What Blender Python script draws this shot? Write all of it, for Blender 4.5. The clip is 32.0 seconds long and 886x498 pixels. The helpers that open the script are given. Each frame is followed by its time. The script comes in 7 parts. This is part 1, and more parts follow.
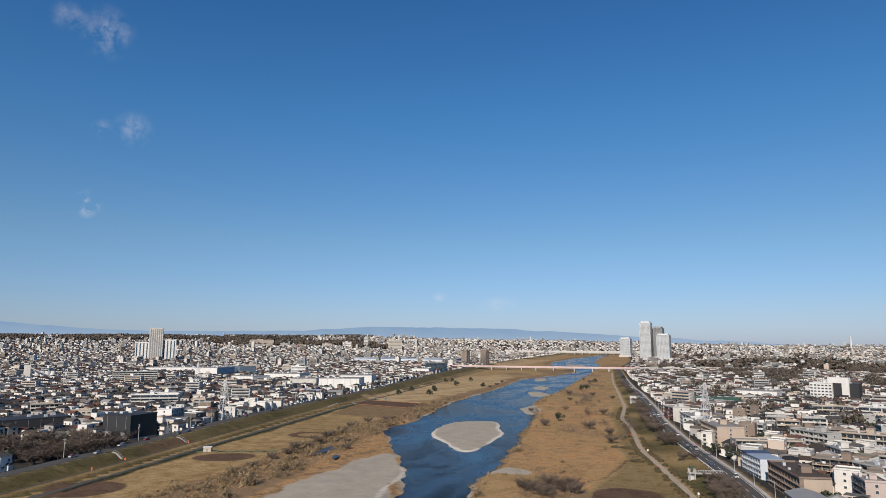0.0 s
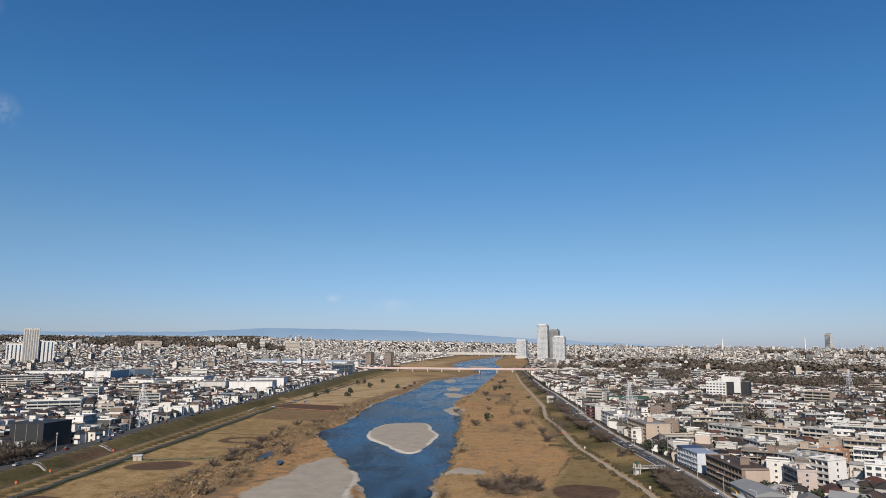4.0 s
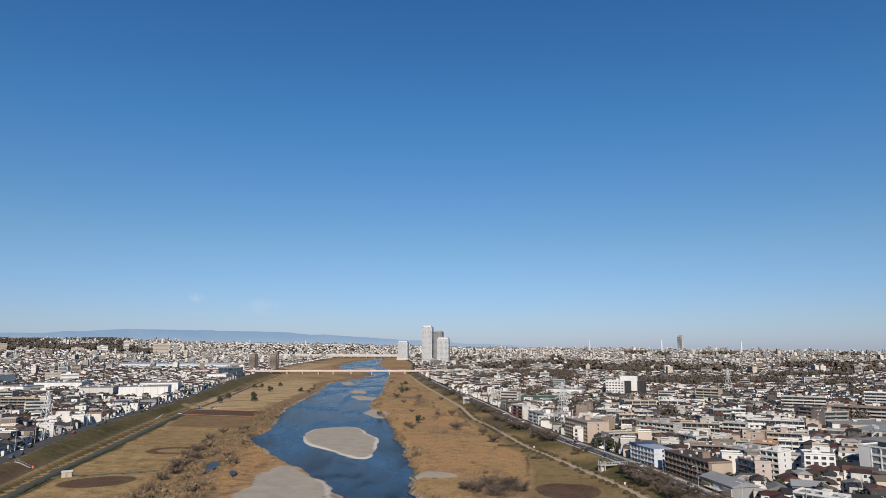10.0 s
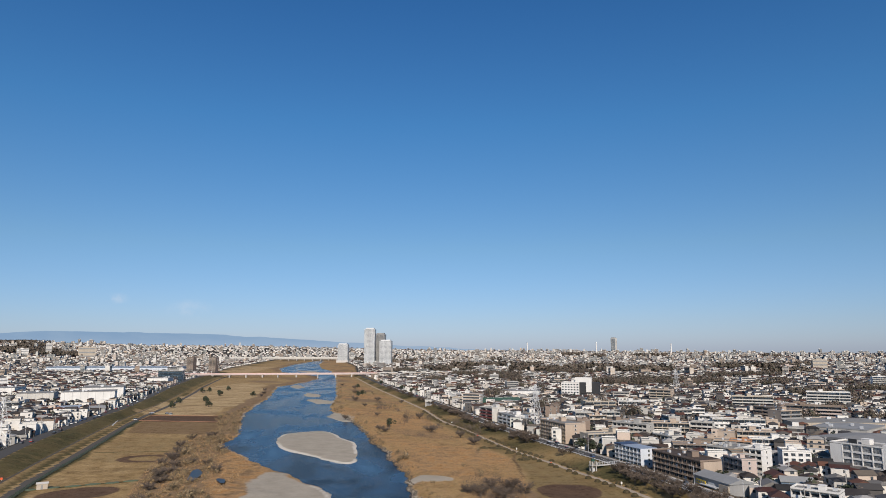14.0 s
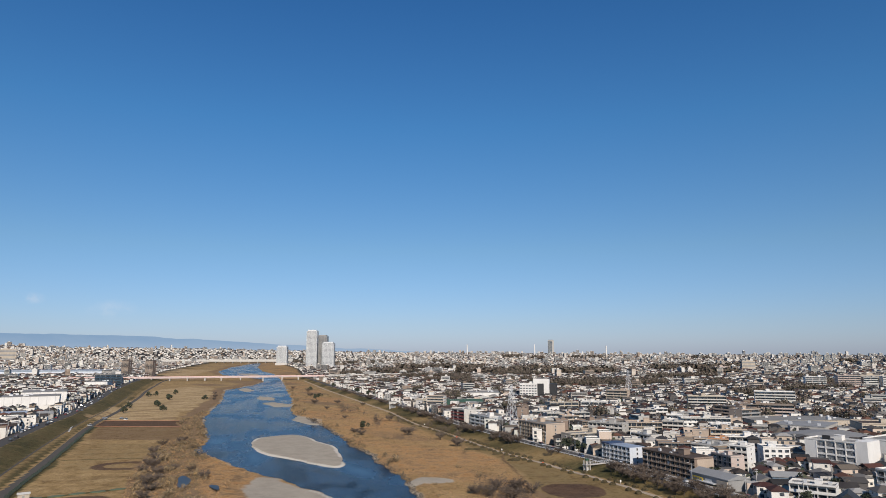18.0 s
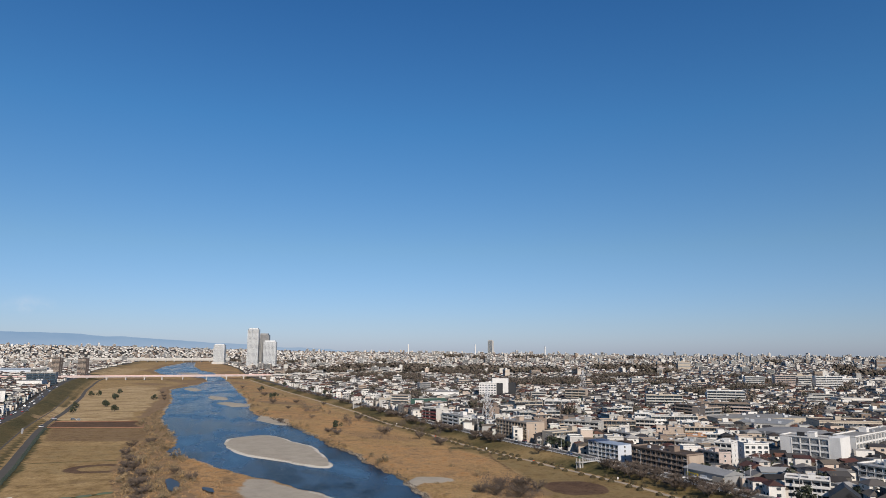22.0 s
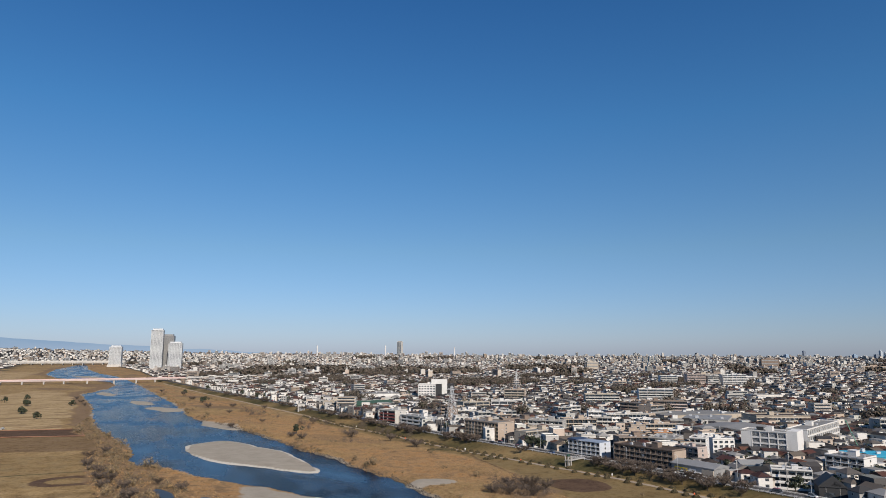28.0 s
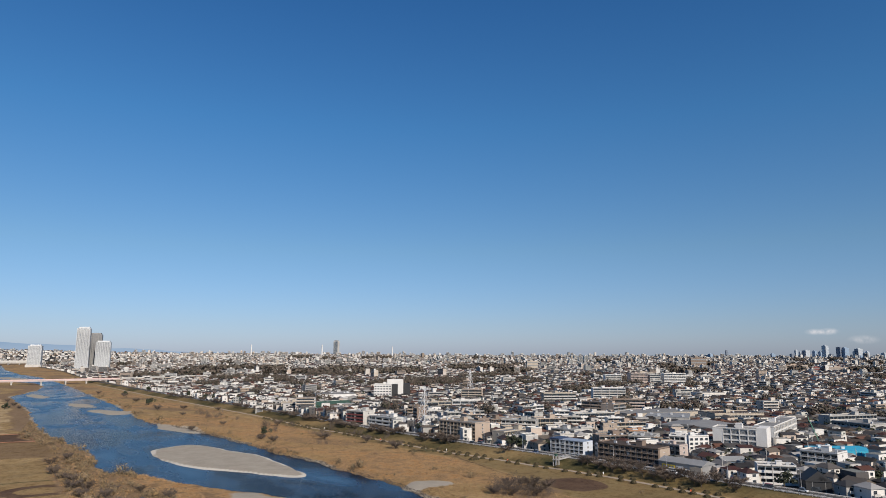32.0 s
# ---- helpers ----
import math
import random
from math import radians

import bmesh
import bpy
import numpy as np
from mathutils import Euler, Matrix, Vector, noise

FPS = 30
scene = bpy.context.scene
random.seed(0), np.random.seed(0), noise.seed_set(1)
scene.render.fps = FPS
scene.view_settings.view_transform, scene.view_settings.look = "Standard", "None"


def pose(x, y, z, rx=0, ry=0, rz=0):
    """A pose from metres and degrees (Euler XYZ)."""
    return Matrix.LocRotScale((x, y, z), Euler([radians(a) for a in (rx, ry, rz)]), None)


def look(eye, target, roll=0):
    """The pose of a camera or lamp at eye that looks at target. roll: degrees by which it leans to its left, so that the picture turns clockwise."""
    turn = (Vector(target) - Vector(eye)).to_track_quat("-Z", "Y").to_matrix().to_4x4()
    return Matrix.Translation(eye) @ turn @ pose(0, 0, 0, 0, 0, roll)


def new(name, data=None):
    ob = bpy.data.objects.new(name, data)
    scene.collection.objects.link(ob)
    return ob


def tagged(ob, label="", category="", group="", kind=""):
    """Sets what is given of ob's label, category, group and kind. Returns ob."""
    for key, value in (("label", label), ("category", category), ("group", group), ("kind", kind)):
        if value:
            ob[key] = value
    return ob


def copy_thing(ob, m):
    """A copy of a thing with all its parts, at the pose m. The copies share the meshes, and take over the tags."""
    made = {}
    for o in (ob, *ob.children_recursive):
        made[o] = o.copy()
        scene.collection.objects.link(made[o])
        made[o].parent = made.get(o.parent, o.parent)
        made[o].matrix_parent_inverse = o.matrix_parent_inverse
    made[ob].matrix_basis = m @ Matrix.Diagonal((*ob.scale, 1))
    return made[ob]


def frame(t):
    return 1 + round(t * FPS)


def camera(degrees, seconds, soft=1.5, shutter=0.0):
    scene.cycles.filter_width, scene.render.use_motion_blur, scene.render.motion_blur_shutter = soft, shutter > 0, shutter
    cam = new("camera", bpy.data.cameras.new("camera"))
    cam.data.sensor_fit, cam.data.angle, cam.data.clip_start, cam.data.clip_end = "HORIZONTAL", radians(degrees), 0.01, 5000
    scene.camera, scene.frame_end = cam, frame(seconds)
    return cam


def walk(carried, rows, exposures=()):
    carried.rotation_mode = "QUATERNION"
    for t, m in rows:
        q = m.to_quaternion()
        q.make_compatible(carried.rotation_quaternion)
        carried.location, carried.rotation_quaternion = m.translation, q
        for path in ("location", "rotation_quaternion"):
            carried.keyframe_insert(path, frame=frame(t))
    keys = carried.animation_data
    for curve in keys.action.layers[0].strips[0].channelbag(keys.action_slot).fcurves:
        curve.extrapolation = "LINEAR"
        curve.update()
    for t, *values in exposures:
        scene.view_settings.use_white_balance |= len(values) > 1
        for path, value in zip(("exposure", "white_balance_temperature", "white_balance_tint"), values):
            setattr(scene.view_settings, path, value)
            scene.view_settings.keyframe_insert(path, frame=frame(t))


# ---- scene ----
cam = camera(67.8, 32.0, soft=0.9)
PATH = [
    (0, (87.314, -263.269, 64.812), (86.5280, -261.4518, 65.0944), 0.16),
    (0.5, (84.442, -265.166, 64.798), (83.6957, -263.3330, 65.0839), 0.07),
    (1, (81.373, -266.994, 64.788), (80.6648, -265.1453, 65.0725), -0.02),
    (1.5, (78.017, -268.687, 64.781), (77.3465, -266.8249, 65.0666), -0.02),
    (2, (74.362, -270.183, 64.777), (73.7304, -268.3071, 65.0634), 0.09),
    (2.5, (70.449, -271.434, 64.769), (69.8523, -269.5467, 65.0563), 0.20),
    (3, (66.318, -272.440, 64.752), (65.7587, -270.5414, 65.0403), 0.21),
    (3.5, (62.012, -273.233, 64.730), (61.4883, -271.3243, 65.0177), 0.22),
    (5.5, (44.288, -275.616, 64.669), (43.9098, -273.6733, 64.9590), 0.14),
    (6, (39.897, -276.097, 64.636), (39.5542, -274.1482, 64.9245), 0.25),
    (6.5, (35.592, -276.461, 64.613), (35.2876, -274.5057, 64.9047), 0.15),
    (7, (31.325, -276.702, 64.589), (31.0540, -274.7423, 64.8791), 0.05),
    (7.5, (27.033, -276.803, 64.580), (26.7939, -274.8386, 64.8719), 0.05),
    (8, (22.765, -276.860, 64.588), (22.5575, -274.8920, 64.8811), 0.05),
    (8.5, (18.555, -276.916, 64.605), (18.3721, -274.9461, 64.8984), 0.05),
    (9, (14.399, -276.978, 64.632), (14.2391, -275.0063, 64.9268), 0.05),
    (9.5, (10.293, -277.038, 64.663), (10.1587, -275.0640, 64.9575), 0.04),
    (10, (6.233, -277.086, 64.701), (6.1233, -275.1108, 64.9949), 0.04),
    (10.5, (2.247, -277.100, 64.746), (2.1612, -275.1239, 65.0410), 0.03),
    (11, (-1.654, -277.089, 64.791), (-1.7143, -275.1122, 65.0881), 0.02),
    (11.5, (-5.488, -277.075, 64.837), (-5.5249, -275.0973, 65.1349), 0.01),
    (12, (-9.286, -277.090, 64.878), (-9.2982, -275.1127, 65.1768), 0.10),
    (12.5, (-13.068, -277.100, 64.919), (-13.0569, -275.1226, 65.2177), 0.09),
    (13, (-16.944, -277.035, 64.960), (-16.9068, -275.0575, 65.2576), 0.07),
    (13.5, (-21.043, -276.801, 65.006), (-20.9817, -274.8243, 65.3064), -0.05),
    (14, (-25.186, -276.440, 65.037), (-25.1003, -274.4649, 65.3373), -0.06),
    (14.5, (-29.294, -275.990, 65.049), (-29.1833, -274.0160, 65.3506), -0.08),
    (16.5, (-45.761, -274.281, 64.779), (-45.5528, -272.3151, 65.0843), -0.16),
    (17, (-49.895, -273.826, 64.748), (-49.6632, -271.8635, 65.0541), -0.18),
    (17.5, (-53.980, -273.265, 64.690), (-53.7236, -271.3055, 64.9959), -0.20),
    (18, (-58.024, -272.590, 64.593), (-57.7457, -270.6337, 64.8998), -0.11),
    (18.5, (-62.040, -271.824, 64.479), (-61.7392, -269.8710, 64.7850), 0.07),
    (19, (-66.038, -270.968, 64.360), (-65.7129, -269.0182, 64.6667), 0.06),
    (19.5, (-70.016, -270.032, 64.252), (-69.6686, -268.0866, 64.5588), 0.15),
    (20, (-73.931, -269.018, 64.150), (-73.5591, -267.0771, 64.4570), 0.14),
    (20.5, (-77.781, -267.913, 64.056), (-77.3877, -265.9766, 64.3622), 0.13),
    (21, (-81.597, -266.722, 63.973), (-81.1791, -264.7911, 64.2812), 0.12),
    (21.5, (-85.470, -265.449, 63.913), (-85.0312, -263.5222, 64.2203), 0.11),
    (22, (-89.342, -264.130, 63.867), (-88.8785, -262.2083, 64.1735), 0.21),
    (22.5, (-93.207, -262.792, 63.838), (-92.7215, -260.8766, 64.1455), 0.20),
    (23, (-97.083, -261.475, 63.825), (-96.5741, -259.5654, 64.1330), 0.20),
    (23.5, (-100.999, -260.230, 63.831), (-100.4661, -258.3264, 64.1383), 0.20),
    (24, (-104.980, -259.075, 63.857), (-104.4236, -257.1787, 64.1647), 0.29),
    (24.5, (-109.040, -257.998, 63.897), (-108.4604, -256.1083, 64.2046), 0.19),
    (25, (-113.174, -256.937, 63.945), (-112.5713, -255.0553, 64.2527), 0.08),
    (25.5, (-117.331, -255.819, 63.989), (-116.7058, -253.9448, 64.2970), 0.07),
    (27.5, (-133.388, -250.559, 63.981), (-132.6701, -248.7182, 64.2873), 0.14),
    (28, (-137.138, -249.027, 64.023), (-136.3977, -247.1956, 64.3329), 0.03),
    (28.5, (-140.670, -247.363, 64.020), (-139.9068, -245.5403, 64.3256), 0.12),
    (29, (-144.061, -245.564, 64.027), (-143.2748, -243.7501, 64.3324), 0.21),
    (29.5, (-147.378, -243.649, 64.053), (-146.5692, -241.8453, 64.3586), 0.19),
    (30, (-150.668, -241.631, 64.099), (-149.8367, -239.8375, 64.4040), 0.18),
    (30.5, (-153.981, -239.506, 64.164), (-153.1273, -237.7234, 64.4690), 0.17),
    (31, (-157.398, -237.243, 64.253), (-156.5213, -235.4712, 64.5583), 0.16),
    (31.5, (-160.964, -234.847, 64.366), (-160.0638, -233.0868, 64.6706), 0.24),
    (32, (-164.650, -232.356, 64.499), (-163.7283, -230.6079, 64.8072), 0.03),
]
walk(cam, [(t, look(eye, target, roll)) for t, eye, target, roll in PATH])

# ---- world, sun ----
SUN_BEARING, SUN_HEIGHT = 176.0, 34.0          # degrees clockwise from +y, degrees up


def way(bearing, up):
    b, u = radians(bearing), radians(up)
    return Vector((math.sin(b) * math.cos(u), math.cos(b) * math.cos(u), math.sin(u)))


world = bpy.data.worlds.new("sky")
scene.world = world
world.use_nodes = True
wn, wl = world.node_tree.nodes, world.node_tree.links
wn.clear()
sky = wn.new("ShaderNodeTexSky")
sky.sky_type, sky.sun_disc = "NISHITA", False
sky.sun_elevation, sky.sun_rotation = radians(SUN_HEIGHT), radians(SUN_BEARING % 360)
sky.air_density, sky.dust_density, sky.ozone_density, sky.altitude = 1.0, 0.3, 3.0, 0
tc = wn.new("ShaderNodeTexCoord")
noise_c = wn.new("ShaderNodeTexNoise")
noise_c.inputs["Scale"].default_value, noise_c.inputs["Detail"].default_value = 38, 6
noise_c.inputs["Roughness"].default_value = 0.62
wl.new(tc.outputs["Generated"], noise_c.inputs["Vector"])
# wisps of fair-weather cloud: bearing, height, half size in degrees, strength
total = None
for bearing, up, size, power in ((-52.2, 10.5, 1.3, 0.8), (-51.8, 23.4, 2.3, 0.42), (-54.6, 24.0, 1.4, 0.3), (-49.4, 16.6, 1.7, 0.35), (-51.6, 16.3, 1.0, 0.3),
                                 (-23.9, 3.95, 1.2, 0.4), (-18.5, 3.2, 2.2, 0.30), (57.05, 1.5, 0.85, 1.1), (57.9, 1.52, 0.95, 1.3), (60.1, 0.9, 1.2, 0.8)):
    sub = wn.new("ShaderNodeVectorMath")
    sub.operation = "SUBTRACT"
    sub.inputs[1].default_value = way(bearing, up)
    wl.new(tc.outputs["Generated"], sub.inputs[0])
    flat = wn.new("ShaderNodeVectorMath")
    flat.operation = "MULTIPLY"
    flat.inputs[1].default_value = (1, 1, 3.0 if up < 2 else 2.2 if up < 5 else 1.0)
    wl.new(sub.outputs[0], flat.inputs[0])
    ln = wn.new("ShaderNodeVectorMath")
    ln.operation = "LENGTH"
    wl.new(flat.outputs[0], ln.inputs[0])
    ramp = wn.new("ShaderNodeMapRange")
    ramp.interpolation_type = "SMOOTHSTEP"
    ramp.inputs["From Min"].default_value, ramp.inputs["From Max"].default_value = radians(size), 0.0
    ramp.inputs["To Max"].default_value = power
    wl.new(ln.outputs["Value"], ramp.inputs["Value"])
    if total is None:
        total = ramp.outputs[0]
    else:
        add = wn.new("ShaderNodeMath")
        wl.new(total, add.inputs[0])
        wl.new(ramp.outputs[0], add.inputs[1])
        total = add.outputs[0]
wisp = wn.new("ShaderNodeMapRange")
wisp.inputs["From Min"].default_value, wisp.inputs["From Max"].default_value = 0.42, 0.72
wl.new(noise_c.outputs["Fac"], wisp.inputs["Value"])
cover = wn.new("ShaderNodeMath")
cover.operation, cover.use_clamp = "MULTIPLY", True
wl.new(total, cover.inputs[0])
wl.new(wisp.outputs[0], cover.inputs[1])
mixc = wn.new("ShaderNodeMix")
mixc.data_type = "RGBA"
mixc.inputs["B"].default_value = (7.2, 6.9, 7.0, 1)
tint = wn.new("ShaderNodeMix")
tint.data_type, tint.blend_type = "RGBA", "MULTIPLY"
tint.inputs["Factor"].default_value = 1
hgt = wn.new("ShaderNodeSeparateXYZ")
wl.new(tc.outputs["Generated"], hgt.inputs[0])
grade = wn.new("ShaderNodeValToRGB")
while len(grade.color_ramp.elements) < 5:
    grade.color_ramp.elements.new(0.5)
for e, (at, c) in zip(grade.color_ramp.elements, ((0.0, (0.47, 0.56, 0.90)), (0.04, (0.475, 0.565, 0.82)), (0.15, (0.475, 0.625, 0.75)), (0.33, (0.318, 0.655, 0.87)), (0.5, (0.24, 0.59, 0.88)))):
    e.position, e.color = at, (*c, 1)
wl.new(hgt.outputs["Z"], grade.inputs[0])
wl.new(grade.outputs["Color"], tint.inputs["B"])
wl.new(sky.outputs[0], tint.inputs["A"])
wl.new(tint.outputs["Result"], mixc.inputs["A"])
wl.new(cover.outputs[0], mixc.inputs["Factor"])
bg = wn.new("ShaderNodeBackground")
bg.inputs["Strength"].default_value = 0.105
out = wn.new("ShaderNodeOutputWorld")
wl.new(mixc.outputs["Result"], bg.inputs["Color"])
wl.new(bg.outputs[0], out.inputs[0])

sun = new("sun", bpy.data.lights.new("sun", "SUN"))
sun.data.energy, sun.data.angle, sun.data.color = 5.0, radians(0.53), (1.0, 0.89, 0.76)
sun.matrix_world = look(way(SUN_BEARING, SUN_HEIGHT) * 3000, (0, 0, 0))
scene.view_settings.exposure = 0.13

# ---- materials ----
def ramp_node(nt, fac, colors, constant=False):
    r = nt.nodes.new("ShaderNodeValToRGB")
    cr = r.color_ramp
    cr.interpolation = "CONSTANT" if constant else "LINEAR"
    while len(cr.elements) < len(colors):
        cr.elements.new(0.5)
    for e, (p, c) in zip(cr.elements, colors):
        e.position, e.color = p, (*c, 1)
    if fac is not None:
        nt.links.new(fac, r.inputs[0])
    return r.outputs["Color"]


def noise_node(nt, scale, detail=3, rough=0.55, stretch=(1, 1, 1)):
    g = nt.nodes.new("ShaderNodeNewGeometry")
    m = nt.nodes.new("ShaderNodeVectorMath")
    m.operation = "MULTIPLY"
    m.inputs[1].default_value = tuple(scale * s for s in stretch)
    nt.links.new(g.outputs["Position"], m.inputs[0])
    n = nt.nodes.new("ShaderNodeTexNoise")
    n.inputs["Scale"].default_value = 1
    n.inputs["Detail"].default_value, n.inputs["Roughness"].default_value = detail, rough
    nt.links.new(m.outputs[0], n.inputs["Vector"])
    return n.outputs["Fac"]


def mix_node(nt, fac, a, b, mode="MIX"):
    m = nt.nodes.new("ShaderNodeMix")
    m.data_type, m.blend_type = "RGBA", mode
    for sock, v in ((m.inputs["Factor"], fac), (m.inputs["A"], a), (m.inputs["B"], b)):
        if isinstance(v, (int, float)):
            sock.default_value = v
        elif isinstance(v, tuple):
            sock.default_value = (*v, 1)
        else:
            nt.links.new(v, sock)
    return m.outputs["Result"]


def range_node(nt, v, a, b, c=0.0, d=1.0):
    m = nt.nodes.new("ShaderNodeMapRange")
    for k, x in zip(("From Min", "From Max", "To Min", "To Max"), (a, b, c, d)):
        m.inputs[k].default_value = x
    nt.links.new(v, m.inputs["Value"])
    return m.outputs[0]


def material(name, color, rough=0.8, metal=0.0, stain=0.25, grain=2.0, bump=0.1, pick="", palette=None, streak=False, spec=0.3, patch_scale=0.13):
    """A surface with grain and stains. palette with pick 'object' or 'island': one colour out of the palette for each thing or piece."""
    m = bpy.data.materials.new(name)
    m.use_nodes = True
    nt = m.node_tree
    bsdf = nt.nodes["Principled BSDF"]
    bsdf.inputs["Roughness"].default_value, bsdf.inputs["Metallic"].default_value = rough, metal
    bsdf.inputs["Specular IOR Level"].default_value = spec
    base = color
    if palette:
        if pick == "noise":
            src = range_node(nt, noise_node(nt, patch_scale, 2), 0.28, 0.72)
        elif pick == "object":
            src = nt.nodes.new("ShaderNodeObjectInfo").outputs["Random"]
        else:
            src = nt.nodes.new("ShaderNodeNewGeometry").outputs["Random Per Island"]
        base = ramp_node(nt, src, [(i / len(palette), c) for i, c in enumerate(palette)], pick != "noise")
    big = noise_node(nt, 0.16, 4, 0.6, (1, 1, 0.35) if streak else (1, 1, 1))
    fine = noise_node(nt, grain, 3)
    c = mix_node(nt, range_node(nt, big, 0.35, 0.75, 0, stain), base, (0.09, 0.085, 0.075))
    c = mix_node(nt, range_node(nt, fine, 0.3, 0.7, 0.0, 0.22), c, (0.5, 0.48, 0.45), "MULTIPLY")
    nt.links.new(c, bsdf.inputs["Base Color"])
    if bump:
        b = nt.nodes.new("ShaderNodeBump")
        b.inputs["Strength"].default_value, b.inputs["Distance"].default_value = bump, 0.05
        nt.links.new(fine, b.inputs["Height"])
        nt.links.new(b.outputs[0], bsdf.inputs["Normal"])
    return m


WHITE, OFFWHITE, CREAM, GREY = (0.68, 0.665, 0.64), (0.53, 0.51, 0.475), (0.45, 0.39, 0.315), (0.32, 0.315, 0.305)
HOUSE_WALLS = [(0.686, 0.667, 0.633), (0.519, 0.522, 0.478), (0.67, 0.651, 0.613), (0.653, 0.626, 0.585), (0.353, 0.343, 0.326), (0.703, 0.684, 0.649), (0.485, 0.4, 0.321), (0.686, 0.675, 0.641), (0.212, 0.161, 0.123), (0.636, 0.609, 0.569), (0.703, 0.684, 0.649), (0.552, 0.502, 0.448), (0.67, 0.642, 0.601), (0.088, 0.082, 0.08), (0.686, 0.667, 0.633), (0.459, 0.443, 0.423), (0.67, 0.634, 0.577), (0.53, 0.435, 0.363)]
HOUSE_ROOFS = [(0.034, 0.03, 0.03), (0.06, 0.04, 0.033), (0.06, 0.056, 0.055), (0.022, 0.021, 0.022), (0.1, 0.09, 0.083), (0.085, 0.036, 0.027), (0.036, 0.036, 0.042), (0.17, 0.16, 0.15), (0.13, 0.062, 0.042), (0.042, 0.034, 0.031), (0.3, 0.29, 0.28), (0.045, 0.044, 0.045), (0.12, 0.1, 0.082), (0.055, 0.024, 0.022)]
FLAT_ROOFS = [(0.234, 0.225, 0.207), (0.336, 0.322, 0.296), (0.161, 0.157, 0.151), (0.439, 0.425, 0.399), (0.19, 0.193, 0.172), (0.11, 0.108, 0.104), (0.482, 0.468, 0.444)]
M = {}
M["wall_any"] = material("painted_walls", WHITE, 0.85, stain=0.2, pick="island", palette=HOUSE_WALLS, streak=True)
M["roof_any"] = material("house_roofs", GREY, 0.8, stain=0.25, pick="island", palette=HOUSE_ROOFS, spec=0.12)
M["flat_any"] = material("flat_roofs", GREY, 0.85, stain=0.35, pick="island", palette=FLAT_ROOFS)
M["wall_house"] = material("house_wall", WHITE, 0.85, stain=0.18, pick="object", palette=HOUSE_WALLS, streak=True)
M["roof_house"] = material("house_roof", GREY, 0.6, stain=0.25, pick="object", palette=HOUSE_ROOFS, grain=4, bump=0.3, spec=0.15)
M["white"] = material("white_paint", WHITE, 0.75, stain=0.16, streak=True)
M["offwhite"] = material("off_white_render", OFFWHITE, 0.8, stain=0.22, streak=True)
M["cream"] = material("cream_render", CREAM, 0.8, stain=0.22, streak=True)
M["tan"] = material("tan_tiles", (0.42, 0.335, 0.265), 0.7, stain=0.25, streak=True)
M["brown"] = material("brown_tiles", (0.22, 0.165, 0.13), 0.7, stain=0.25, streak=True)
M["orange"] = material("orange_tiles", (0.42, 0.22, 0.12), 0.7, stain=0.2, streak=True)
M["pinkish"] = material("pink_tiles", (0.47, 0.385, 0.345), 0.7, stain=0.2, streak=True)
M["grey"] = material("grey_concrete", (0.40, 0.39, 0.37), 0.85, stain=0.35, streak=True)
M["midgrey"] = material("mid_grey_panels", (0.27, 0.27, 0.27), 0.7, stain=0.3, streak=True)
M["dark"] = material("dark_cladding", (0.032, 0.033, 0.036), 0.6, stain=0.1)
M["roofgrey"] = material("roof_membrane", (0.23, 0.225, 0.215), 0.85, stain=0.4)
M["metalroof"] = material("metal_roof", (0.25, 0.255, 0.26), 0.75, 0.0, stain=0.25, spec=0.15)
M["blueroof"] = material("blue_roof", (0.035, 0.05, 0.10), 0.45, stain=0.2)
M["brightblue"] = material("bright_blue_sheet", (0.03, 0.20, 0.50), 0.5, stain=0.15)
M["factoryblue"] = material("mid_blue_cladding", (0.26, 0.40, 0.52), 0.6, stain=0.2, streak=True)
M["pond"] = material("still_dark_pond", (0.028, 0.03, 0.032), 0.35, stain=0.3, grain=0.8, spec=0.22)
M["teal"] = material("turquoise_sheet", (0.04, 0.38, 0.56), 0.6, stain=0.15)
M["greennet"] = material("green_netting", (0.035, 0.085, 0.062), 0.8, stain=0.25)
M["redtrim"] = material("red_tiles", (0.20, 0.06, 0.055), 0.65, stain=0.2)
M["terracotta"] = material("terracotta_roof", (0.35, 0.13, 0.06), 0.7, stain=0.3)
M["yellow"] = material("yellow_sign", (0.70, 0.50, 0.05), 0.5, stain=0.1)
M["girder"] = material("pale_girder_paint", (0.50, 0.40, 0.38), 0.6, stain=0.25, streak=True)
M["pinkpaint"] = material("pink_bridge_paint", (0.64, 0.44, 0.41), 0.55, stain=0.2)
M["concrete"] = material("concrete", (0.45, 0.43, 0.40), 0.9, stain=0.35, streak=True)
M["steel"] = material("galvanised_steel", (0.62, 0.63, 0.64), 0.45, 0.3, stain=0.15)
M["asphalt"] = material("asphalt", (0.075, 0.072, 0.07), 0.95, stain=0.3, grain=1.2, spec=0.1)
M["paving"] = material("path_paving", (0.37, 0.30, 0.225), 0.9, stain=0.3)
M["oldpath"] = material("worn_path", (0.085, 0.078, 0.07), 0.95, stain=0.35, spec=0.08)
M["board"] = material("weathered_boards", (0.30, 0.15, 0.09), 0.85, stain=0.3)
M["paint"] = material("road_paint", (0.7, 0.7, 0.68), 0.7, stain=0.3)
M["bark"] = material("bark", (0.085, 0.065, 0.05), 0.9, stain=0.3)
M["twig"] = material("bare_twigs", (0.115, 0.088, 0.07), 0.9, stain=0.2)
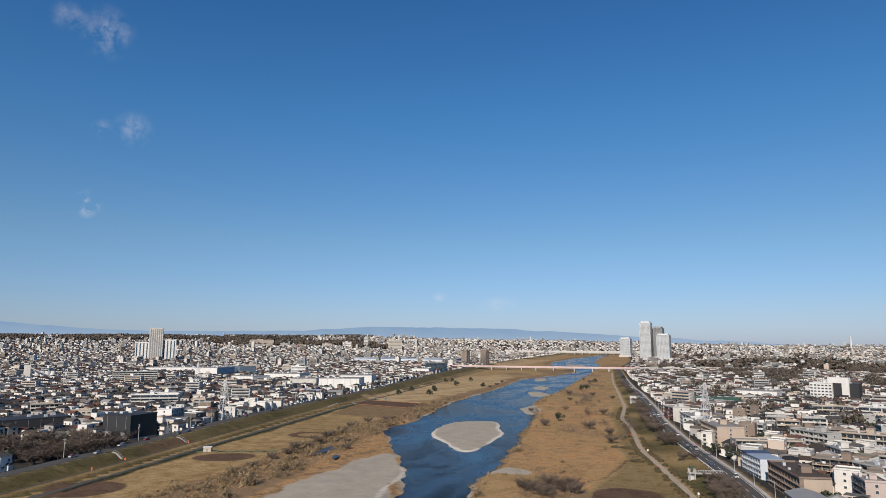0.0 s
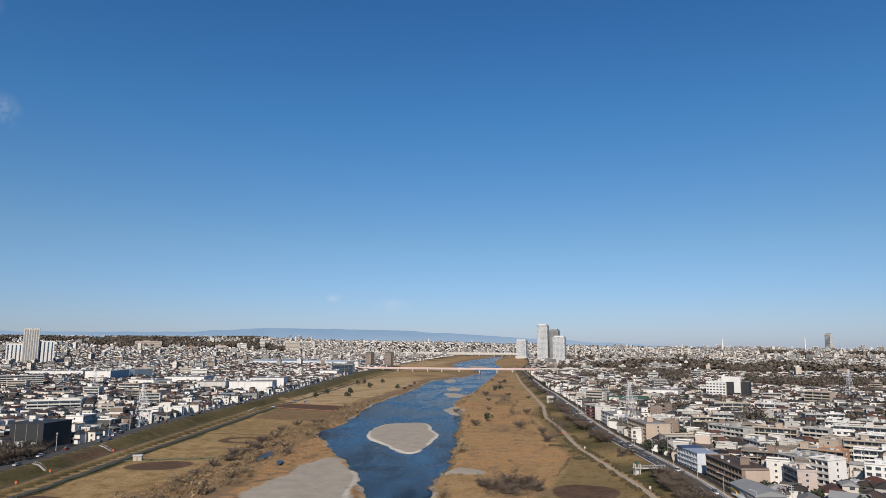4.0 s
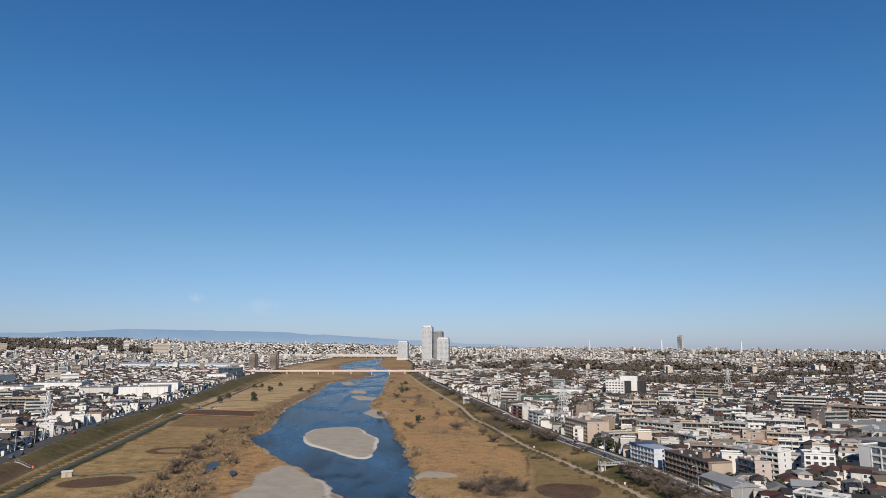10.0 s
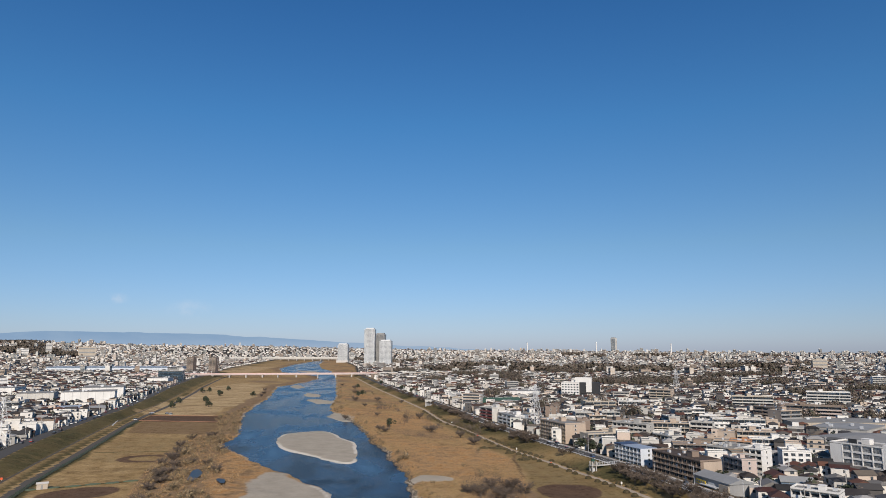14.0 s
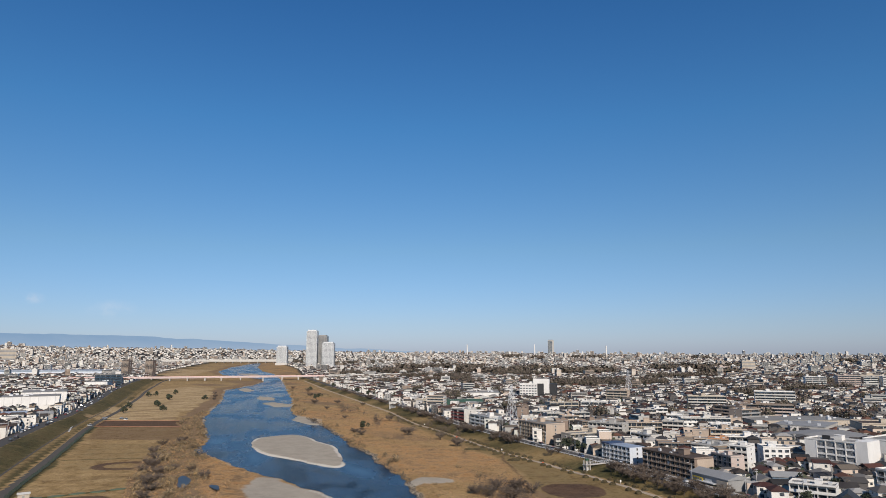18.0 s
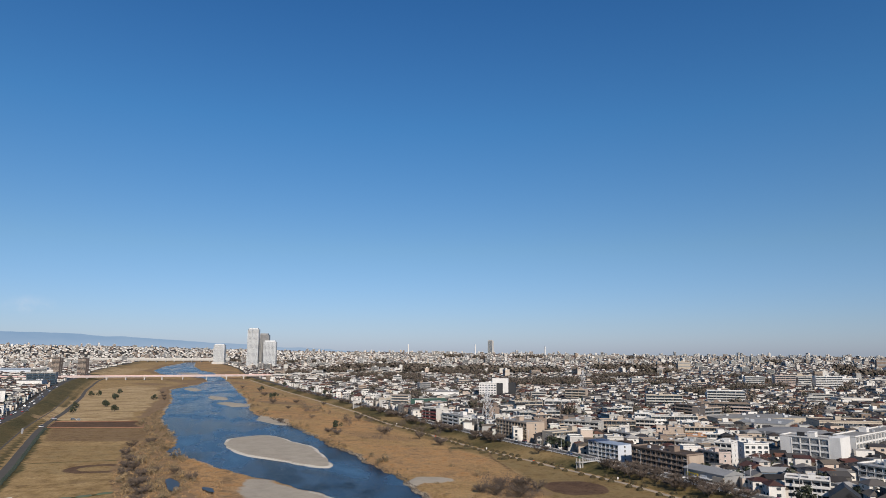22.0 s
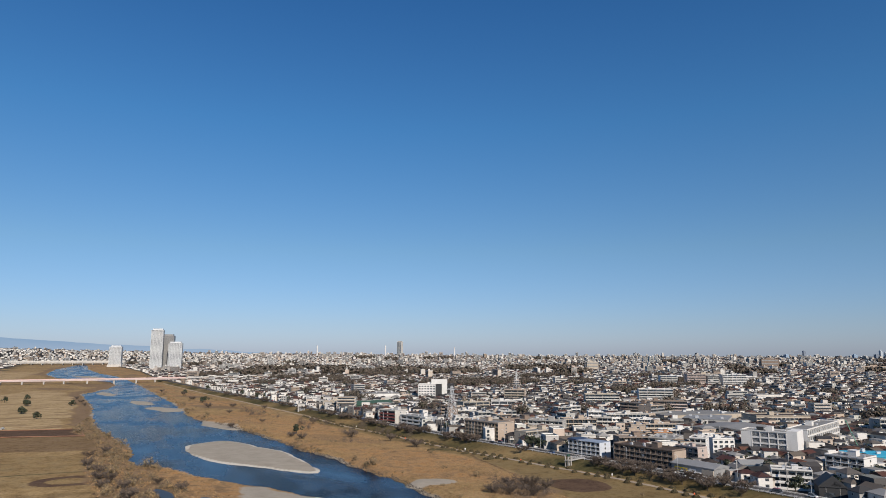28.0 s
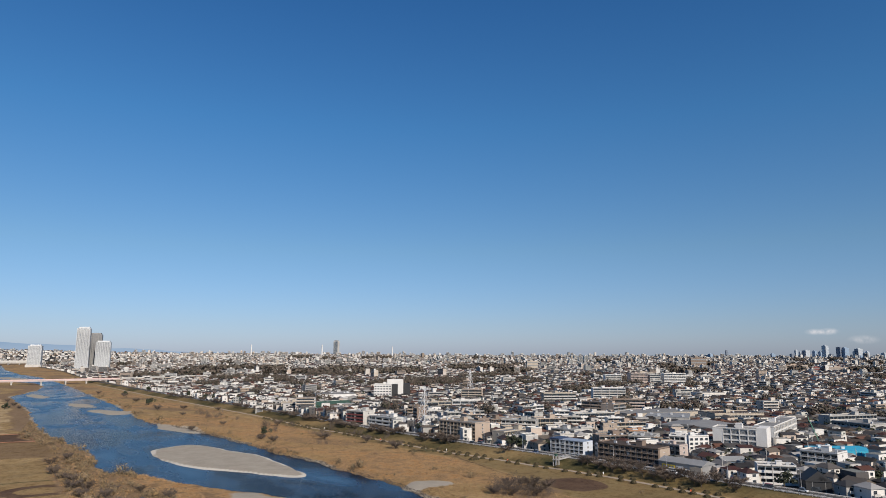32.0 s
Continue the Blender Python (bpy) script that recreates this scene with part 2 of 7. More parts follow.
M["drytwig"] = material("dry_brush", (0.16, 0.115, 0.075), 0.9, stain=0.25, pick="noise", patch_scale=0.14, palette=[(0.12, 0.09, 0.07), (0.33, 0.23, 0.12), (0.14, 0.11, 0.08), (0.38, 0.265, 0.135), (0.10, 0.085, 0.058), (0.30, 0.21, 0.115), (0.085, 0.07, 0.052), (0.36, 0.24, 0.115)])
M["straw"] = material("dry_reed", (0.296, 0.191, 0.087), 0.9, stain=0.25, pick="island", palette=[(0.409, 0.278, 0.152), (0.322, 0.217, 0.126), (0.435, 0.261, 0.117), (0.252, 0.17, 0.1), (0.383, 0.231, 0.104)])
M["leaf"] = material("evergreen_leaves", (0.04, 0.06, 0.03), 0.7, stain=0.2, pick="island", palette=[(0.03, 0.042, 0.023), (0.042, 0.053, 0.026), (0.026, 0.036, 0.021), (0.052, 0.053, 0.03)])
M["wood_far"] = material("winter_woods", (0.07, 0.06, 0.045), 0.9, stain=0.2, pick="noise", palette=[(0.055, 0.06, 0.036), (0.11, 0.088, 0.07), (0.05, 0.056, 0.034), (0.13, 0.10, 0.082), (0.16, 0.125, 0.10), (0.11, 0.086, 0.07), (0.07, 0.068, 0.046)])
M["rock"] = material("river_stones", (0.16, 0.15, 0.14), 0.9, stain=0.3, pick="island", palette=[(0.10, 0.085, 0.07), (0.15, 0.125, 0.10), (0.20, 0.17, 0.14), (0.07, 0.06, 0.052)])
M["bluegrey"] = material("blue_grey_siding", (0.12, 0.17, 0.23), 0.7, stain=0.2)
M["bluemetal"] = material("light_blue_grey_roof", (0.27, 0.32, 0.40), 0.6, stain=0.2)
M["palebluewall"] = material("pale_blue_render", (0.56, 0.60, 0.66), 0.8, stain=0.2, streak=True)
M["craneblue"] = material("green_crane_paint", (0.06, 0.22, 0.15), 0.5, stain=0.2)
M["groundsheet"] = material("green_ground_sheet", (0.095, 0.125, 0.072), 0.8, stain=0.45, grain=1.0)
M["tealhedge"] = material("blue_green_hedge", (0.05, 0.075, 0.06), 0.8, stain=0.3, pick="island", palette=[(0.045, 0.07, 0.055), (0.06, 0.085, 0.07), (0.075, 0.09, 0.065), (0.04, 0.055, 0.045)])
M["azalea"] = material("clipped_azalea", (0.09, 0.075, 0.035), 0.85, stain=0.2, pick="island", palette=[(0.09, 0.075, 0.035), (0.06, 0.058, 0.028), (0.12, 0.085, 0.04), (0.075, 0.05, 0.03)])
M["towerwhite"] = material("pale_tower_panels", (0.54, 0.555, 0.565), 0.7, stain=0.12, streak=True)
M["curved_roof"] = material("pale_grey_metal_roof", (0.23, 0.23, 0.23), 0.8, 0.0, stain=0.25, spec=0.12)
M["brownroof"] = material("dark_brown_roof", (0.075, 0.055, 0.045), 0.8, stain=0.3, spec=0.15)
M["orangebanner"] = material("orange_banner", (0.7, 0.12, 0.04), 0.6, stain=0.1)
# skyline facades: distance haze mixed into their colours, paling the dark ones
M["haze_tower"] = material("hazy_facade", (0.40, 0.44, 0.48), 0.6, stain=0.1)
M["haze_blue"] = material("hazy_blue_glass", (0.25, 0.33, 0.43), 0.5, stain=0.1)
M["haze_dark"] = material("hazy_dark_glass", (0.17, 0.20, 0.25), 0.5, stain=0.1)
M["carpaint"] = material("car_paint", WHITE, 0.3, 0.1, stain=0.05, bump=0, pick="object", palette=[(0.8, 0.8, 0.8), (0.03, 0.03, 0.035), (0.45, 0.46, 0.48), (0.8, 0.8, 0.79), (0.12, 0.13, 0.15), (0.04, 0.08, 0.2), (0.3, 0.03, 0.03), (0.75, 0.75, 0.73)], spec=0.5)
M["tyre"] = material("rubber", (0.02, 0.02, 0.02), 0.9, stain=0)


def glass(name, color, rough=0.12):
    m = bpy.data.materials.new(name)
    m.use_nodes = True
    b = m.node_tree.nodes["Principled BSDF"]
    b.inputs["Base Color"].default_value = (*color, 1)
    b.inputs["Roughness"].default_value, b.inputs["Specular IOR Level"].default_value = rough, 0.3
    nt = m.node_tree
    n = noise_node(nt, 0.9, 2)
    nt.links.new(ramp_node(nt, n, [(0.4, color), (0.62, tuple(min(1, 2.2 * c + 0.01) for c in color))]), b.inputs["Base Color"])
    return m


M["glass"] = glass("window_glass", (0.025, 0.03, 0.036))
M["palepane"] = glass("curtained_glass", (0.10, 0.105, 0.11), 0.2)
M["glassblue"] = glass("tinted_glass", (0.03, 0.05, 0.07), 0.08)

# water: dark, wind-ruffled in long swirling patches along the flow
m = M["water"] = bpy.data.materials.new("river_water")
m.use_nodes = True
nt = m.node_tree
b = nt.nodes["Principled BSDF"]
b.inputs["IOR"].default_value = 1.33


def flow_noise(scale, stretch, warp, detail, rough, turn=20.0):
    """Noise drawn out along the river's course and bent by a broader noise."""
    g = nt.nodes.new("ShaderNodeNewGeometry")
    w = nt.nodes.new("ShaderNodeTexNoise")
    w.inputs["Scale"].default_value, w.inputs["Detail"].default_value = scale * 0.8, 3
    nt.links.new(g.outputs["Position"], w.inputs["Vector"])
    a = nt.nodes.new("ShaderNodeVectorMath")
    a.operation = "MULTIPLY_ADD"
    a.inputs[1].default_value = (warp, warp, 0)
    nt.links.new(w.outputs["Color"], a.inputs[0])
    nt.links.new(g.outputs["Position"], a.inputs[2])
    mp = nt.nodes.new("ShaderNodeMapping")
    mp.inputs["Rotation"].default_value = (0, 0, radians(-turn))
    mp.inputs["Scale"].default_value = (scale * stretch[0], scale * stretch[1], scale)
    nt.links.new(a.outputs[0], mp.inputs["Vector"])
    n = nt.nodes.new("ShaderNodeTexNoise")
    n.inputs["Scale"].default_value = 1
    n.inputs["Detail"].default_value, n.inputs["Roughness"].default_value = detail, rough
    nt.links.new(mp.outputs[0], n.inputs["Vector"])
    return n.outputs["Fac"]


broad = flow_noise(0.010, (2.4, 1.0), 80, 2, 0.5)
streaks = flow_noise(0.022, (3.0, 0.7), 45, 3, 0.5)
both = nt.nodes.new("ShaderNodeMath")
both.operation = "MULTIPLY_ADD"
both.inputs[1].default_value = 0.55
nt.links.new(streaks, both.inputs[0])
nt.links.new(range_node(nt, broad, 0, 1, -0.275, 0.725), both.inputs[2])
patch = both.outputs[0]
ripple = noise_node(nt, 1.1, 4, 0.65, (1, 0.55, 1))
# sky reflection painted into the base colour: near-black patches to blue ones
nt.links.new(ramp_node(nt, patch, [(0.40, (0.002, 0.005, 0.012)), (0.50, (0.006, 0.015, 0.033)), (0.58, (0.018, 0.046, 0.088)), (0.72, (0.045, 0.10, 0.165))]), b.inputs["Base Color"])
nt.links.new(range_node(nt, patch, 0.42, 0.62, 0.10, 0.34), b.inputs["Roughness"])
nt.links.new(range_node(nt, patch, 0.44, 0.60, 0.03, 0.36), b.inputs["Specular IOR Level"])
bp = nt.nodes.new("ShaderNodeBump")
bp.inputs["Distance"].default_value = 0.4
nt.links.new(range_node(nt, patch, 0.38, 0.62, 0.35, 0.9), bp.inputs["Strength"])
nt.links.new(ripple, bp.inputs["Height"])
nt.links.new(bp.outputs[0], b.inputs["Normal"])

# ground: one sheet, its cover by attribute: sand, green, dirt / reed, town, brush
m = M["ground"] = bpy.data.materials.new("ground_cover")
m.use_nodes = True
nt = m.node_tree
b = nt.nodes["Principled BSDF"]
b.inputs["Roughness"].default_value, b.inputs["Specular IOR Level"].default_value = 0.95, 0.1
n_big, n_mid, n_fine = noise_node(nt, 0.018, 5, 0.6), noise_node(nt, 0.11, 5, 0.65), noise_node(nt, 0.7, 4, 0.7)
n_streak = noise_node(nt, 0.04, 5, 0.65, (0.6, 2.2, 1))
grass = ramp_node(nt, n_mid, [(0.3, (0.244, 0.161, 0.074)), (0.5, (0.357, 0.244, 0.113)), (0.7, (0.435, 0.313, 0.161))])
grass = mix_node(nt, range_node(nt, n_streak, 0.52, 0.68, 0, 0.55), grass, (0.20, 0.135, 0.065))
sep = []
for at in ("cover_a", "cover_b", "cover_c"):
    a = nt.nodes.new("ShaderNodeAttribute")
    a.attribute_name = at
    s = nt.nodes.new("ShaderNodeSeparateColor")
    nt.links.new(a.outputs["Color"], s.inputs[0])
    sep.append(s.outputs)


def edge(mask, amount=0.5):
    """The mask with an edge broken up by noise."""
    a = nt.nodes.new("ShaderNodeMath")
    a.operation = "MULTIPLY_ADD"
    nt.links.new(n_mid, a.inputs[0])
    a.inputs[1].default_value = amount
    nt.links.new(mask, a.inputs[2])
    lo = 0.5 + amount * 0.5
    return range_node(nt, a.outputs[0], lo - 0.22, lo + 0.22)


c = grass
c = mix_node(nt, edge(sep[1][0]), c, ramp_node(nt, n_mid, [(0.3, (0.157, 0.103, 0.063)), (0.42, (0.296, 0.191, 0.103)), (0.53, (0.426, 0.265, 0.126)), (0.62, (0.4, 0.217, 0.087)), (0.74, (0.278, 0.187, 0.106))]))
c = mix_node(nt, edge(sep[0][1], 0.7), c, ramp_node(nt, n_mid, [(0.3, (0.048, 0.046, 0.02)), (0.5, (0.092, 0.080, 0.034)), (0.7, (0.18, 0.135, 0.063))]))
c = mix_node(nt, edge(sep[0][2], 0.25), c, ramp_node(nt, n_mid, [(0.3, (0.10, 0.062, 0.040)), (0.7, (0.15, 0.095, 0.06))]))
c = mix_node(nt, edge(sep[1][2]), c, ramp_node(nt, n_fine, [(0.3, (0.165, 0.112, 0.068)), (0.7, (0.34, 0.23, 0.13))]))
c = mix_node(nt, edge(sep[2][0], 0.5), c, ramp_node(nt, n_streak, [(0.35, (0.52, 0.39, 0.22)), (0.5, (0.44, 0.32, 0.17)), (0.62, (0.28, 0.19, 0.10))]))
c = mix_node(nt, sep[1][1], c, ramp_node(nt, n_mid, [(0.35, (0.035, 0.035, 0.035)), (0.6, (0.06, 0.058, 0.055)), (0.75, (0.11, 0.10, 0.08))]))
c = mix_node(nt, range_node(nt, n_fine, 0.3, 0.7, 0.0, 0.5), c, (0.42, 0.39, 0.35), "MULTIPLY")
n_spot = noise_node(nt, 0.28, 4, 0.7)
c = mix_node(nt, range_node(nt, n_spot, 0.50, 0.66, 0.0, 0.6), c, (0.45, 0.40, 0.34), "MULTIPLY")
c = mix_node(nt, range_node(nt, n_big, 0.35, 0.65, 0.0, 0.3), c, (0.62, 0.58, 0.52), "MULTIPLY")
sandy = edge(sep[0][0], 0.3)
sand_c = ramp_node(nt, n_mid, [(0.3, (0.285, 0.25, 0.20)), (0.5, (0.325, 0.287, 0.23)), (0.7, (0.36, 0.318, 0.256))])
sand_c = mix_node(nt, range_node(nt, n_spot, 0.55, 0.7, 0.0, 0.5), sand_c, (0.26, 0.22, 0.17))
sand_c = mix_node(nt, range_node(nt, n_fine, 0.3, 0.7, 0.0, 0.3), sand_c, (0.72, 0.69, 0.65), "MULTIPLY")
c = mix_node(nt, sandy, c, sand_c)
c = mix_node(nt, edge(sep[2][1], 0.5), c, (0.50, 0.455, 0.385))
nt.links.new(c, b.inputs["Base Color"])
bp = nt.nodes.new("ShaderNodeBump")
bp.inputs["Distance"].default_value = 0.6
nt.links.new(range_node(nt, sandy, 0, 1, 0.6, 0.12), bp.inputs["Strength"])
nt.links.new(n_fine, bp.inputs["Height"])
nt.links.new(bp.outputs[0], b.inputs["Normal"])

# distant mountains: a glowing backdrop, haze painted into its blue, paler towards the foot
m = M["mountain"] = bpy.data.materials.new("hazed_mountain_glow")
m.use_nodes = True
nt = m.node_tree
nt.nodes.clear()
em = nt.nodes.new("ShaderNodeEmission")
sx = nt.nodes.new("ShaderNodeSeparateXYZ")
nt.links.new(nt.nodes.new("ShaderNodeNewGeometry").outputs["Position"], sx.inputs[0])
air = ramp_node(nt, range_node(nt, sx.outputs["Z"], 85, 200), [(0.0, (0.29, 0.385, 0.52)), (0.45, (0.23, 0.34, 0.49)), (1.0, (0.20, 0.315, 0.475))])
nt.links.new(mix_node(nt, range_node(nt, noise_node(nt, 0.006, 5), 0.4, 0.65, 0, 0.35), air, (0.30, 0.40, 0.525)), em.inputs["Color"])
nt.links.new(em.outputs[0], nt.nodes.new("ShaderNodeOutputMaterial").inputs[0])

# ---- mesh helpers ----
class Geo:
    """Vertices and faces of one mesh, gathered from boxes, prisms and beams."""

    def __init__(self):
        self.v, self.f, self.m = [], [], []

    def face(self, pts, mat=0):
        n = len(self.v)
        self.v.extend(pts)
        self.f.append(tuple(range(n, n + len(pts))))
        self.m.append(mat)

    def box(self, x0, x1, y0, y1, z0, z1, mat=0, bevel=0.0):
        n = len(self.v)
        self.v += [(x, y, z) for z in (z0, z1) for x, y in ((x0, y0), (x1, y0), (x1, y1), (x0, y1))]
        self.f += [tuple(n + i for i in q) for q in ((0, 3, 2, 1), (4, 5, 6, 7), (0, 1, 5, 4), (1, 2, 6, 5), (2, 3, 7, 6), (3, 0, 4, 7))]
        self.m += [mat] * 6
        return self

    def beam(self, a, b, r, sides=4, r2=None, mat=0):
        a, b = Vector(a), Vector(b)
        d = (b - a).normalized()
        u = d.orthogonal().normalized()
        w = d.cross(u)
        r2 = r if r2 is None else r2
        n = len(self.v)
        for p, rr in ((a, r), (b, r2)):
            for i in range(sides):
                t = 2 * math.pi * (i + 0.5) / sides
                self.v.append(tuple(p + rr * (math.cos(t) * u + math.sin(t) * w)))
        for i in range(sides):
            j = (i + 1) % sides
            self.f.append((n + i, n + j, n + sides + j, n + sides + i))
        self.f += [tuple(range(n + sides - 1, n - 1, -1)), tuple(range(n + sides, n + 2 * sides))]
        self.m += [mat] * (sides + 2)
        return self

    def hip(self, x0, x1, y0, y1, z, rise, inset=0.5, mat=0, thick=0.18):
        """A hipped (inset > 0) or gabled (inset 0) roof on a rectangle, with its fascia."""
        along = (x1 - x0) >= (y1 - y0)
        half = min(x1 - x0, y1 - y0) / 2
        k = half * 2 * inset
        xm, ym = (x0 + x1) / 2, (y0 + y1) / 2
        r = [(x0 + k, ym), (x1 - k, ym)] if along else [(xm, y0 + k), (xm, y1 - k)]
        n = len(self.v)
        self.v += [(x, y, z) for x, y in ((x0, y0), (x1, y0), (x1, y1), (x0, y1))]
        self.v += [(x, y, z + thick) for x, y in ((x0, y0), (x1, y0), (x1, y1), (x0, y1))]
        self.v += [(x, y, z + thick + rise) for x, y in r]
        q = [(0, 1, 5, 4), (1, 2, 6, 5), (2, 3, 7, 6), (3, 0, 4, 7), (3, 2, 1, 0)]
        q += [(4, 5, 9, 8), (5, 6, 9), (6, 7, 8, 9), (7, 4, 8)] if along else [(4, 5, 8), (5, 6, 9, 8), (6, 7, 9), (7, 4, 8, 9)]
        self.f += [tuple(n + i for i in t) for t in q]
        self.m += [mat] * len(q)
        return self

    def mesh(self, name, mats):
        me = bpy.data.meshes.new(name)
        me.from_pydata(self.v, [], self.f)
        for k in mats:
            me.materials.append(M[k])
        me.polygons.foreach_set("material_index", self.m)
        me.update()
        return me


def part(name, geo, mats, parent, label=""):
    """Links a mesh as one object under a thing or a part. geo: a Geo or a mesh to share."""
    me = geo if isinstance(geo, bpy.types.Mesh) else geo.mesh(name, mats if isinstance(mats, (list, tuple)) else [mats])
    ob = new(name, me)
    ob.parent = parent
    if label:
        ob["label"] = label
    return ob


def thing(name, label, category, at=(0, 0, 0), turn=0.0, group="", kind=""):
    """An Empty at the base of a thing, to parent its parts."""
    ob = new(name)
    ob.location, ob.rotation_euler = at, (0, 0, radians(turn))
    return tagged(ob, label, category, group, kind)


def solid(name, geo, mats, label, category, group="", kind=""):
    ob = new(name, geo.mesh(name, mats if isinstance(mats, (list, tuple)) else [mats]))
    return tagged(ob, label, category, group, kind)


def arrays_mesh(name, verts, faces, mat_index, mats):
    """A large mesh from arrays; faces is a list of (n, k) index arrays."""
    me = bpy.data.meshes.new(name)
    me.vertices.add(len(verts))
    me.vertices.foreach_set("co", np.ascontiguousarray(verts, dtype=np.float32).ravel())
    sizes = np.concatenate([np.full(len(f), f.shape[1], dtype=np.int32) for f in faces])
    loops = np.concatenate([f.ravel() for f in faces]).astype(np.int32)
    me.loops.add(len(loops))
    me.loops.foreach_set("vertex_index", loops)
    me.polygons.add(len(sizes))
    starts = np.concatenate([[0], np.cumsum(sizes)[:-1]]).astype(np.int32)
    me.polygons.foreach_set("loop_start", starts)
    me.polygons.foreach_set("material_index", np.concatenate(mat_index).astype(np.int32))
    for k in mats:
        me.materials.append(M[k])
    me.shade_flat()
    me.update(calc_edges=True)
    me.validate()
    return me


# ---- plan: lines along the river, as x by y ----
LEFT_BANK = ((-1500, 380), (-400, 40), (-100, -15), (3, -48), (26, -58), (53, -69), (70, -82), (89, -93), (110, -108), (126, -117), (152, -131), (161, -142), (170, -153), (210, -158), (250, -159), (272, -164), (315, -174), (361, -186), (400, -193), (431, -199), (487, -205), (577, -215), (653, -222), (780, -243), (917, -264), (953, -258), (1066, -241), (1213, -238), (1339, -254), (1500, -330), (1640, -398), (2000, -480), (2600, -540), (3500, -570), (5000, -800))
RIGHT_BANK = ((-1500, 450), (-400, 110), (-100, 15), (0, -18), (26, -24), (48, -28), (65, -27), (80, -30), (112, -35), (142, -41), (173, -46), (206, -55), (266, -65), (334, -80), (366, -87), (398, -98), (450, -114), (517, -122), (600, -128), (680, -134), (820, -152), (995, -171), (1190, -194), (1339, -214), (1606, -252), (1770, -276), (2000, -335), (2600, -430), (3500, -530), (5000, -780))
LEVEE = ((-1500, 60), (-400, -140), (-60, -202), (20, -221), (71, -234), (114, -248), (174, -264), (241, -278), (343, -298), (391, -305), (573, -346), (783, -398), (1076, -461), (1435, -515), (2000, -620), (3500, -800), (5000, -950))
TOE = ((-1500, 90), (-400, -115), (-60, -182), (15, -199), (46, -208), (79, -216), (137, -228), (212, -246), (301, -267), (383, -284), (476, -298), (717, -346), (855, -378), (1200, -445), (1435, -480), (2000, -590), (3500, -770), (5000, -920))
ROAD = ((-1500, 560), (-400, 180), (-60, 113), (5, 98), (45, 91), (92, 80), (160, 61.5), (200, 52), (300, 31), (361, 22), (584, -20), (674, -40), (900, -82), (1170, -128), (1500, -185), (2200, -250), (3500, -440), (5000, -560))
PATHWAY = ((-1500, 515), (-400, 150), (-60, 87), (-10, 79), (25, 73), (50, 67), (64, 62), (83, 56), (108, 50), (128, 43), (151, 36), (187, 29), (230, 21), (274, 12), (316, 0), (427, -13), (600, -45), (850, -92), (1200, -150), (1500, -200))
ISLAND = ((-120, 195), (-126, 222), (-128, 249), (-121, 264), (-109, 270), (-99, 275), (-88, 264), (-79, 230), (-67, 211), (-62, 184), (-60, 152), (-57, 124), (-61, 114), (-72, 122), (-88, 146), (-103, 160), (-112, 176))


def curve(points):
    ys, xs = np.array([p[0] for p in points], float), np.array([p[1] for p in points], float)

    def f(y):
        # rounded at the corners by averaging over a short stretch
        y = np.asarray(y, float)
        return sum(np.interp(y + o, ys, xs) for o in (-18, -9, 0, 9, 18)) / 5
    return f


def bank_curve(points):
    ys, xs = np.array([p[0] for p in points], float), np.array([p[1] for p in points], float)

    def f(y):
        y = np.asarray(y, float)
        w = 1.6 * np.sin(y * 0.13) * np.sin(y * 0.047 + 1) + 0.8 * np.sin(y * 0.37)
        return sum(np.interp(y + o, ys, xs) for o in (-5, 0, 5)) / 3 + w
    return f


left_bank, right_bank = bank_curve(LEFT_BANK), bank_curve(RIGHT_BANK)
levee_x, toe_x, road_x, path_x = curve(LEVEE), curve(TOE), curve(ROAD), curve(PATHWAY)


def rounded(poly, times=2):
    """The polygon with its corners cut."""
    p = np.array(poly, float)
    for _ in range(times):
        q = np.roll(p, -1, 0)
        p = np.stack([0.78 * p + 0.22 * q, 0.22 * p + 0.78 * q], 1).reshape(-1, 2)
    return p


def inside(poly, x, y):
    """Signed distance to a polygon, positive inside."""
    p = np.array(poly, float)
    best = np.full(x.shape, 1e9)
    odd = np.zeros(x.shape, bool)
    for (ax, ay), (bx, by) in zip(p, np.roll(p, -1, 0)):
        ex, ey = bx - ax, by - ay
        t = np.clip(((x - ax) * ex + (y - ay) * ey) / (ex * ex + ey * ey), 0, 1)
        best = np.minimum(best, np.hypot(x - ax - t * ex, y - ay - t * ey))
        with np.errstate(divide="ignore", invalid="ignore"):
            odd ^= ((ay > y) != (by > y)) & (x < (bx - ax) * (y - ay) / (by - ay + 1e-12) + ax)
    return np.where(odd, best, -best)


def oval(cx, cy, a, b, turn, x, y):
    """Roughly the distance inside an oval, in metres."""
    c, s = math.cos(radians(turn)), math.sin(radians(turn))
    u, v = ((x - cx) * c + (y - cy) * s) / a, (-(x - cx) * s + (y - cy) * c) / b
    return (1 - np.hypot(u, v)) * min(a, b)


def step(a, b, v):
    t = np.clip((v - a) / (b - a), 0, 1)
    return t * t * (3 - 2 * t)


ISLAND_LINE = rounded(ISLAND)
BARS = ((-231, 915, 12, 55, 12), (-171, 693, 13, 40, 15), (-142, 578, 15, 42, 22), (-97, 374, 9, 36, 16), (-332, 1690, 26, 150, 18))   # gravel bars: x, y, half sizes, turn
PONDS = ((-137, 79, 2.9, 17, 11), (-119, 63, 1.8, 7, 22))   # ponds: x, y, half sizes, turn


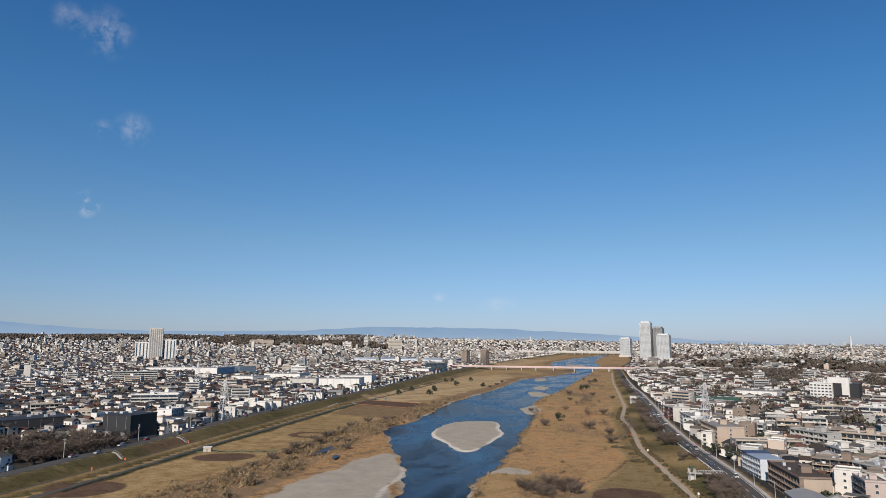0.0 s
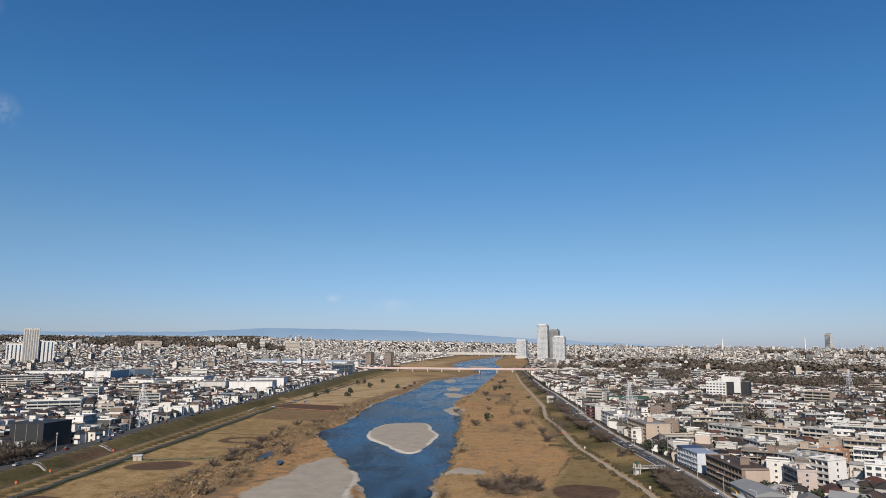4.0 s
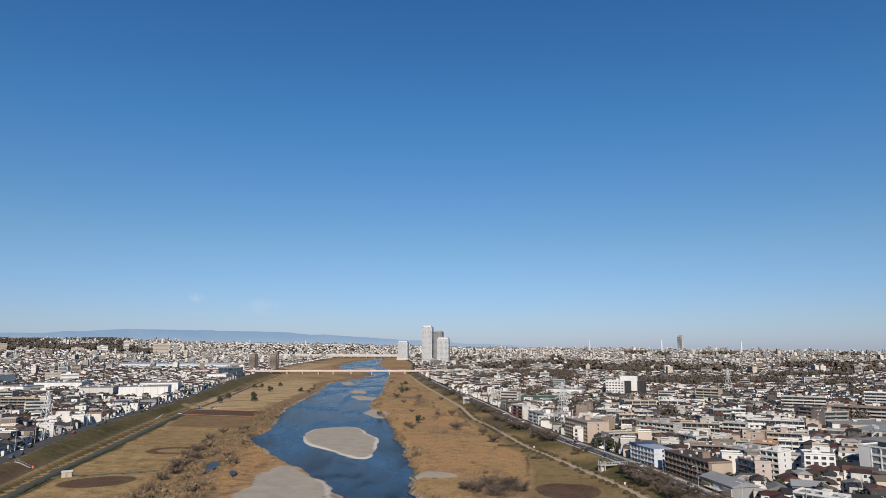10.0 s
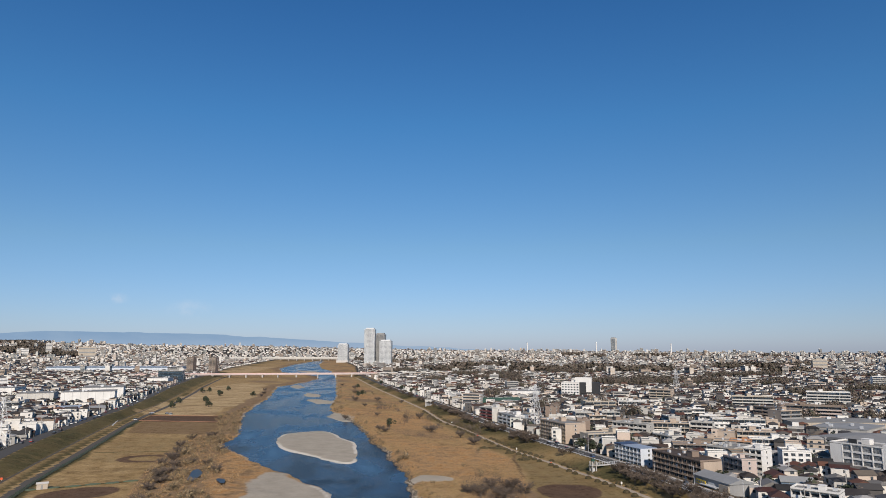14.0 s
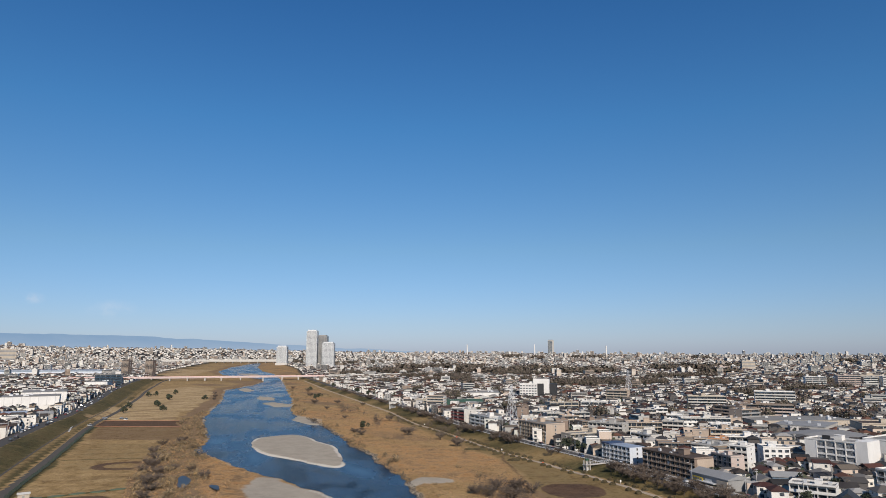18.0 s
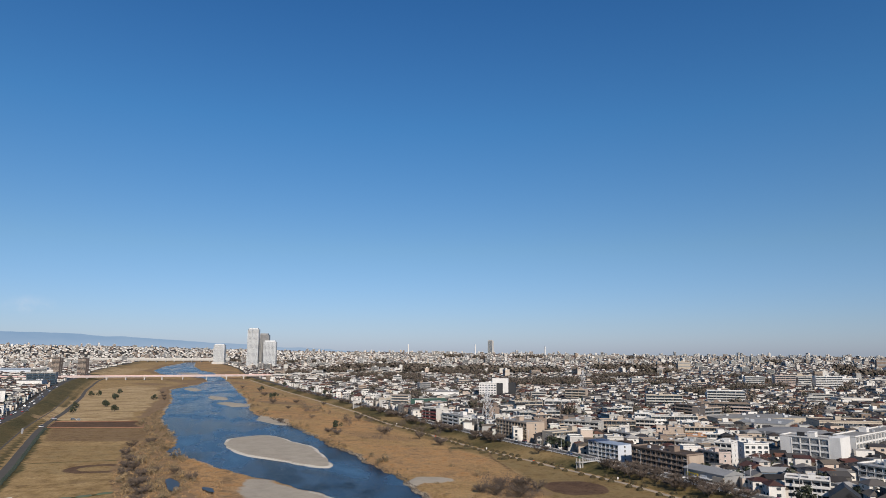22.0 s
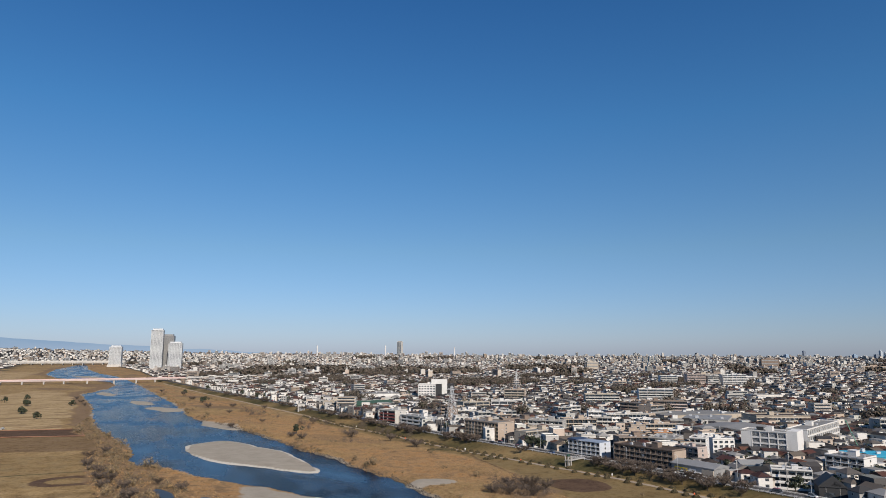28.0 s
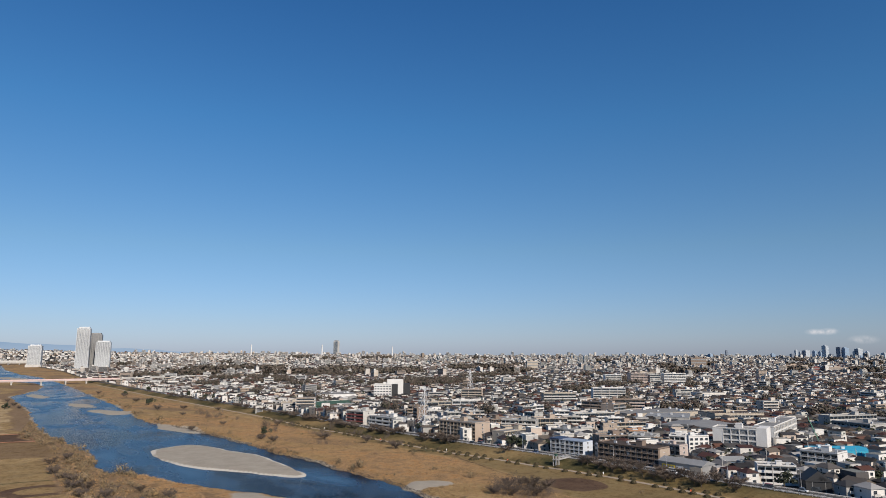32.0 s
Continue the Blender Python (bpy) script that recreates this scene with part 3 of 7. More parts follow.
def bar_depth(x, y):
    d = inside(ISLAND_LINE, x, y) + 0.9 * np.sin(x * 0.22 + 2 * np.sin(y * 0.07)) * np.sin(y * 0.15)
    for cx, cy, a, b, t in BARS:
        d = np.maximum(d, oval(cx, cy, a, b, t, x, y) + 3.0 * np.sin(x * 0.17 + cy) * np.sin(y * 0.06 + 0.4 * cx) + 1.4 * np.sin(x * 0.35 + y * 0.2))
    return d


def ripple(x, y):
    return np.sin(x * 0.31 + 1.3 * np.sin(y * 0.11)) * np.sin(y * 0.27 + 1.7 * np.sin(x * 0.09)) * 0.5 + 0.5 * np.sin(x * 0.09 + y * 0.13) * np.sin(y * 0.071 - x * 0.05)


def height(x, y):
    x, y = np.asarray(x, float), np.asarray(y, float)
    lb, rb = left_bank(y), right_bank(y)
    d_left, d_right = lb - x, x - rb                          # positive: on land
    land = np.maximum(d_left, d_right) * 0.95
    sandy = step(150, 110, y) * step(4, 0, x + 60) * (d_left > -10)
    rise = 2.1 * step(0, 7, land) * (1 - sandy) + (0.25 + 1.6 * step(0, 70, land)) * step(0, 3, land) * sandy
    z = np.where(land < 0, -1.5 * step(0, 8, -land), rise)
    bar = bar_depth(x, y)
    z = np.where(land < 0, np.maximum(z, np.where(bar > -3, -0.5 + 1.1 * step(-3, 5, bar), -2)), z)
    for cx, cy, a, b_, t in PONDS:
        z = z - 1.0 * step(-1.2, 0.8, oval(cx, cy, a, b_, t, x, y))
    far = np.hypot(x + 40, y + 260)
    z = z + np.where(land > 8, 0.25 * ripple(x, y) * step(8, 20, land), 0)
    # levee on one side, embankment with the road on the other
    tx, lx = toe_x(y), levee_x(y)
    k = (tx - x) / np.maximum(tx - lx, 1)
    z = np.where(k > 0, 2.1 + 1.9 * step(0.08, 0.30, k) + 3.0 * step(0.44, 0.92, k), z)
    z = np.where(lx - 13 - x > 0, 7 - 4.5 * step(0, 8, lx - 13 - x), z)
    px, rx = path_x(y) + 4, road_x(y) - 6
    k = (x - px) / np.maximum(rx - px, 1)
    z = np.where(k > 0, 2.1 + 2.7 * step(0.1, 0.95, k), z)
    z = np.where(x > rx + 13, 4.8 - 3.0 * step(0, 14, x - rx - 13), z)
    mid = (lb + rb) / 2
    off = np.abs(x - mid)
    bearing = np.degrees(np.arctan2(x + 40, y + 260))
    top = np.interp(bearing, (-70, -45, -30, -12, 0, 15, 30, 60), (84, 92, 96, 78, 56, 40, 30, 28))
    up = top * step(1900, 4600, far) * step(450, 1300, off)
    up = np.maximum(up, top * step(3850, 4650, far))
    return z + up


def ground_z(x, y):
    return float(height(np.array([x]), np.array([y]))[0])


# ---- ground sheet ----
def spaced(*runs):
    out = []
    for a, b, s in runs:
        out += list(np.arange(a, b, s))
    return np.array(out + [runs[-1][1]], float)


gx = spaced((-5400, -1200, 210), (-1200, -560, 40), (-560, -350, 6), (-350, -230, 3), (-230, 110, 2), (110, 200, 5), (200, 1000, 40), (1000, 5400, 220))
gy = spaced((-1500, -420, 60), (-420, -70, 5), (-70, 480, 2), (480, 900, 5), (900, 1600, 10), (1600, 5200, 60))
GX, GY = np.meshgrid(gx, gy)
fx, fy = GX.ravel(), GY.ravel()
fz = height(fx, fy)
nx, ny = len(gx), len(gy)
i = (np.arange(ny - 1)[:, None] * nx + np.arange(nx - 1)[None, :]).ravel()
quads = np.stack([i, i + 1, i + 1 + nx, i + nx], 1)
me = arrays_mesh("ground", np.stack([fx, fy, fz], 1), [quads], [np.zeros(len(quads))], ["ground"])
me.shade_smooth()
lb, rb = left_bank(fy), right_bank(fy)
d_left, d_right = lb - fx, fx - rb
tx, lx, rx, px = toe_x(fy), levee_x(fy), road_x(fy), path_x(fy)


def soft(d, w=3.0):
    return step(-w, w, d)


def wave(k, s=1.0):
    return 4 * np.sin(fx * 0.11 * k + s) * np.sin(fy * 0.09 * k + 2 * s) + 2 * np.sin(fx * 0.31 * k + fy * 0.23 * k + s)


near_left = (fx < lb) & (fx > tx)
near_right = (fx > rb) & (fx < px)
lawn_w = np.interp(fy, (-60, 20, 61, 86, 120, 160, 420), (60, 50, 33, 25, 15, 13, 10))
sand = soft(bar_depth(fx, fy) + 1.5, 1.5)
BEACH = rounded(((-56, 8), (-64, 44), (-78, 66), (-92, 88), (-107, 110), (-111, 113), (-104, 92), (-104, 72), (-103, 49), (-102, 34), (-100, 5), (-86, -60), (-60, -110), (-10, -110)))
beach = inside(BEACH, fx, fy)
sand = np.maximum(sand, soft(beach + 0.55 * wave(1) + 0.4 * wave(2.3, 2), 3))
sand = np.maximum(sand, soft(oval(-18, 62, 13, 8, -15, fx, fy), 1.5))
sand = np.maximum(sand, soft(oval(-136, 163, 9, 3, -20, fx, fy), 1.5))
sand = np.maximum(sand, 0.8 * soft(2.0 - np.abs(np.maximum(d_left, d_right) - 1.0), 1.5) * (0.5 + 0.5 * np.sin(fy * 0.05)))
# dirt diamonds and the worn oval of a playing field
dirt = soft(inside(rounded(((29, 34), (38, 44), (53, 44), (60, 33), (56, 16), (44, 12), (33, 14))), fx, fy), 1.2)
dirt = np.maximum(dirt, soft(oval(-174, 36, 17, 13, 30, fx, fy), 1.2))
dirt = np.maximum(dirt, soft(oval(-172, -52, 16, 16, 0, fx, fy), 1.2))
ring = oval(-181, 130, 17, 14, 0, fx, fy)
dirt = np.maximum(dirt, 0.9 * soft(3.0 - np.abs(ring - 3), 1.0) * step(-0.9, -0.2, np.cos(np.arctan2(fy - 130, fx + 181) - 3.0) + 0.5))
plot = inside(((-277, 386), (-269, 337), (-195, 322), (-204, 373)), fx, fy)
dirt = np.maximum(dirt, soft(plot, 1.2))
dirt = np.maximum(dirt, 0.52 * soft(inside(((-268, 338), (-246, 250), (-181, 235), (-176, 300), (-197, 324)), fx, fy), 4))
track = np.abs(fx - np.interp(fy, (-60, 40, 61, 86, 120, 140), (10, 18, 29, 31, 33, 38)))
dirt = np.maximum(dirt, 0.62 * soft(1.4 - track, 1.0) * (fy < 138) * (fy > 20))
mud = np.abs(fx - np.interp(fy, (-80, -35, 0, 32, 70, 100), (-128, -137, -144, -147, -158, -168)))
dirt = np.maximum(dirt, 0.9 * soft(1.6 - mud + 0.2 * wave(1), 1.0) * (fy < 100) * (fy > -80))
green = np.zeros_like(fx)
slope = (tx - fx) / np.maximum(tx - lx, 1)
green = np.where((slope > 0.08) & (slope < 1.15), 0.72 + 0.06 * wave(0.5) / 4 - 0.4 * soft(1.6 - np.abs(slope - 0.30) * (tx - lx), 1.2), green)
dirt = np.where((slope > 0.4) & (slope < 0.95), np.maximum(dirt, 0.6 * soft(24 - np.abs(fy - 42) + wave(0.7), 6)), dirt)
bank = (fx - px - 3) / np.maximum(rx - px - 3, 1)
green = np.where((bank > 0) & (bank < 1), 0.62 + 0.2 * wave(0.5) / 4, green)
green = np.maximum(green, 0.34 * soft(inside(((-245, 245), (-181, 225), (-158, 175), (-165, 110), (-214, 110)), fx, fy) + wave(0.7), 12) * near_left)
green = np.maximum(green, 0.46 * soft(lawn_w - (px - fx) + 0.4 * wave(0.6), 4) * near_right * (fy < 420))
green = np.maximum(green, 0.9 * soft(1.6 - np.abs(fx - np.interp(fy, (60, 100, 180, 240), (-150, -154, -166, -176))), 1) * (fy > 60) * (fy < 235))
green = np.maximum(green, 0.8 * soft(1.2 - np.abs(fy - 155 - 0.06 * (fx + 195)), 1) * (fx > -224) * (fx < -163))
green = np.maximum(green, 0.8 * soft(2.2 - np.abs(fx - tx - 6.5) + 0.3 * wave(1), 1) * (fy < 420))
green = np.maximum(green, 0.85 * soft(2.2 - np.abs(fy - 55 - 0.5 * (fx + 178)), 1) * (np.abs(fx + 178) < 22))
reed = near_right * soft(px - lawn_w - fx + 0.5 * wave(0.8), 3) * (0.55 + 0.11 * wave(0.35, 2))
reed = np.maximum(reed, near_left * soft(fx - np.interp(fy, (-60, 60, 110, 180, 240, 330, 1000), (-120, -140, -150, -165, -180, -190, -265)) + wave(0.8), 8) * 0.75)
brush = near_left * soft(fx - np.interp(fy, (-60, 20, 60, 110, 170, 235), (-137, -147, -157, -170, -179, -185)) + 0.6 * wave(1), 5) * soft(np.interp(fy, (-60, 20, 60, 110, 170, 235), (-95, -110, -125, -135, -148, -166)) - fx, 6) * soft(238 - fy, 6)
brush = np.maximum(brush, 0.8 * soft(np.hypot(fx - 12, (fy - 25) * 0.9) * -1 + 16 + wave(1), 5))
brush = np.maximum(brush, 0.62 * soft(6 - d_right, 4) * (d_right > 2) * (0.5 + 0.5 * np.sin(fy * 0.06 + 1)))
brush = np.maximum(brush, 0.9 * soft(20 - d_left + wave(0.7), 5) * (d_left > 2) * (fy > 240))
brush = np.maximum(brush, 0.75 * step(1.2, 4.0, wave(0.33, 5)) * near_right * (fy > 150) * (fx < px - 14))
brush = np.maximum(brush, 0.7 * step(0.5, 3.0, wave(0.13, 2)) * (near_left | near_right) * (fy > 1000))
pale = soft(inside(((-300, 400), (-222, 385), (-232, 560), (-255, 760), (-300, 980), (-350, 1000), (-370, 860), (-318, 560)), fx, fy) + wave(0.6), 5)
pale = np.maximum(pale, 0.75 * soft(inside(((-640, 1500), (-460, 1500), (-520, 2200), (-700, 2200)), fx, fy), 20))
edge_d = bar_depth(fx, fy)
rim = soft(1.5 - np.abs(edge_d - 1.6) + 0.3 * wave(0.6, 3), 1.4) * (fy < 310)
rim = np.maximum(rim, 0.7 * soft(1.5 - np.abs(beach - 2), 1.5) * (fx > -75))
town = np.maximum(soft(lx - 10 - fx, 1.5), soft(fx - rx - 8, 1.5))
town = np.maximum(town, step(3500, 3900, np.hypot(fx, fy)))
for nm, chans in (("cover_a", (sand, green, dirt)), ("cover_b", (reed, town, brush)), ("cover_c", (pale, rim, np.zeros_like(fx)))):
    at = me.attributes.new(nm, "FLOAT_COLOR", "POINT")
    at.data.foreach_set("color", np.stack([np.clip(ch, 0, 1) for ch in chans] + [np.ones_like(fx)], 1).astype(np.float32).ravel())
tagged(new("ground", me), "wide river plain with dry winter grass, gravel and town ground", "ground", kind="structure")

# water surface
wy = spaced((-1500, -300, 40), (-300, 1600, 10), (1600, 4000, 60))
g = Geo()
for y0, y1 in zip(wy[:-1], wy[1:]):
    g.face([(float(left_bank(y0)) - 9, y0, 0), (float(right_bank(y0)) + 9, y0, 0), (float(right_bank(y1)) + 9, y1, 0), (float(left_bank(y1)) - 9, y1, 0)])
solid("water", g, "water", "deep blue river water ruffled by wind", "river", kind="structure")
g = Geo()
for cx, cy, a, b_, tn in PONDS:
    co, si = math.cos(radians(tn)), math.sin(radians(tn))
    ring_ = [(a * math.cos(k) * (1 + 0.22 * math.sin(3 * k + cx)), b_ * math.sin(k) * (1 + 0.1 * math.cos(2 * k + 1))) for k in np.linspace(0, 2 * math.pi, 26)[:-1]]
    g.face([(cx + u * co - v * si, cy + u * si + v * co, 1.72) for u, v in ring_])
solid("pond_water", g, "pond", "small dark ponds among brush beside the river", "pond", kind="structure")


def ribbon(fx_, y0, y1, w, lift, stepm=6.0, off=0.0):
    g = Geo()
    ys = np.arange(y0, y1 + stepm, stepm)
    for a, b_ in zip(ys[:-1], ys[1:]):
        pts = []
        for yy, sgn in ((a, -1), (a, 1), (b_, 1), (b_, -1)):
            x0 = float(fx_(yy)) + off
            xx = x0 + sgn * w / 2
            pts.append((xx, yy, ground_z(x0, yy) + lift))
        g.face(pts)
    return g


solid("road", ribbon(road_x, -1400, 1500, 8.4, 0.18), "asphalt", "grey asphalt riverside road on an embankment", "road", kind="structure")
for off in (-3.8, 3.8):
    solid("trim", ribbon(road_x, -200, 900, 0.25, 0.2, 6, off), "paint", "white painted edge line of the road", "road line", kind="structure")
dash = Geo()
for y0 in np.arange(-100, 700, 12.0):
    x0, x1 = float(road_x(y0)), float(road_x(y0 + 6))
    z0 = ground_z(x0, y0) + 0.21
    dash.face([(x0 - 0.12, y0, z0), (x0 + 0.12, y0, z0), (x1 + 0.12, y0 + 6, z0), (x1 - 0.12, y0 + 6, z0)])
solid("trim", dash, "paint", "white dashed centre line of the road", "road line", kind="structure")
solid("pavement", ribbon(road_x, -200, 1000, 1.8, 0.3, 6, 5.4), "concrete", "pale concrete pavement beside the road", "pavement", kind="structure")
solid("path", ribbon(path_x, -1400, 1200, 2.9, 0.1), "paving", "pale paved riverside path", "path", kind="structure")
solid("path", ribbon(toe_x, -1400, 1400, 4.8, 0.14, 6, 1.6), "oldpath", "dark worn asphalt path at the foot of the levee", "path", kind="structure")
solid("path", ribbon(lambda v: 0.63 * toe_x(v) + 0.37 * levee_x(v), -600, 700, 1.3, 0.1), "oldpath", "narrow worn path along the ledge of the levee", "path", kind="structure")
solid("path", ribbon(levee_x, -1400, 1500, 9.0, 0.12, 6, -7.2), "asphalt", "asphalt road on the crest of the levee", "road", kind="structure")

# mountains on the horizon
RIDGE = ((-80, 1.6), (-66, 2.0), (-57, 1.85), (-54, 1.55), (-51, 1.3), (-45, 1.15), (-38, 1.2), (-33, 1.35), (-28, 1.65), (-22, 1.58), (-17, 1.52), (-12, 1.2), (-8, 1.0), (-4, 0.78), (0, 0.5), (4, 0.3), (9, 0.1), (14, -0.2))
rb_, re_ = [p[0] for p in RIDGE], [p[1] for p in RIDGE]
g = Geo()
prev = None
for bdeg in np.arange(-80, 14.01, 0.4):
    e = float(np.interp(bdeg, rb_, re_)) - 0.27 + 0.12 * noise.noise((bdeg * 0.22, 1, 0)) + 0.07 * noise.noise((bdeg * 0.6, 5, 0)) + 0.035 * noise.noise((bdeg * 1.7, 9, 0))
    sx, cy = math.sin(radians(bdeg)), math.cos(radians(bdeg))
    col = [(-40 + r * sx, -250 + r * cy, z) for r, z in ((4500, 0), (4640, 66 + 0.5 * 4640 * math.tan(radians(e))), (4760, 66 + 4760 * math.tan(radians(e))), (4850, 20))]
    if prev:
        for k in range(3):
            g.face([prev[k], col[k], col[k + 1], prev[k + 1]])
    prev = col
solid("backdrop", g, "mountain", "far mountain range on the horizon, tinted with painted haze", "mountains", kind="structure")

# ---- buildings ----
FOOT = []                                        # footprints taken: cx, cy, half w, half d, turn
rnd = random.Random(7)


def take(cx, cy, w, d, turn, margin=3.0):
    FOOT.append((cx, cy, w / 2 + margin, d / 2 + margin, turn))


def free(x, y):
    """Which of the places (arrays) lie outside all footprints taken."""
    ok = np.ones(len(x), bool)
    for cx, cy, a, b_, t in FOOT:
        c, s = math.cos(radians(t)), math.sin(radians(t))
        u, v = (x - cx) * c + (y - cy) * s, -(x - cx) * s + (y - cy) * c
        ok &= ~((np.abs(u) < a) & (np.abs(v) < b_))
    return ok


_window = {}


def window_mesh(w, h, tint="glass", frame_mat="white"):
    """A framed window: pane set back in a frame with a mullion and a sill. x across, z up, faces -y."""
    key = (round(w, 2), round(h, 2), tint, frame_mat)
    if key not in _window:
        g = Geo()
        rect = lambda e, y: [(-w / 2 - e, y, -e), (w / 2 + e, y, -e), (w / 2 + e, y, h + e), (-w / 2 - e, y, h + e)]
        g.v = rect(0.1, 0.04) + rect(0.1, -0.12) + rect(0.0, -0.12) + rect(0.0, -0.02)
        for k in range(4):
            j = (k + 1) % 4
            for a in (0, 4, 8):
                g.f.append((a + k, a + j, a + 4 + j, a + 4 + k))
                g.m.append(1)
        g.f.append((12, 13, 14, 15))
        g.m.append(0)
        _window[key] = g.mesh("window", [tint, frame_mat])
    return _window[key]


def window_at(parent, me, x, y, z, turn=0.0):
    ob = new("window", me)
    ob.parent = parent
    ob.location, ob.rotation_euler = (x, y, z), (0, 0, radians(turn))
    return ob


def roof_kit(top, w, d, wall, rng, tank=True):
    """Parapet, stair head, tank and machines on a flat roof at height top."""
    g = Geo()
    for x0, x1, y0, y1 in ((0, w, 0, 0.25), (0, w, d - 0.25, d), (0, 0.25, 0.25, d - 0.25), (w - 0.25, w, 0.25, d - 0.25)):
        g.box(x0, x1, y0, y1, top, top + 0.7)
    out_ = [("parapet", g, [wall])]
    if tank:
        sx = w * rng.uniform(0.25, 0.7)
        q = 4.0 if w > 18 else 2.6
        g = Geo().box(sx, sx + q, d * 0.45, d * 0.45 + q, top, top + 0.65 * q)
        g.box(sx - 0.15, sx + q + 0.15, d * 0.45 - 0.15, d * 0.45 + q + 0.15, top + 0.65 * q, top + 0.65 * q + 0.2)
        out_.append(("stair_head", g, [wall]))
        for k in range(rng.randint(2, 4)):
            x, y = rng.uniform(1, w - 2.5), rng.uniform(1, d - 2.5)
            g = Geo().box(x, x + rng.uniform(0.8, 1.8), y, y + rng.uniform(0.8, 1.4), top, top + rng.uniform(0.7, 1.4))
            out_.append(("roof_unit", g, ["steel"]))
    return out_


def apartment(label, p, q, depth, floors, wall="offwhite", rail="", style="balcony", fh=2.9, base=None, bays=0, category="apartment block", roof="roofgrey", blank=0.0, name="apartment_block", tint="glass", kit=True, ends=True, rail_h=1.0, bars=""):
    """A block whose front's top edge runs from p to q (left to right as one faces it).
    style balcony: open balconies with railings; grid: piers and spandrels; punch: single windows; band: long window bands."""
    (x0, y0), (x1, y1) = p, q
    w, turn = math.hypot(x1 - x0, y1 - y0), math.degrees(math.atan2(y1 - y0, x1 - x0))
    n = Vector((-(y1 - y0), x1 - x0, 0)) / w
    cx, cy = (x0 + x1) / 2 + n.x * depth / 2, (y0 + y1) / 2 + n.y * depth / 2
    take(cx, cy, w, depth, turn)
    z = min(ground_z(x0, y0), ground_z(x1, y1), ground_z(cx, cy)) if base is None else base
    t = thing(name, label, category, (x0, y0, z), turn)
    top, rail = floors * fh + 0.4, rail or wall
    bays = bays or max(2, round((w - blank) / (3.5 if math.hypot(x0 + 40, y0 + 260) < 560 else 9.0)))
    bw = (w - blank) / bays
    back = {"balcony": 1.6, "grid": 0.45, "punch": 0.0, "band": 0.0}[style]
    part("wall", Geo().box(0, w, back, depth, -1.5, top), [wall], t)
    part("roof", Geo().box(0, w, 0, depth, top, top + 0.25), [roof], t)
    if style == "balcony" and math.hypot(x0 + 40, y0 + 260) < 560:
        # air conditioners and washing on some of the balconies
        for k in range(min(9, bays * floors // 3)):
            xx, f = blank + (rnd.randrange(bays) + rnd.uniform(0.3, 0.7)) * bw, rnd.randrange(floors)
            if rnd.random() < 0.6:
                part("air_conditioner", Geo().box(xx - 0.4, xx + 0.4, 0.9, 1.25, f * fh + 0.2, f * fh + 0.85), ["white"], t)
            else:
                part("washing", Geo().box(xx - 0.7, xx + 0.7, 0.55, 0.62, f * fh + 0.9, f * fh + 1.9), ["white" if rnd.random() < 0.6 else "bluegrey"], t, "washing hung out to dry")
    for nm, g, ms in (roof_kit(top + 0.25, w, depth, wall, rnd) if kit else ()):
        part(nm, g, ms, t)
    if blank:
        part("blank_wall", Geo().box(0, blank, 0, back, -1.5, top), [wall], t)
    for f in range(floors):
        fz = f * fh
        if style == "balcony":
            slab = part("balcony", Geo().box(blank, w, 0.0, back, fz + 0.02, fz + 0.2), [rail], t)
            if bars:
                # open railing: posts every half metre, a handrail and a low kerb
                g = Geo().box(blank, w, 0.0, 0.08, fz + 1.12, fz + 1.2).box(blank, w, 0.0, 0.1, fz + 0.2, fz + 0.38)
                for xx in np.arange(blank + 0.25, w, 0.5):
                    g.box(xx - 0.03, xx + 0.03, 0.02, 0.07, fz + 0.38, fz + 1.12)
                part("railing", g, [bars], slab)
            else:
                part("railing", Geo().box(blank, w, 0.0, 0.12, fz + 0.2, fz + 0.2 + rail_h), [rail], slab)
            if f == 0:
                for k in range(bays + 1):
                    xx = min(blank + k * bw, w - 0.16)
                    part("fin_wall", Geo().box(xx, xx + 0.16, 0.12, back, 0.2, top), [wall], t)
        elif style == "grid":
            part("spandrel", Geo().box(blank, w, 0.0, back, fz, fz + 0.95), [wall], t)
        elif style == "band":
            part("ledge", Geo().box(-0.15, w + 0.15, -0.25, depth + 0.25, fz + 2.5, fz + 2.75), [rail], t)
        wh = {"balcony": 2.0, "grid": fh - 1.0, "punch": 1.4, "band": 1.5}[style]
        wz = {"balcony": 0.25, "grid": 0.97, "punch": 0.9, "band": 0.9}[style]
        ww = bw - {"balcony": 0.7, "grid": 0.5, "punch": 1.4, "band": 0.35}[style]
        me_ = window_mesh(ww, wh, tint)
        for k in range(bays):
            window_at(t, me_, blank + (k + 0.5) * bw, back - 0.03, fz + wz)
        if ends:
            me_ = window_mesh(1.1, 1.2, tint)
            for yy in (0.5,):
                window_at(t, me_, w + 0.03, depth * yy, fz + 1.1, 90)
                window_at(t, me_, -0.03, depth * yy, fz + 1.1, -90)
    if style == "grid":
        for k in range(bays + 1):
            xx = min(max(blank + k * bw - 0.25, blank), w - 0.5)
            part("pier", Geo().box(xx, xx + 0.5, -0.12, back, -1.0, top), [wall], t)
    return t


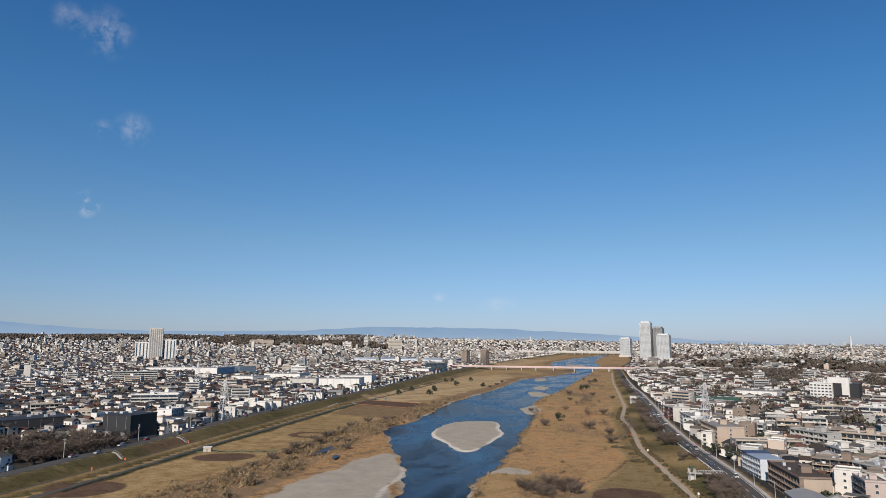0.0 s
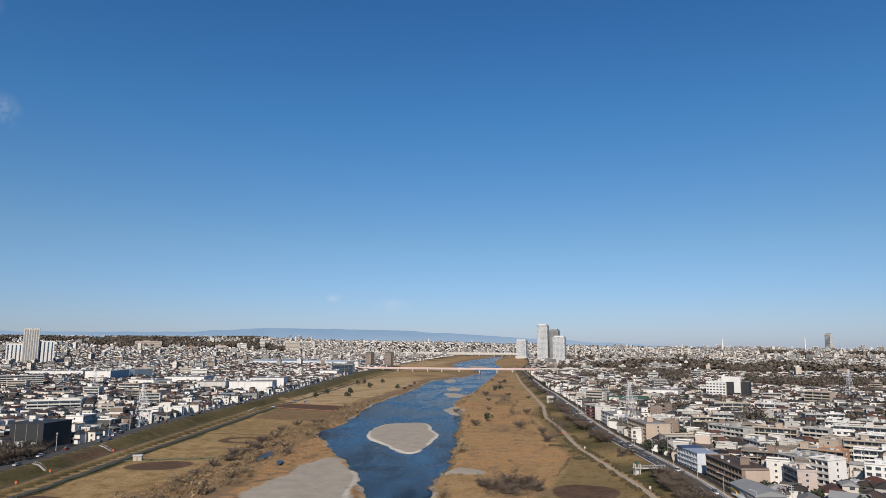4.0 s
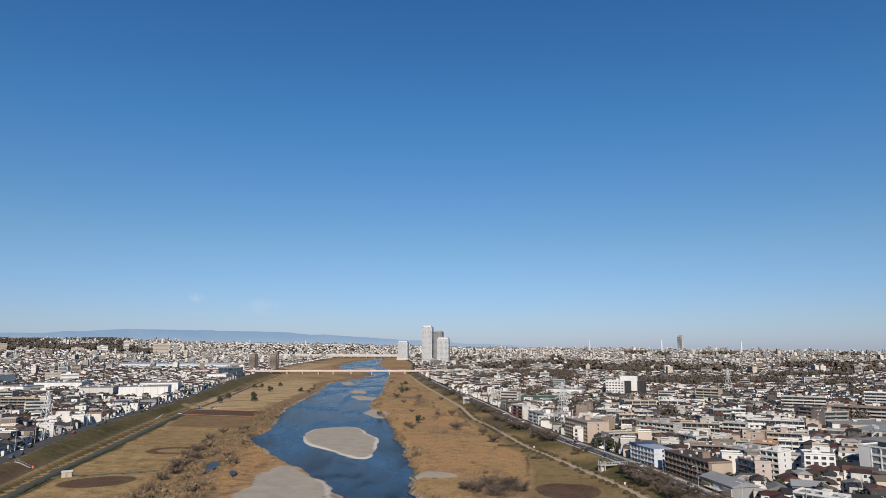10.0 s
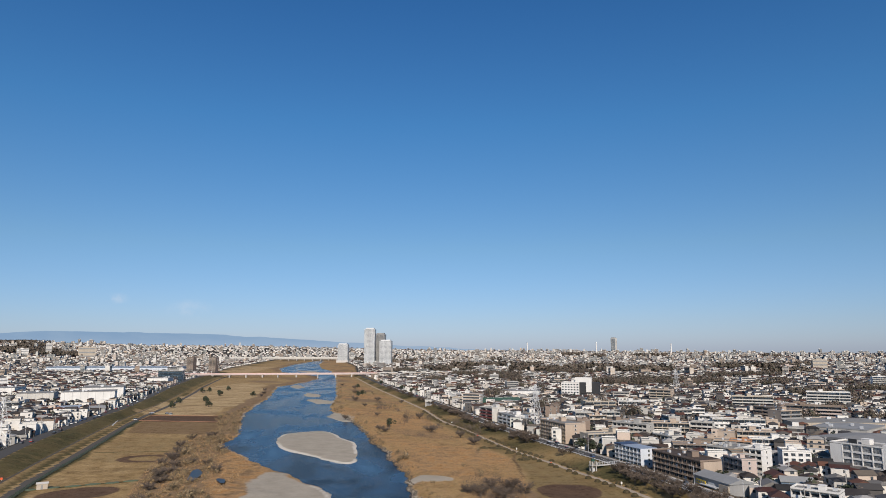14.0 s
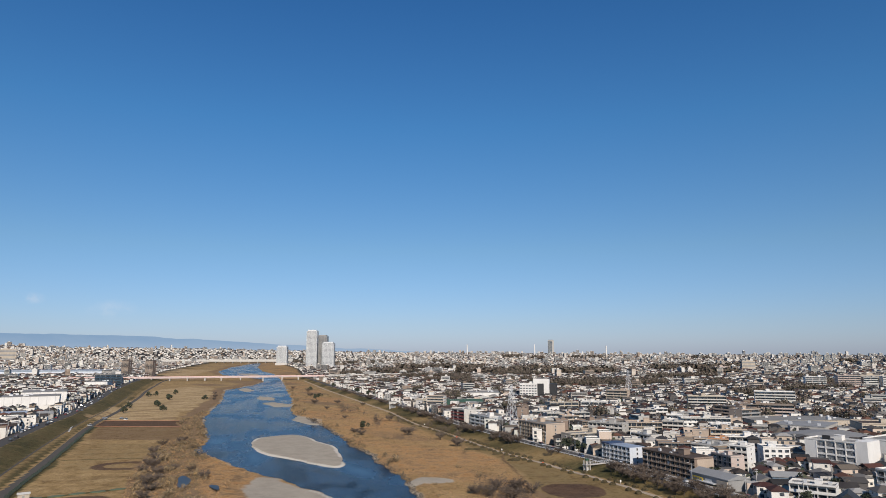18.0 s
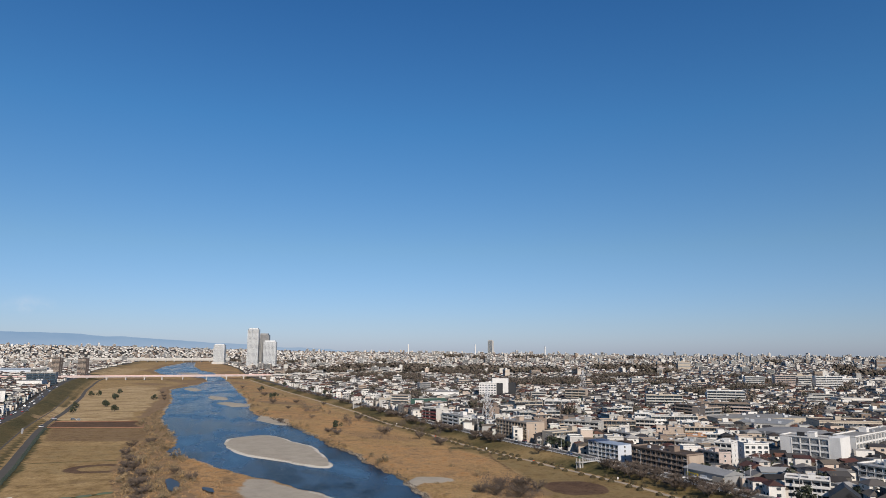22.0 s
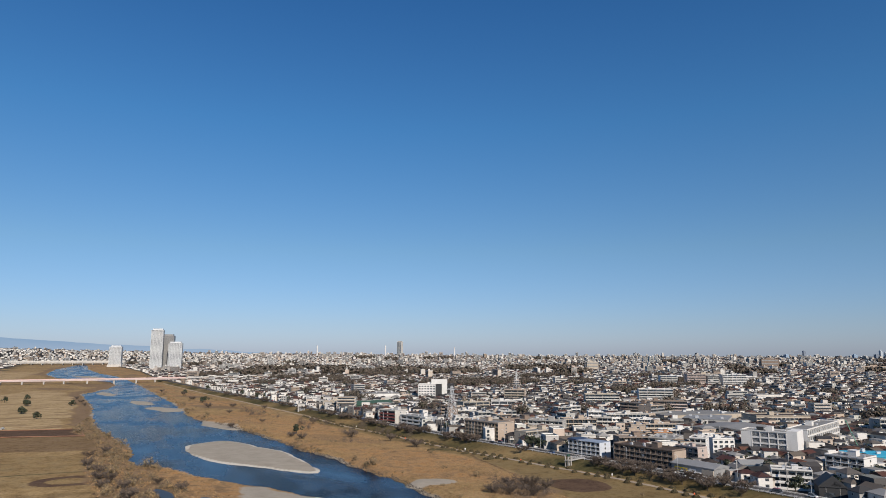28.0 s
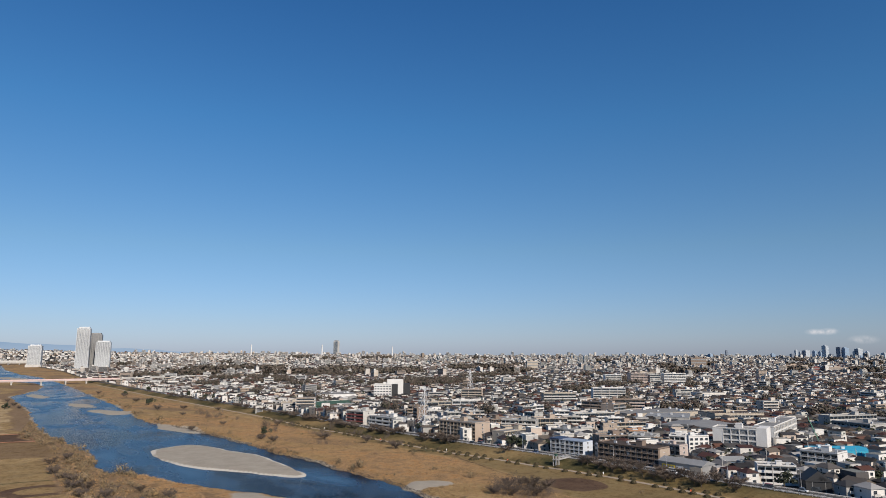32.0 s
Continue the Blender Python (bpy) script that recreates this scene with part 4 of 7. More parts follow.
def hall(label, p, q, depth, h, wall="white", roof="metalroof", shape="flat", doors=0, stripe="", category="warehouse", name="warehouse"):
    """A large hall: walls, a flat, gabled or ridged roof, a plinth, doors, a coloured band under the roof."""
    (x0, y0), (x1, y1) = p, q
    w, turn = math.hypot(x1 - x0, y1 - y0), math.degrees(math.atan2(y1 - y0, x1 - x0))
    n = Vector((-(y1 - y0), x1 - x0, 0)) / w
    cx, cy = (x0 + x1) / 2 + n.x * depth / 2, (y0 + y1) / 2 + n.y * depth / 2
    take(cx, cy, w, depth, turn)
    t = thing(name, label, category, (x0, y0, min(ground_z(x0, y0), ground_z(cx, cy), ground_z(x1, y1))), turn)
    part("wall", Geo().box(0, w, 0, depth, -1.5, h), [wall], t)
    if shape == "flat":
        part("roof", Geo().box(-0.2, w + 0.2, -0.2, depth + 0.2, h, h + 0.4), [roof], t)
        for k in range(min(8, max(3, int(w * depth / 350)))):
            x, y = rnd.uniform(2, w - 5), rnd.uniform(2, depth - 4)
            part("roof_unit", Geo().box(x, x + rnd.uniform(1.5, 3.5), y, y + rnd.uniform(1.2, 2.5), h + 0.4, h + rnd.uniform(1.2, 2.4)), ["steel"], t)
    elif shape == "low":
        part("roof", Geo().hip(-0.4, w + 0.4, -0.4, depth + 0.4, h, 1.8, 0.0, 0, 0.3), [roof], t)
    else:
        part("roof", Geo().hip(-0.4, w + 0.4, -0.4, depth + 0.4, h, min(w, depth) * (0.42 if shape == "steep" else 0.16), 0.0, 0, 0.3), [roof], t)
    part("plinth", Geo().box(-0.05, w + 0.05, -0.05, depth + 0.05, -1.5, 0.6), ["concrete"], t)
    if stripe:
        part("band", Geo().box(-0.08, w + 0.08, -0.08, depth + 0.08, h * 0.80, h * 0.96), [stripe], t)
    for k in range(doors):
        xx = w * (k + 0.5) / doors
        part("shutter_door", Geo().box(xx - 2, xx + 2, -0.12, 0, 0.6, 4.4), ["steel"], t)
    for k in range(max(2, min(9, int(w / 7)))):
        xx = w * (k + 0.5) / max(2, min(9, int(w / 7)))
        part("downpipe", Geo().box(xx - 0.09, xx + 0.09, -0.07, 0, 0.6, h), ["midgrey"], t)
    return t


# town on the far side of the road
apartment("pale blue-grey four-storey apartment block with white balconies", (89.3, 107.8), (96.7, 85.8), 11, 4, "palebluewall", "palebluewall", roof="bluemetal", fh=2.35, kit=False, bars="white")
part("roof_end", Geo().box(0, 6.5, -0.2, 11.2, 9.85, 10.6), ["blueroof"], bpy.data.objects["apartment_block"], "dark navy roof over the end bay")
t = apartment("long brown four-storey apartment block with open balconies", (99.5, 75.8), (109, 38.5), 12, 4, "brown", "brown", fh=2.55, roof="brownroof", ends=False, bars="tan")
part("end_wall", Geo().box(38.5, 38.72, 1.6, 12, -1, 10.6), ["tan"], t, "tan tiled end wall")
apartment("grey-brown five-storey apartment block beside the road", (66.3, 211.5), (76.8, 177.5), 16, 5, "tan", "tan", fh=2.45, bars="cream")
apartment("low beige apartment block with long white balconies", (87, 156), (121.5, 166), 11, 3, "cream", "offwhite", fh=2.7)
apartment("tan tiled four-storey apartment block with cream balconies", (143, 197), (167, 189), 13, 4, "tan", "cream", fh=2.7, rail_h=0.55)
apartment("stepped white three-storey apartment block", (189, 216), (207, 213), 11, 3, "white", "white", fh=2.9, style="punch")
apartment("brown brick five-storey apartment wing", (266, 292), (278, 258), 12, 5, "brown", "tan", fh=2.8)
apartment("long brown brick five-storey apartment block", (293, 302), (333, 275), 13, 5, "brown", "pinkish", fh=2.8)
t = apartment("white school building with wide gridded windows", (195.4, 75.8), (207.5, 52.5), 15, 4, "white", "white", "grid", fh=3.4, blank=6, bays=4, category="school", name="school_building", kit=True, ends=False, tint="palepane")
part("stair_tower", Geo().box(26.27, 32, 0, 15, -1.5, 15.6), ["white"], t, "plain windowless white stair tower")
part("roof_sign", Geo().box(9, 13, 1.5, 2.3, 14.6, 17.0), ["dark"], t, "dark signboard on the roof edge")
take(205, 62, 42, 24, -84)
apartment("white school wing with rows of tall windows", (229, 56), (298, 87.5), 12, 4, "white", "white", "grid", fh=3.5, bays=16, category="school", name="school_building", tint="palepane")
hall("grey factory hall with a pale curved metal roof", (231, 158), (247, 118), 46, 6.4, "midgrey", "curved_roof", "low", 2, category="factory", name="factory_hall")
hall("grey factory hall with a flat grey roof", (262, 203), (285, 176), 44, 7.6, "grey", "metalroof", "flat", 2, category="factory", name="factory_hall")
apartment("cream two-storey works building with a dark roof", (312, 172), (353, 155), 26, 3, "cream", "cream", "band", fh=3.2, roof="brownroof", category="works", name="works_building")
hall("long low shed with a dark brown roof by the railway", (274, 60), (284, 28), 9, 4, "grey", "brownroof", "low", 1, category="shed", name="long_shed")
hall("long low shed with a dark brown roof by the railway", (301, 80), (313, 46), 9, 4, "midgrey", "brownroof", "low", 1, category="shed", name="long_shed")
hall("low dark-roofed shed behind the school", (338, 112), (330, 72), 10, 5, "brown", "brownroof", "low", 1, category="shed", name="long_shed")
apartment("long grey row of three-storey flats", (355, 97), (352, 66), 28, 3, "grey", "offwhite", fh=2.8)
apartment("long grey row of four-storey flats", (361, 102), (406, 91), 11, 4, "grey", "offwhite", fh=2.8)
hall("low grey factory annexe with a flat pale roof", (262, 225), (340, 215), 34, 8, "cream", "roofgrey", "flat", 2, category="factory", name="factory_hall")
apartment("white four-storey flats with small balconies", (175, 2), (179, -16), 14, 4, "white", "white", fh=2.5, bars="white")
hall("low hall wrapped in turquoise sheeting", (213, 12), (242, -3), 22, 6.0, "teal", "teal", "flat", category="hall", name="covered_hall")
t = hall("low grey shop building with a cream end and yellow signs", (103.5, 33), (108.5, 9), 12, 5.6, "midgrey", "metalroof", "low", 1, category="shop", name="shop_building")
part("end_bay", Geo().box(18, 24.4, -0.6, 9, -1, 4.9), ["cream"], t, "cream rendered end bay")
part("canopy", Geo().box(7, 18, -2.6, 0, 3.0, 3.3), ["steel"], t)
apartment("cream three-storey block beside the levee road", (18, 483), (42, 474), 13, 3, "cream", "offwhite", "punch", fh=2.9)
t = hall("long white hall with green motifs on its wall", (84, 571), (131, 560), 30, 11, "white", "roofgrey", "flat", category="hall", name="sports_hall")
for k in range(7):
    part("motif", Geo().box(9 + k * 5.4, 9 + k * 5.4 + 2.5 + (k * 7 % 3), -0.12, 0, 3.2, 4.6 + (k * 5 % 3) * 0.6), ["greennet"], t, "plain green shape on the wall")
hall("low building with a dark green roof and netting", (47, 465), (95, 472), 24, 5.2, "greennet", "greennet", "gable", category="hall", name="green_hall")
apartment("cream school block with flat roof and tall windows", (149, 402), (181, 404), 16, 3, "cream", "offwhite", "grid", fh=3.2, category="school", name="school_building")
apartment("white three-storey school block with flat roof", (184, 407), (208, 395), 14, 3, "white", "white", "grid", fh=3.2, category="school", name="school_building")
apartment("tan five-storey apartment block with white bands", (252, 508), (272, 492), 14, 5, "tan", "cream", fh=3.0)
apartment("off-white four-storey apartment block with dark red balconies", (33, 321), (42, 304), 14, 4, "offwhite", "redtrim", fh=2.7)
apartment("white three-storey apartment block by the road", (47, 304), (57, 270), 12, 3, "white", "white", fh=2.9)
apartment("pink tiled eight-storey apartment slab", (709, 690), (741, 680), 14, 8, "pinkish", "pinkish", fh=2.9)
apartment("white eight-storey apartment slab with balconies", (765, 664), (804, 649), 14, 8, "white", "white", fh=2.8)
apartment("white seven-storey apartment slab with balconies", (672, 716), (700, 704), 14, 7, "white", "offwhite", fh=2.9)
apartment("grey seven-storey apartment slab with balconies", (742, 676), (760, 668), 14, 7, "grey", "offwhite", fh=2.9)
apartment("orange-brown four-storey apartment block", (158, 112), (168, 106), 11, 4, "orange", "offwhite", fh=2.4)
apartment("long brown four-storey block with pale balcony slabs", (119, 97), (140, 91), 10, 4, "brown", "tan", fh=2.5, bars="tan")
t = apartment("grey four-storey flats with an orange end wall", (134, 88), (143, 75), 20, 4, "grey", "offwhite", fh=2.6, bays=4)
part("end_panel", Geo().box(15.85, 16.05, 0.2, 10, -1, 10.6), ["orange"], t, "orange tiled end wall")
apartment("narrow white five-storey flats with balconies", (141, 61), (146.5, 54), 12, 5, "white", "offwhite", fh=2.6, bays=3)
apartment("pinkish grey four-storey flats with open balconies", (130, 60), (132, 45), 8, 4, "pinkish", "midgrey", fh=2.4, bays=4, bars="midgrey")
apartment("white four-storey flats with a stepped roof", (165, 68), (178, 64), 11, 4, "white", "white", "punch", fh=2.6)
apartment("tan four-storey flats with long balconies", (181, 149), (203, 142), 11, 4, "tan", "cream", fh=2.6)
apartment("white three-storey row with long balconies", (180, 131), (200, 124), 9, 3, "white", "white", fh=2.7)
hall("house with a terracotta tiled roof", (143, 178), (153, 169), 8, 4.4, "cream", "terracotta", "gable", category="house", name="tiled_house")
hall("blue-grey two-storey house with a white ground floor", (137, 20), (149, 15), 8, 5.2, "bluegrey", "metalroof", "low", category="house", name="siding_house")
apartment("grey five-storey apartment block with a tan end", (263, 243), (283, 248), 14, 5, "tan", "midgrey", fh=2.8)

apartment("white three-storey block with long balconies", (123.5, -11), (135.5, -23), 9, 3, "white", "white", fh=2.7, bays=5)
apartment("brown three-storey block behind the road", (148, 132), (168, 123), 12, 3, "tan", "offwhite", fh=2.6)
apartment("grey-green four-storey block with white balconies", (118, 208), (136, 188), 11, 4, "grey", "offwhite", fh=2.6)
apartment("dark brown low block behind the houses", (120, 225), (156, 232), 12, 3, "brown", "tan", fh=2.9)
apartment("pale apartment block on a side street", (195, 215), (230, 205), 12, 4, "offwhite", "white", fh=2.8)
apartment("cream five-storey block on a side street", (300, 400), (335, 385), 13, 5, "cream", "offwhite", fh=2.9)
apartment("white six-storey block on a side street", (390, 420), (425, 400), 13, 6, "white", "offwhite", fh=2.9)
# office with the tall white slab
t = apartment("white seven-storey office with square windows", (165.4, 586.5), (186, 577), 16, 6, "white", "white", "punch", fh=3.3, bays=6, category="office", name="office_building")
part("stair_slab", Geo().box(17, 38, 4, 10, -1.5, 27), ["white"], t, "tall plain white stair slab")
part("dark_wing", Geo().box(38, 47, 6, 16, -1.5, 21), ["dark"], t, "dark glazed side wing")
part("dark_bay", Geo().box(22.9, 31, 3.2, 4, -1.5, 21), ["dark"], t, "dark glazed bay")
take(190, 585, 54, 26, -25)

# lanes between the blocks, kept free
LANES = (((112, 8), (124, 20), (137, 36), (153, 54), (162, 70), (168, 91), (172, 114), (175, 126)), ((150, 2), (165, 33), (183, 72), (201, 112)), ((124, 20), (150, 2), (168, -12), (196, -30)))
for line in LANES:
    g = Geo()
    for (x0, y0), (x1, y1) in zip(line[:-1], line[1:]):
        ln = math.hypot(x1 - x0, y1 - y0)
        take((x0 + x1) / 2, (y0 + y1) / 2, ln, 4.6, math.degrees(math.atan2(y1 - y0, x1 - x0)), 0.5)
        nx_, ny_ = -(y1 - y0) / ln * 2.3, (x1 - x0) / ln * 2.3
        g.face([(x0 - nx_, y0 - ny_, ground_z(x0, y0) + 0.12), (x1 - nx_, y1 - ny_, ground_z(x1, y1) + 0.12), (x1 + nx_, y1 + ny_, ground_z(x1, y1) + 0.12), (x0 + nx_, y0 + ny_, ground_z(x0, y0) + 0.12)])
    solid("road", g, "asphalt", "narrow asphalt lane between houses", "lane", kind="structure")

# dark gabled house at the corner of the road
t = hall("large dark grey house with a steep gabled roof", (124, -35), (132, -42), 11, 5.2, "dark", "dark", "steep", 0, category="house", name="dark_house")
part("glazed_front", Geo().box(2.0, 6.0, -0.1, 0, 0.4, 3.0), ["glass"], t, "dark shop window")
part("dormer", Geo().hip(4.5, 8.5, -0.4, 6, 5.8, 1.9, 0.0), ["dark"], t, "steep gabled dormer")

# town behind the levee
hall("black clad warehouse without windows beside the levee", (-294, 56.5), (-271, 58), 23, 15, "dark", "dark", "flat", 2)
hall("large white windowless warehouse beside the levee", (-417, 489), (-366, 507), 36, 15.4, "white", "roofgrey", "flat", 3)
hall("tall white warehouse with a grey side wall", (-427, 556), (-384, 572), 46, 16.4, "white", "roofgrey", "flat")
hall("long white warehouse with loading doors", (-985, 727), (-902, 774), 50, 12.5, "white", "roofgrey", "flat", 6)
t = hall("tall blue clad factory with a white end wall", (-731, 646), (-754, 717), 40, 18.5, "factoryblue", "roofgrey", "flat", 2, category="factory", name="factory_hall")
part("end_wall", Geo().box(-0.25, 0, 0, 40, -1, 18.5), ["white"], t, "white clad end wall")
hall("dark blue clad factory beside the larger one", (-748, 724), (-735, 753), 36, 18, "bluegrey", "roofgrey", "flat", 1, category="factory", name="factory_hall")
hall("plain white flat-roofed warehouse", (-612, 622), (-552, 636), 45, 12.5, "white", "roofgrey", "flat", 4)
hall("white flat-roofed warehouse with stepped roof", (-470, 498), (-436, 511), 40, 13.5, "offwhite", "roofgrey", "flat", 3)
hall("low workshop with bright blue walls and a pale roof", (-366, 386), (-348, 395), 15, 6.0, "brightblue", "bluemetal", "gable", 2, category="shed", name="shed")
hall("grey shed with a pale roof", (-345, 399), (-330.5, 407), 14, 5.0, "grey", "metalroof", "gable", 1, category="shed", name="shed")
hall("very long factory with a blue-grey roof", (-1042, 1620), (-673, 1598), 60, 15, "palebluewall", "bluemetal", "flat", 8, "bluegrey", category="factory", name="factory_hall")
hall("dark low workshop building", (-352, 16), (-334, 64), 22, 11.5, "dark", "dark", "flat", 2, category="workshop", name="workshop")
apartment("white four-storey flats with stepped balconies", (-306, 127), (-309, 143), 13, 4, "white", "white", "balcony", fh=2.7, bars="white")
hall("white two-storey workshop behind the levee", (-305, 112), (-288.5, 124), 12, 5.8, "white", "roofgrey", "flat", 2, category="workshop", name="workshop")
apartment("grey-brown five-storey block with long balconies", (-527, 423), (-501, 427), 14, 5, "tan", "offwhite", fh=2.7)
apartment("brown fourteen-storey apartment tower", (-628, 1526), (-610, 1523), 18, 14, "brown", "tan", fh=2.9)
apartment("brown fourteen-storey apartment tower", (-572, 1532), (-553, 1529), 18, 14, "brown", "tan", fh=2.9)
apartment("grey eight-storey glass-fronted apartment block", (-524, 1054), (-478, 1057), 14, 7, "grey", "glassblue", fh=2.9)
apartment("terraced tan apartment block with roof gardens", (-452, 343), (-410, 343), 14, 5, "tan", "tan", fh=2.5, bars="cream")
take(-388, 462, 66, 44, 20, 0)
take(-262, 58, 30, 60, 14, 0)
apartment("cream three-storey flats behind the levee", (-389, 106), (-377, 115), 11, 3, "cream", "offwhite", "punch", fh=2.9)
apartment("white row of three-storey flats", (-440, 208), (-405, 232), 11, 4, "white", "offwhite", fh=2.9)

hall("white flat-roofed works beyond the houses", (-625, 560), (-578, 553), 34, 11.5, "white", "roofgrey", "flat", 3)
hall("white hall beside the upper levee road", (-499, 938), (-463, 940), 30, 12, "white", "roofgrey", "flat", 2)
apartment("grey terraced block with long balconies", (-772, 468), (-728, 512), 16, 6, "grey", "offwhite", fh=2.8)
apartment("cream four-storey flats behind the workshop", (-440, 109), (-429, 126), 11, 4, "cream", "offwhite", fh=2.7)
apartment("tan three-storey flats with small square windows", (-368.4, 214.3), (-355.7, 215.8), 11, 4, "tan", "tan", "punch", fh=2.6)
# concrete works: tall mixing tower, silos and a conveyor
t = thing("concrete_works", "pale grey concrete works with silos and a sloping conveyor", "works", (-972, 475, ground_z(-972, 475)), 35)
part("mixing_tower", Geo().box(-5, 5, -5, 5, -1, 25), ["offwhite"], t)
for k in range(4):
    part("silo", Geo().beam((12 + k * 8, 4, -1), (12 + k * 8, 4, 15), 3.6, 12), ["white"], t)
part("conveyor", Geo().beam((6, -6, 20), (48, -10, 2), 1.2), ["grey"], t)
take(-955, 485, 70, 34, 35)

# high-rise by the river, far upstream
TOWERS = (("slim pale forty-storey residential tower", (-209, 2186), (-171, 2181), 30, 44, "towerwhite", 3.1, 9),
          ("pale thirty-storey residential tower", (-153, 2190), (-110, 2185), 34, 30, "towerwhite", 3.1, 9),
          ("grey glass office tower", (-172, 2244), (-137, 2239), 34, 35, "midgrey", 3.4, 7),
          ("pale round-cornered residential tower", (-392, 2943), (-344, 2936), 30, 26, "towerwhite", 3.3, 9))
for label, p, q, dp, fl, wl_, fh, bays in TOWERS:
    (x0, y0), (x1, y1) = p, q
    w, turn = math.hypot(x1 - x0, y1 - y0), math.degrees(math.atan2(y1 - y0, x1 - x0))
    take((x0 + x1) / 2, (y0 + y1) / 2 + dp / 2, w, dp, turn)
    t = thing("tower_block", label, "tower", (x0, y0, ground_z(x0, y0)), turn, "towers by the river")
    part("wall", Geo().box(0, w, 0, dp, -2, fl * fh), [wl_], t)
    for side in range(bays + 1):
        xx = min(side * w / bays, w - 1.0)
        part("pier", Geo().box(xx, xx + 1.0, -0.6, 0, -2, fl * fh), [wl_], t)
    g = Geo()
    for f in range(fl):
        g.box(0.2, w - 0.2, -0.12, 0, f * fh + 1.1, f * fh + 2.2)
        g.box(-0.12, 0, 1, dp - 1, f * fh + 1.0, f * fh + 2.5)
        g.box(w, w + 0.12, 1, dp - 1, f * fh + 1.0, f * fh + 2.5)
    ob = part("facade_glazing", g, ["glass"], t)
    ob["kind"] = "stuff"
    part("crown", Geo().box(4, w - 4, 5, dp - 5, fl * fh, fl * fh + 5), [wl_], t)
    part("podium", Geo().box(-4, w + 4, -6, dp, -2, 10), ["offwhite"], t)
# tower block beyond the factories
t = thing("tower_block", "pale grey residential tower with white wings", "tower", (-1632, 1312, ground_z(-1600, 1320)), 44)
part("wall", Geo().box(14, 54, -20, 14, -2, 104), ["offwhite"], t)
for k in range(6):
    part("window_strip", Geo().box(16.5 + k * 6.2, 20 + k * 6.2, -20.4, -20, 2, 100), ["midgrey"], t)
for a in (-26, 54):
    wing = part("wing", Geo().box(a, a + 40, -12, 4, -2, 62 + 0.1 * a), ["white"], t, "white and blue wing with vertical bands")
    for k in range(4):
        part("blue_strip", Geo().box(a + 3 + k * 10, a + 6.5 + k * 10, -12.3, -12, 0, 58 + 0.1 * a), ["glassblue"], wing)
take(-1570, 1370, 110, 60, 44)

# far twin tower and chimneys on the skyline
x, y, zt = 1280, 4030, 136
zb = ground_z(x, y)
t = thing("tower_block", "far pale grey office tower with a dark side", "tower", (x, y, zb), -42, "towers on the skyline")
part("wall", Geo().box(-16, 16, -13, 13, -2, zt - zb), ["offwhite"], t)
part("crown", Geo().box(-12, 10, -9, 9, zt - zb, zt - zb + 4), ["midgrey"], t)
for k in range(5):
    part("window_strip", Geo().box(-14.5 + k * 6, -11 + k * 6, -13.4, -13, 4, zt - zb - 4), ["glassblue"], t)
for x, y, zt in ((1040, 3582, 104), (1428, 3437, 94), (651, 3684, 103)):
    zb = ground_z(x, y)
    t = thing("chimney", "tall white incinerator chimney on the skyline", "chimney", (x, y, zb), 0, "chimneys on the skyline")
    part("shaft", Geo().beam((0, 0, -2), (0, 0, zt - zb), 4.5, 10, 3), ["white"], t)
    part("rim", Geo().beam((0, 0, zt - zb), (0, 0, zt - zb + 2), 3.4, 10), ["steel"], t)
SKYLINE = ((3294, 2151, 54, 26, 2), (3304, 2136, 73, 15, 0), (3315, 2119, 64, 12, 0), (3331, 2095, 73, 34, 3), (3354, 2061, 71, 20, 1), (3370, 2036, 66, 22, 1), (3382, 2017, 98, 30, 0), (3396, 1994, 53, 22, 2), (3418, 1960, 90, 30, 2), (3431, 1938, 85, 33, 1),
           (3453, 1902, 67, 16, 0), (3462, 1885, 81, 34, 3), (3464, 1882, 47, 34, 1), (3476, 1862, 62, 15, 1), (3482, 1852, 65, 20, 0), (3494, 1830, 41, 30, 3), (3518, 1787, 60, 24, 0), (3255, 2206, 33, 14, 0), (3265, 2191, 27, 22, 1), (3094, 2422, 73, 15, 2), (3037, 2489, 53, 26, 1), (3239, 2233, 52, 26, 1))
FACADES = (("haze_tower", "pale grey"), ("haze_blue", "blue glass"), ("haze_dark", "dark glass"), ("haze_tower", "pale, shade-painted"))
for k, (x, y, zt, w, look_) in enumerate(SKYLINE):
    w *= 0.8
    zb = ground_z(x, y)
    mat_, word = FACADES[look_]
    t = thing("skyscraper", "far " + word + " skyscraper on the city skyline", "skyscraper", (x, y, zb), -12 + (k * 37) % 25 - 12, "skyline of the far business district")
    part("wall", Geo().box(-w / 2, w / 2, -w / 2, w / 2, -2, zt - zb), [mat_], t)
    part("crown", Geo().box(-w / 3, w / 4, -w / 5, w / 5, zt - zb, zt - zb + 2 + (k * 7) % 4), [mat_], t)
    if look_ == 3:
        # west face painted dark for the shade away from the sun
        part("dark_side", Geo().box(-w / 2 - 0.4, -w / 2, -w / 2, w / 2, -2, zt - zb - 2), ["haze_dark"], t)


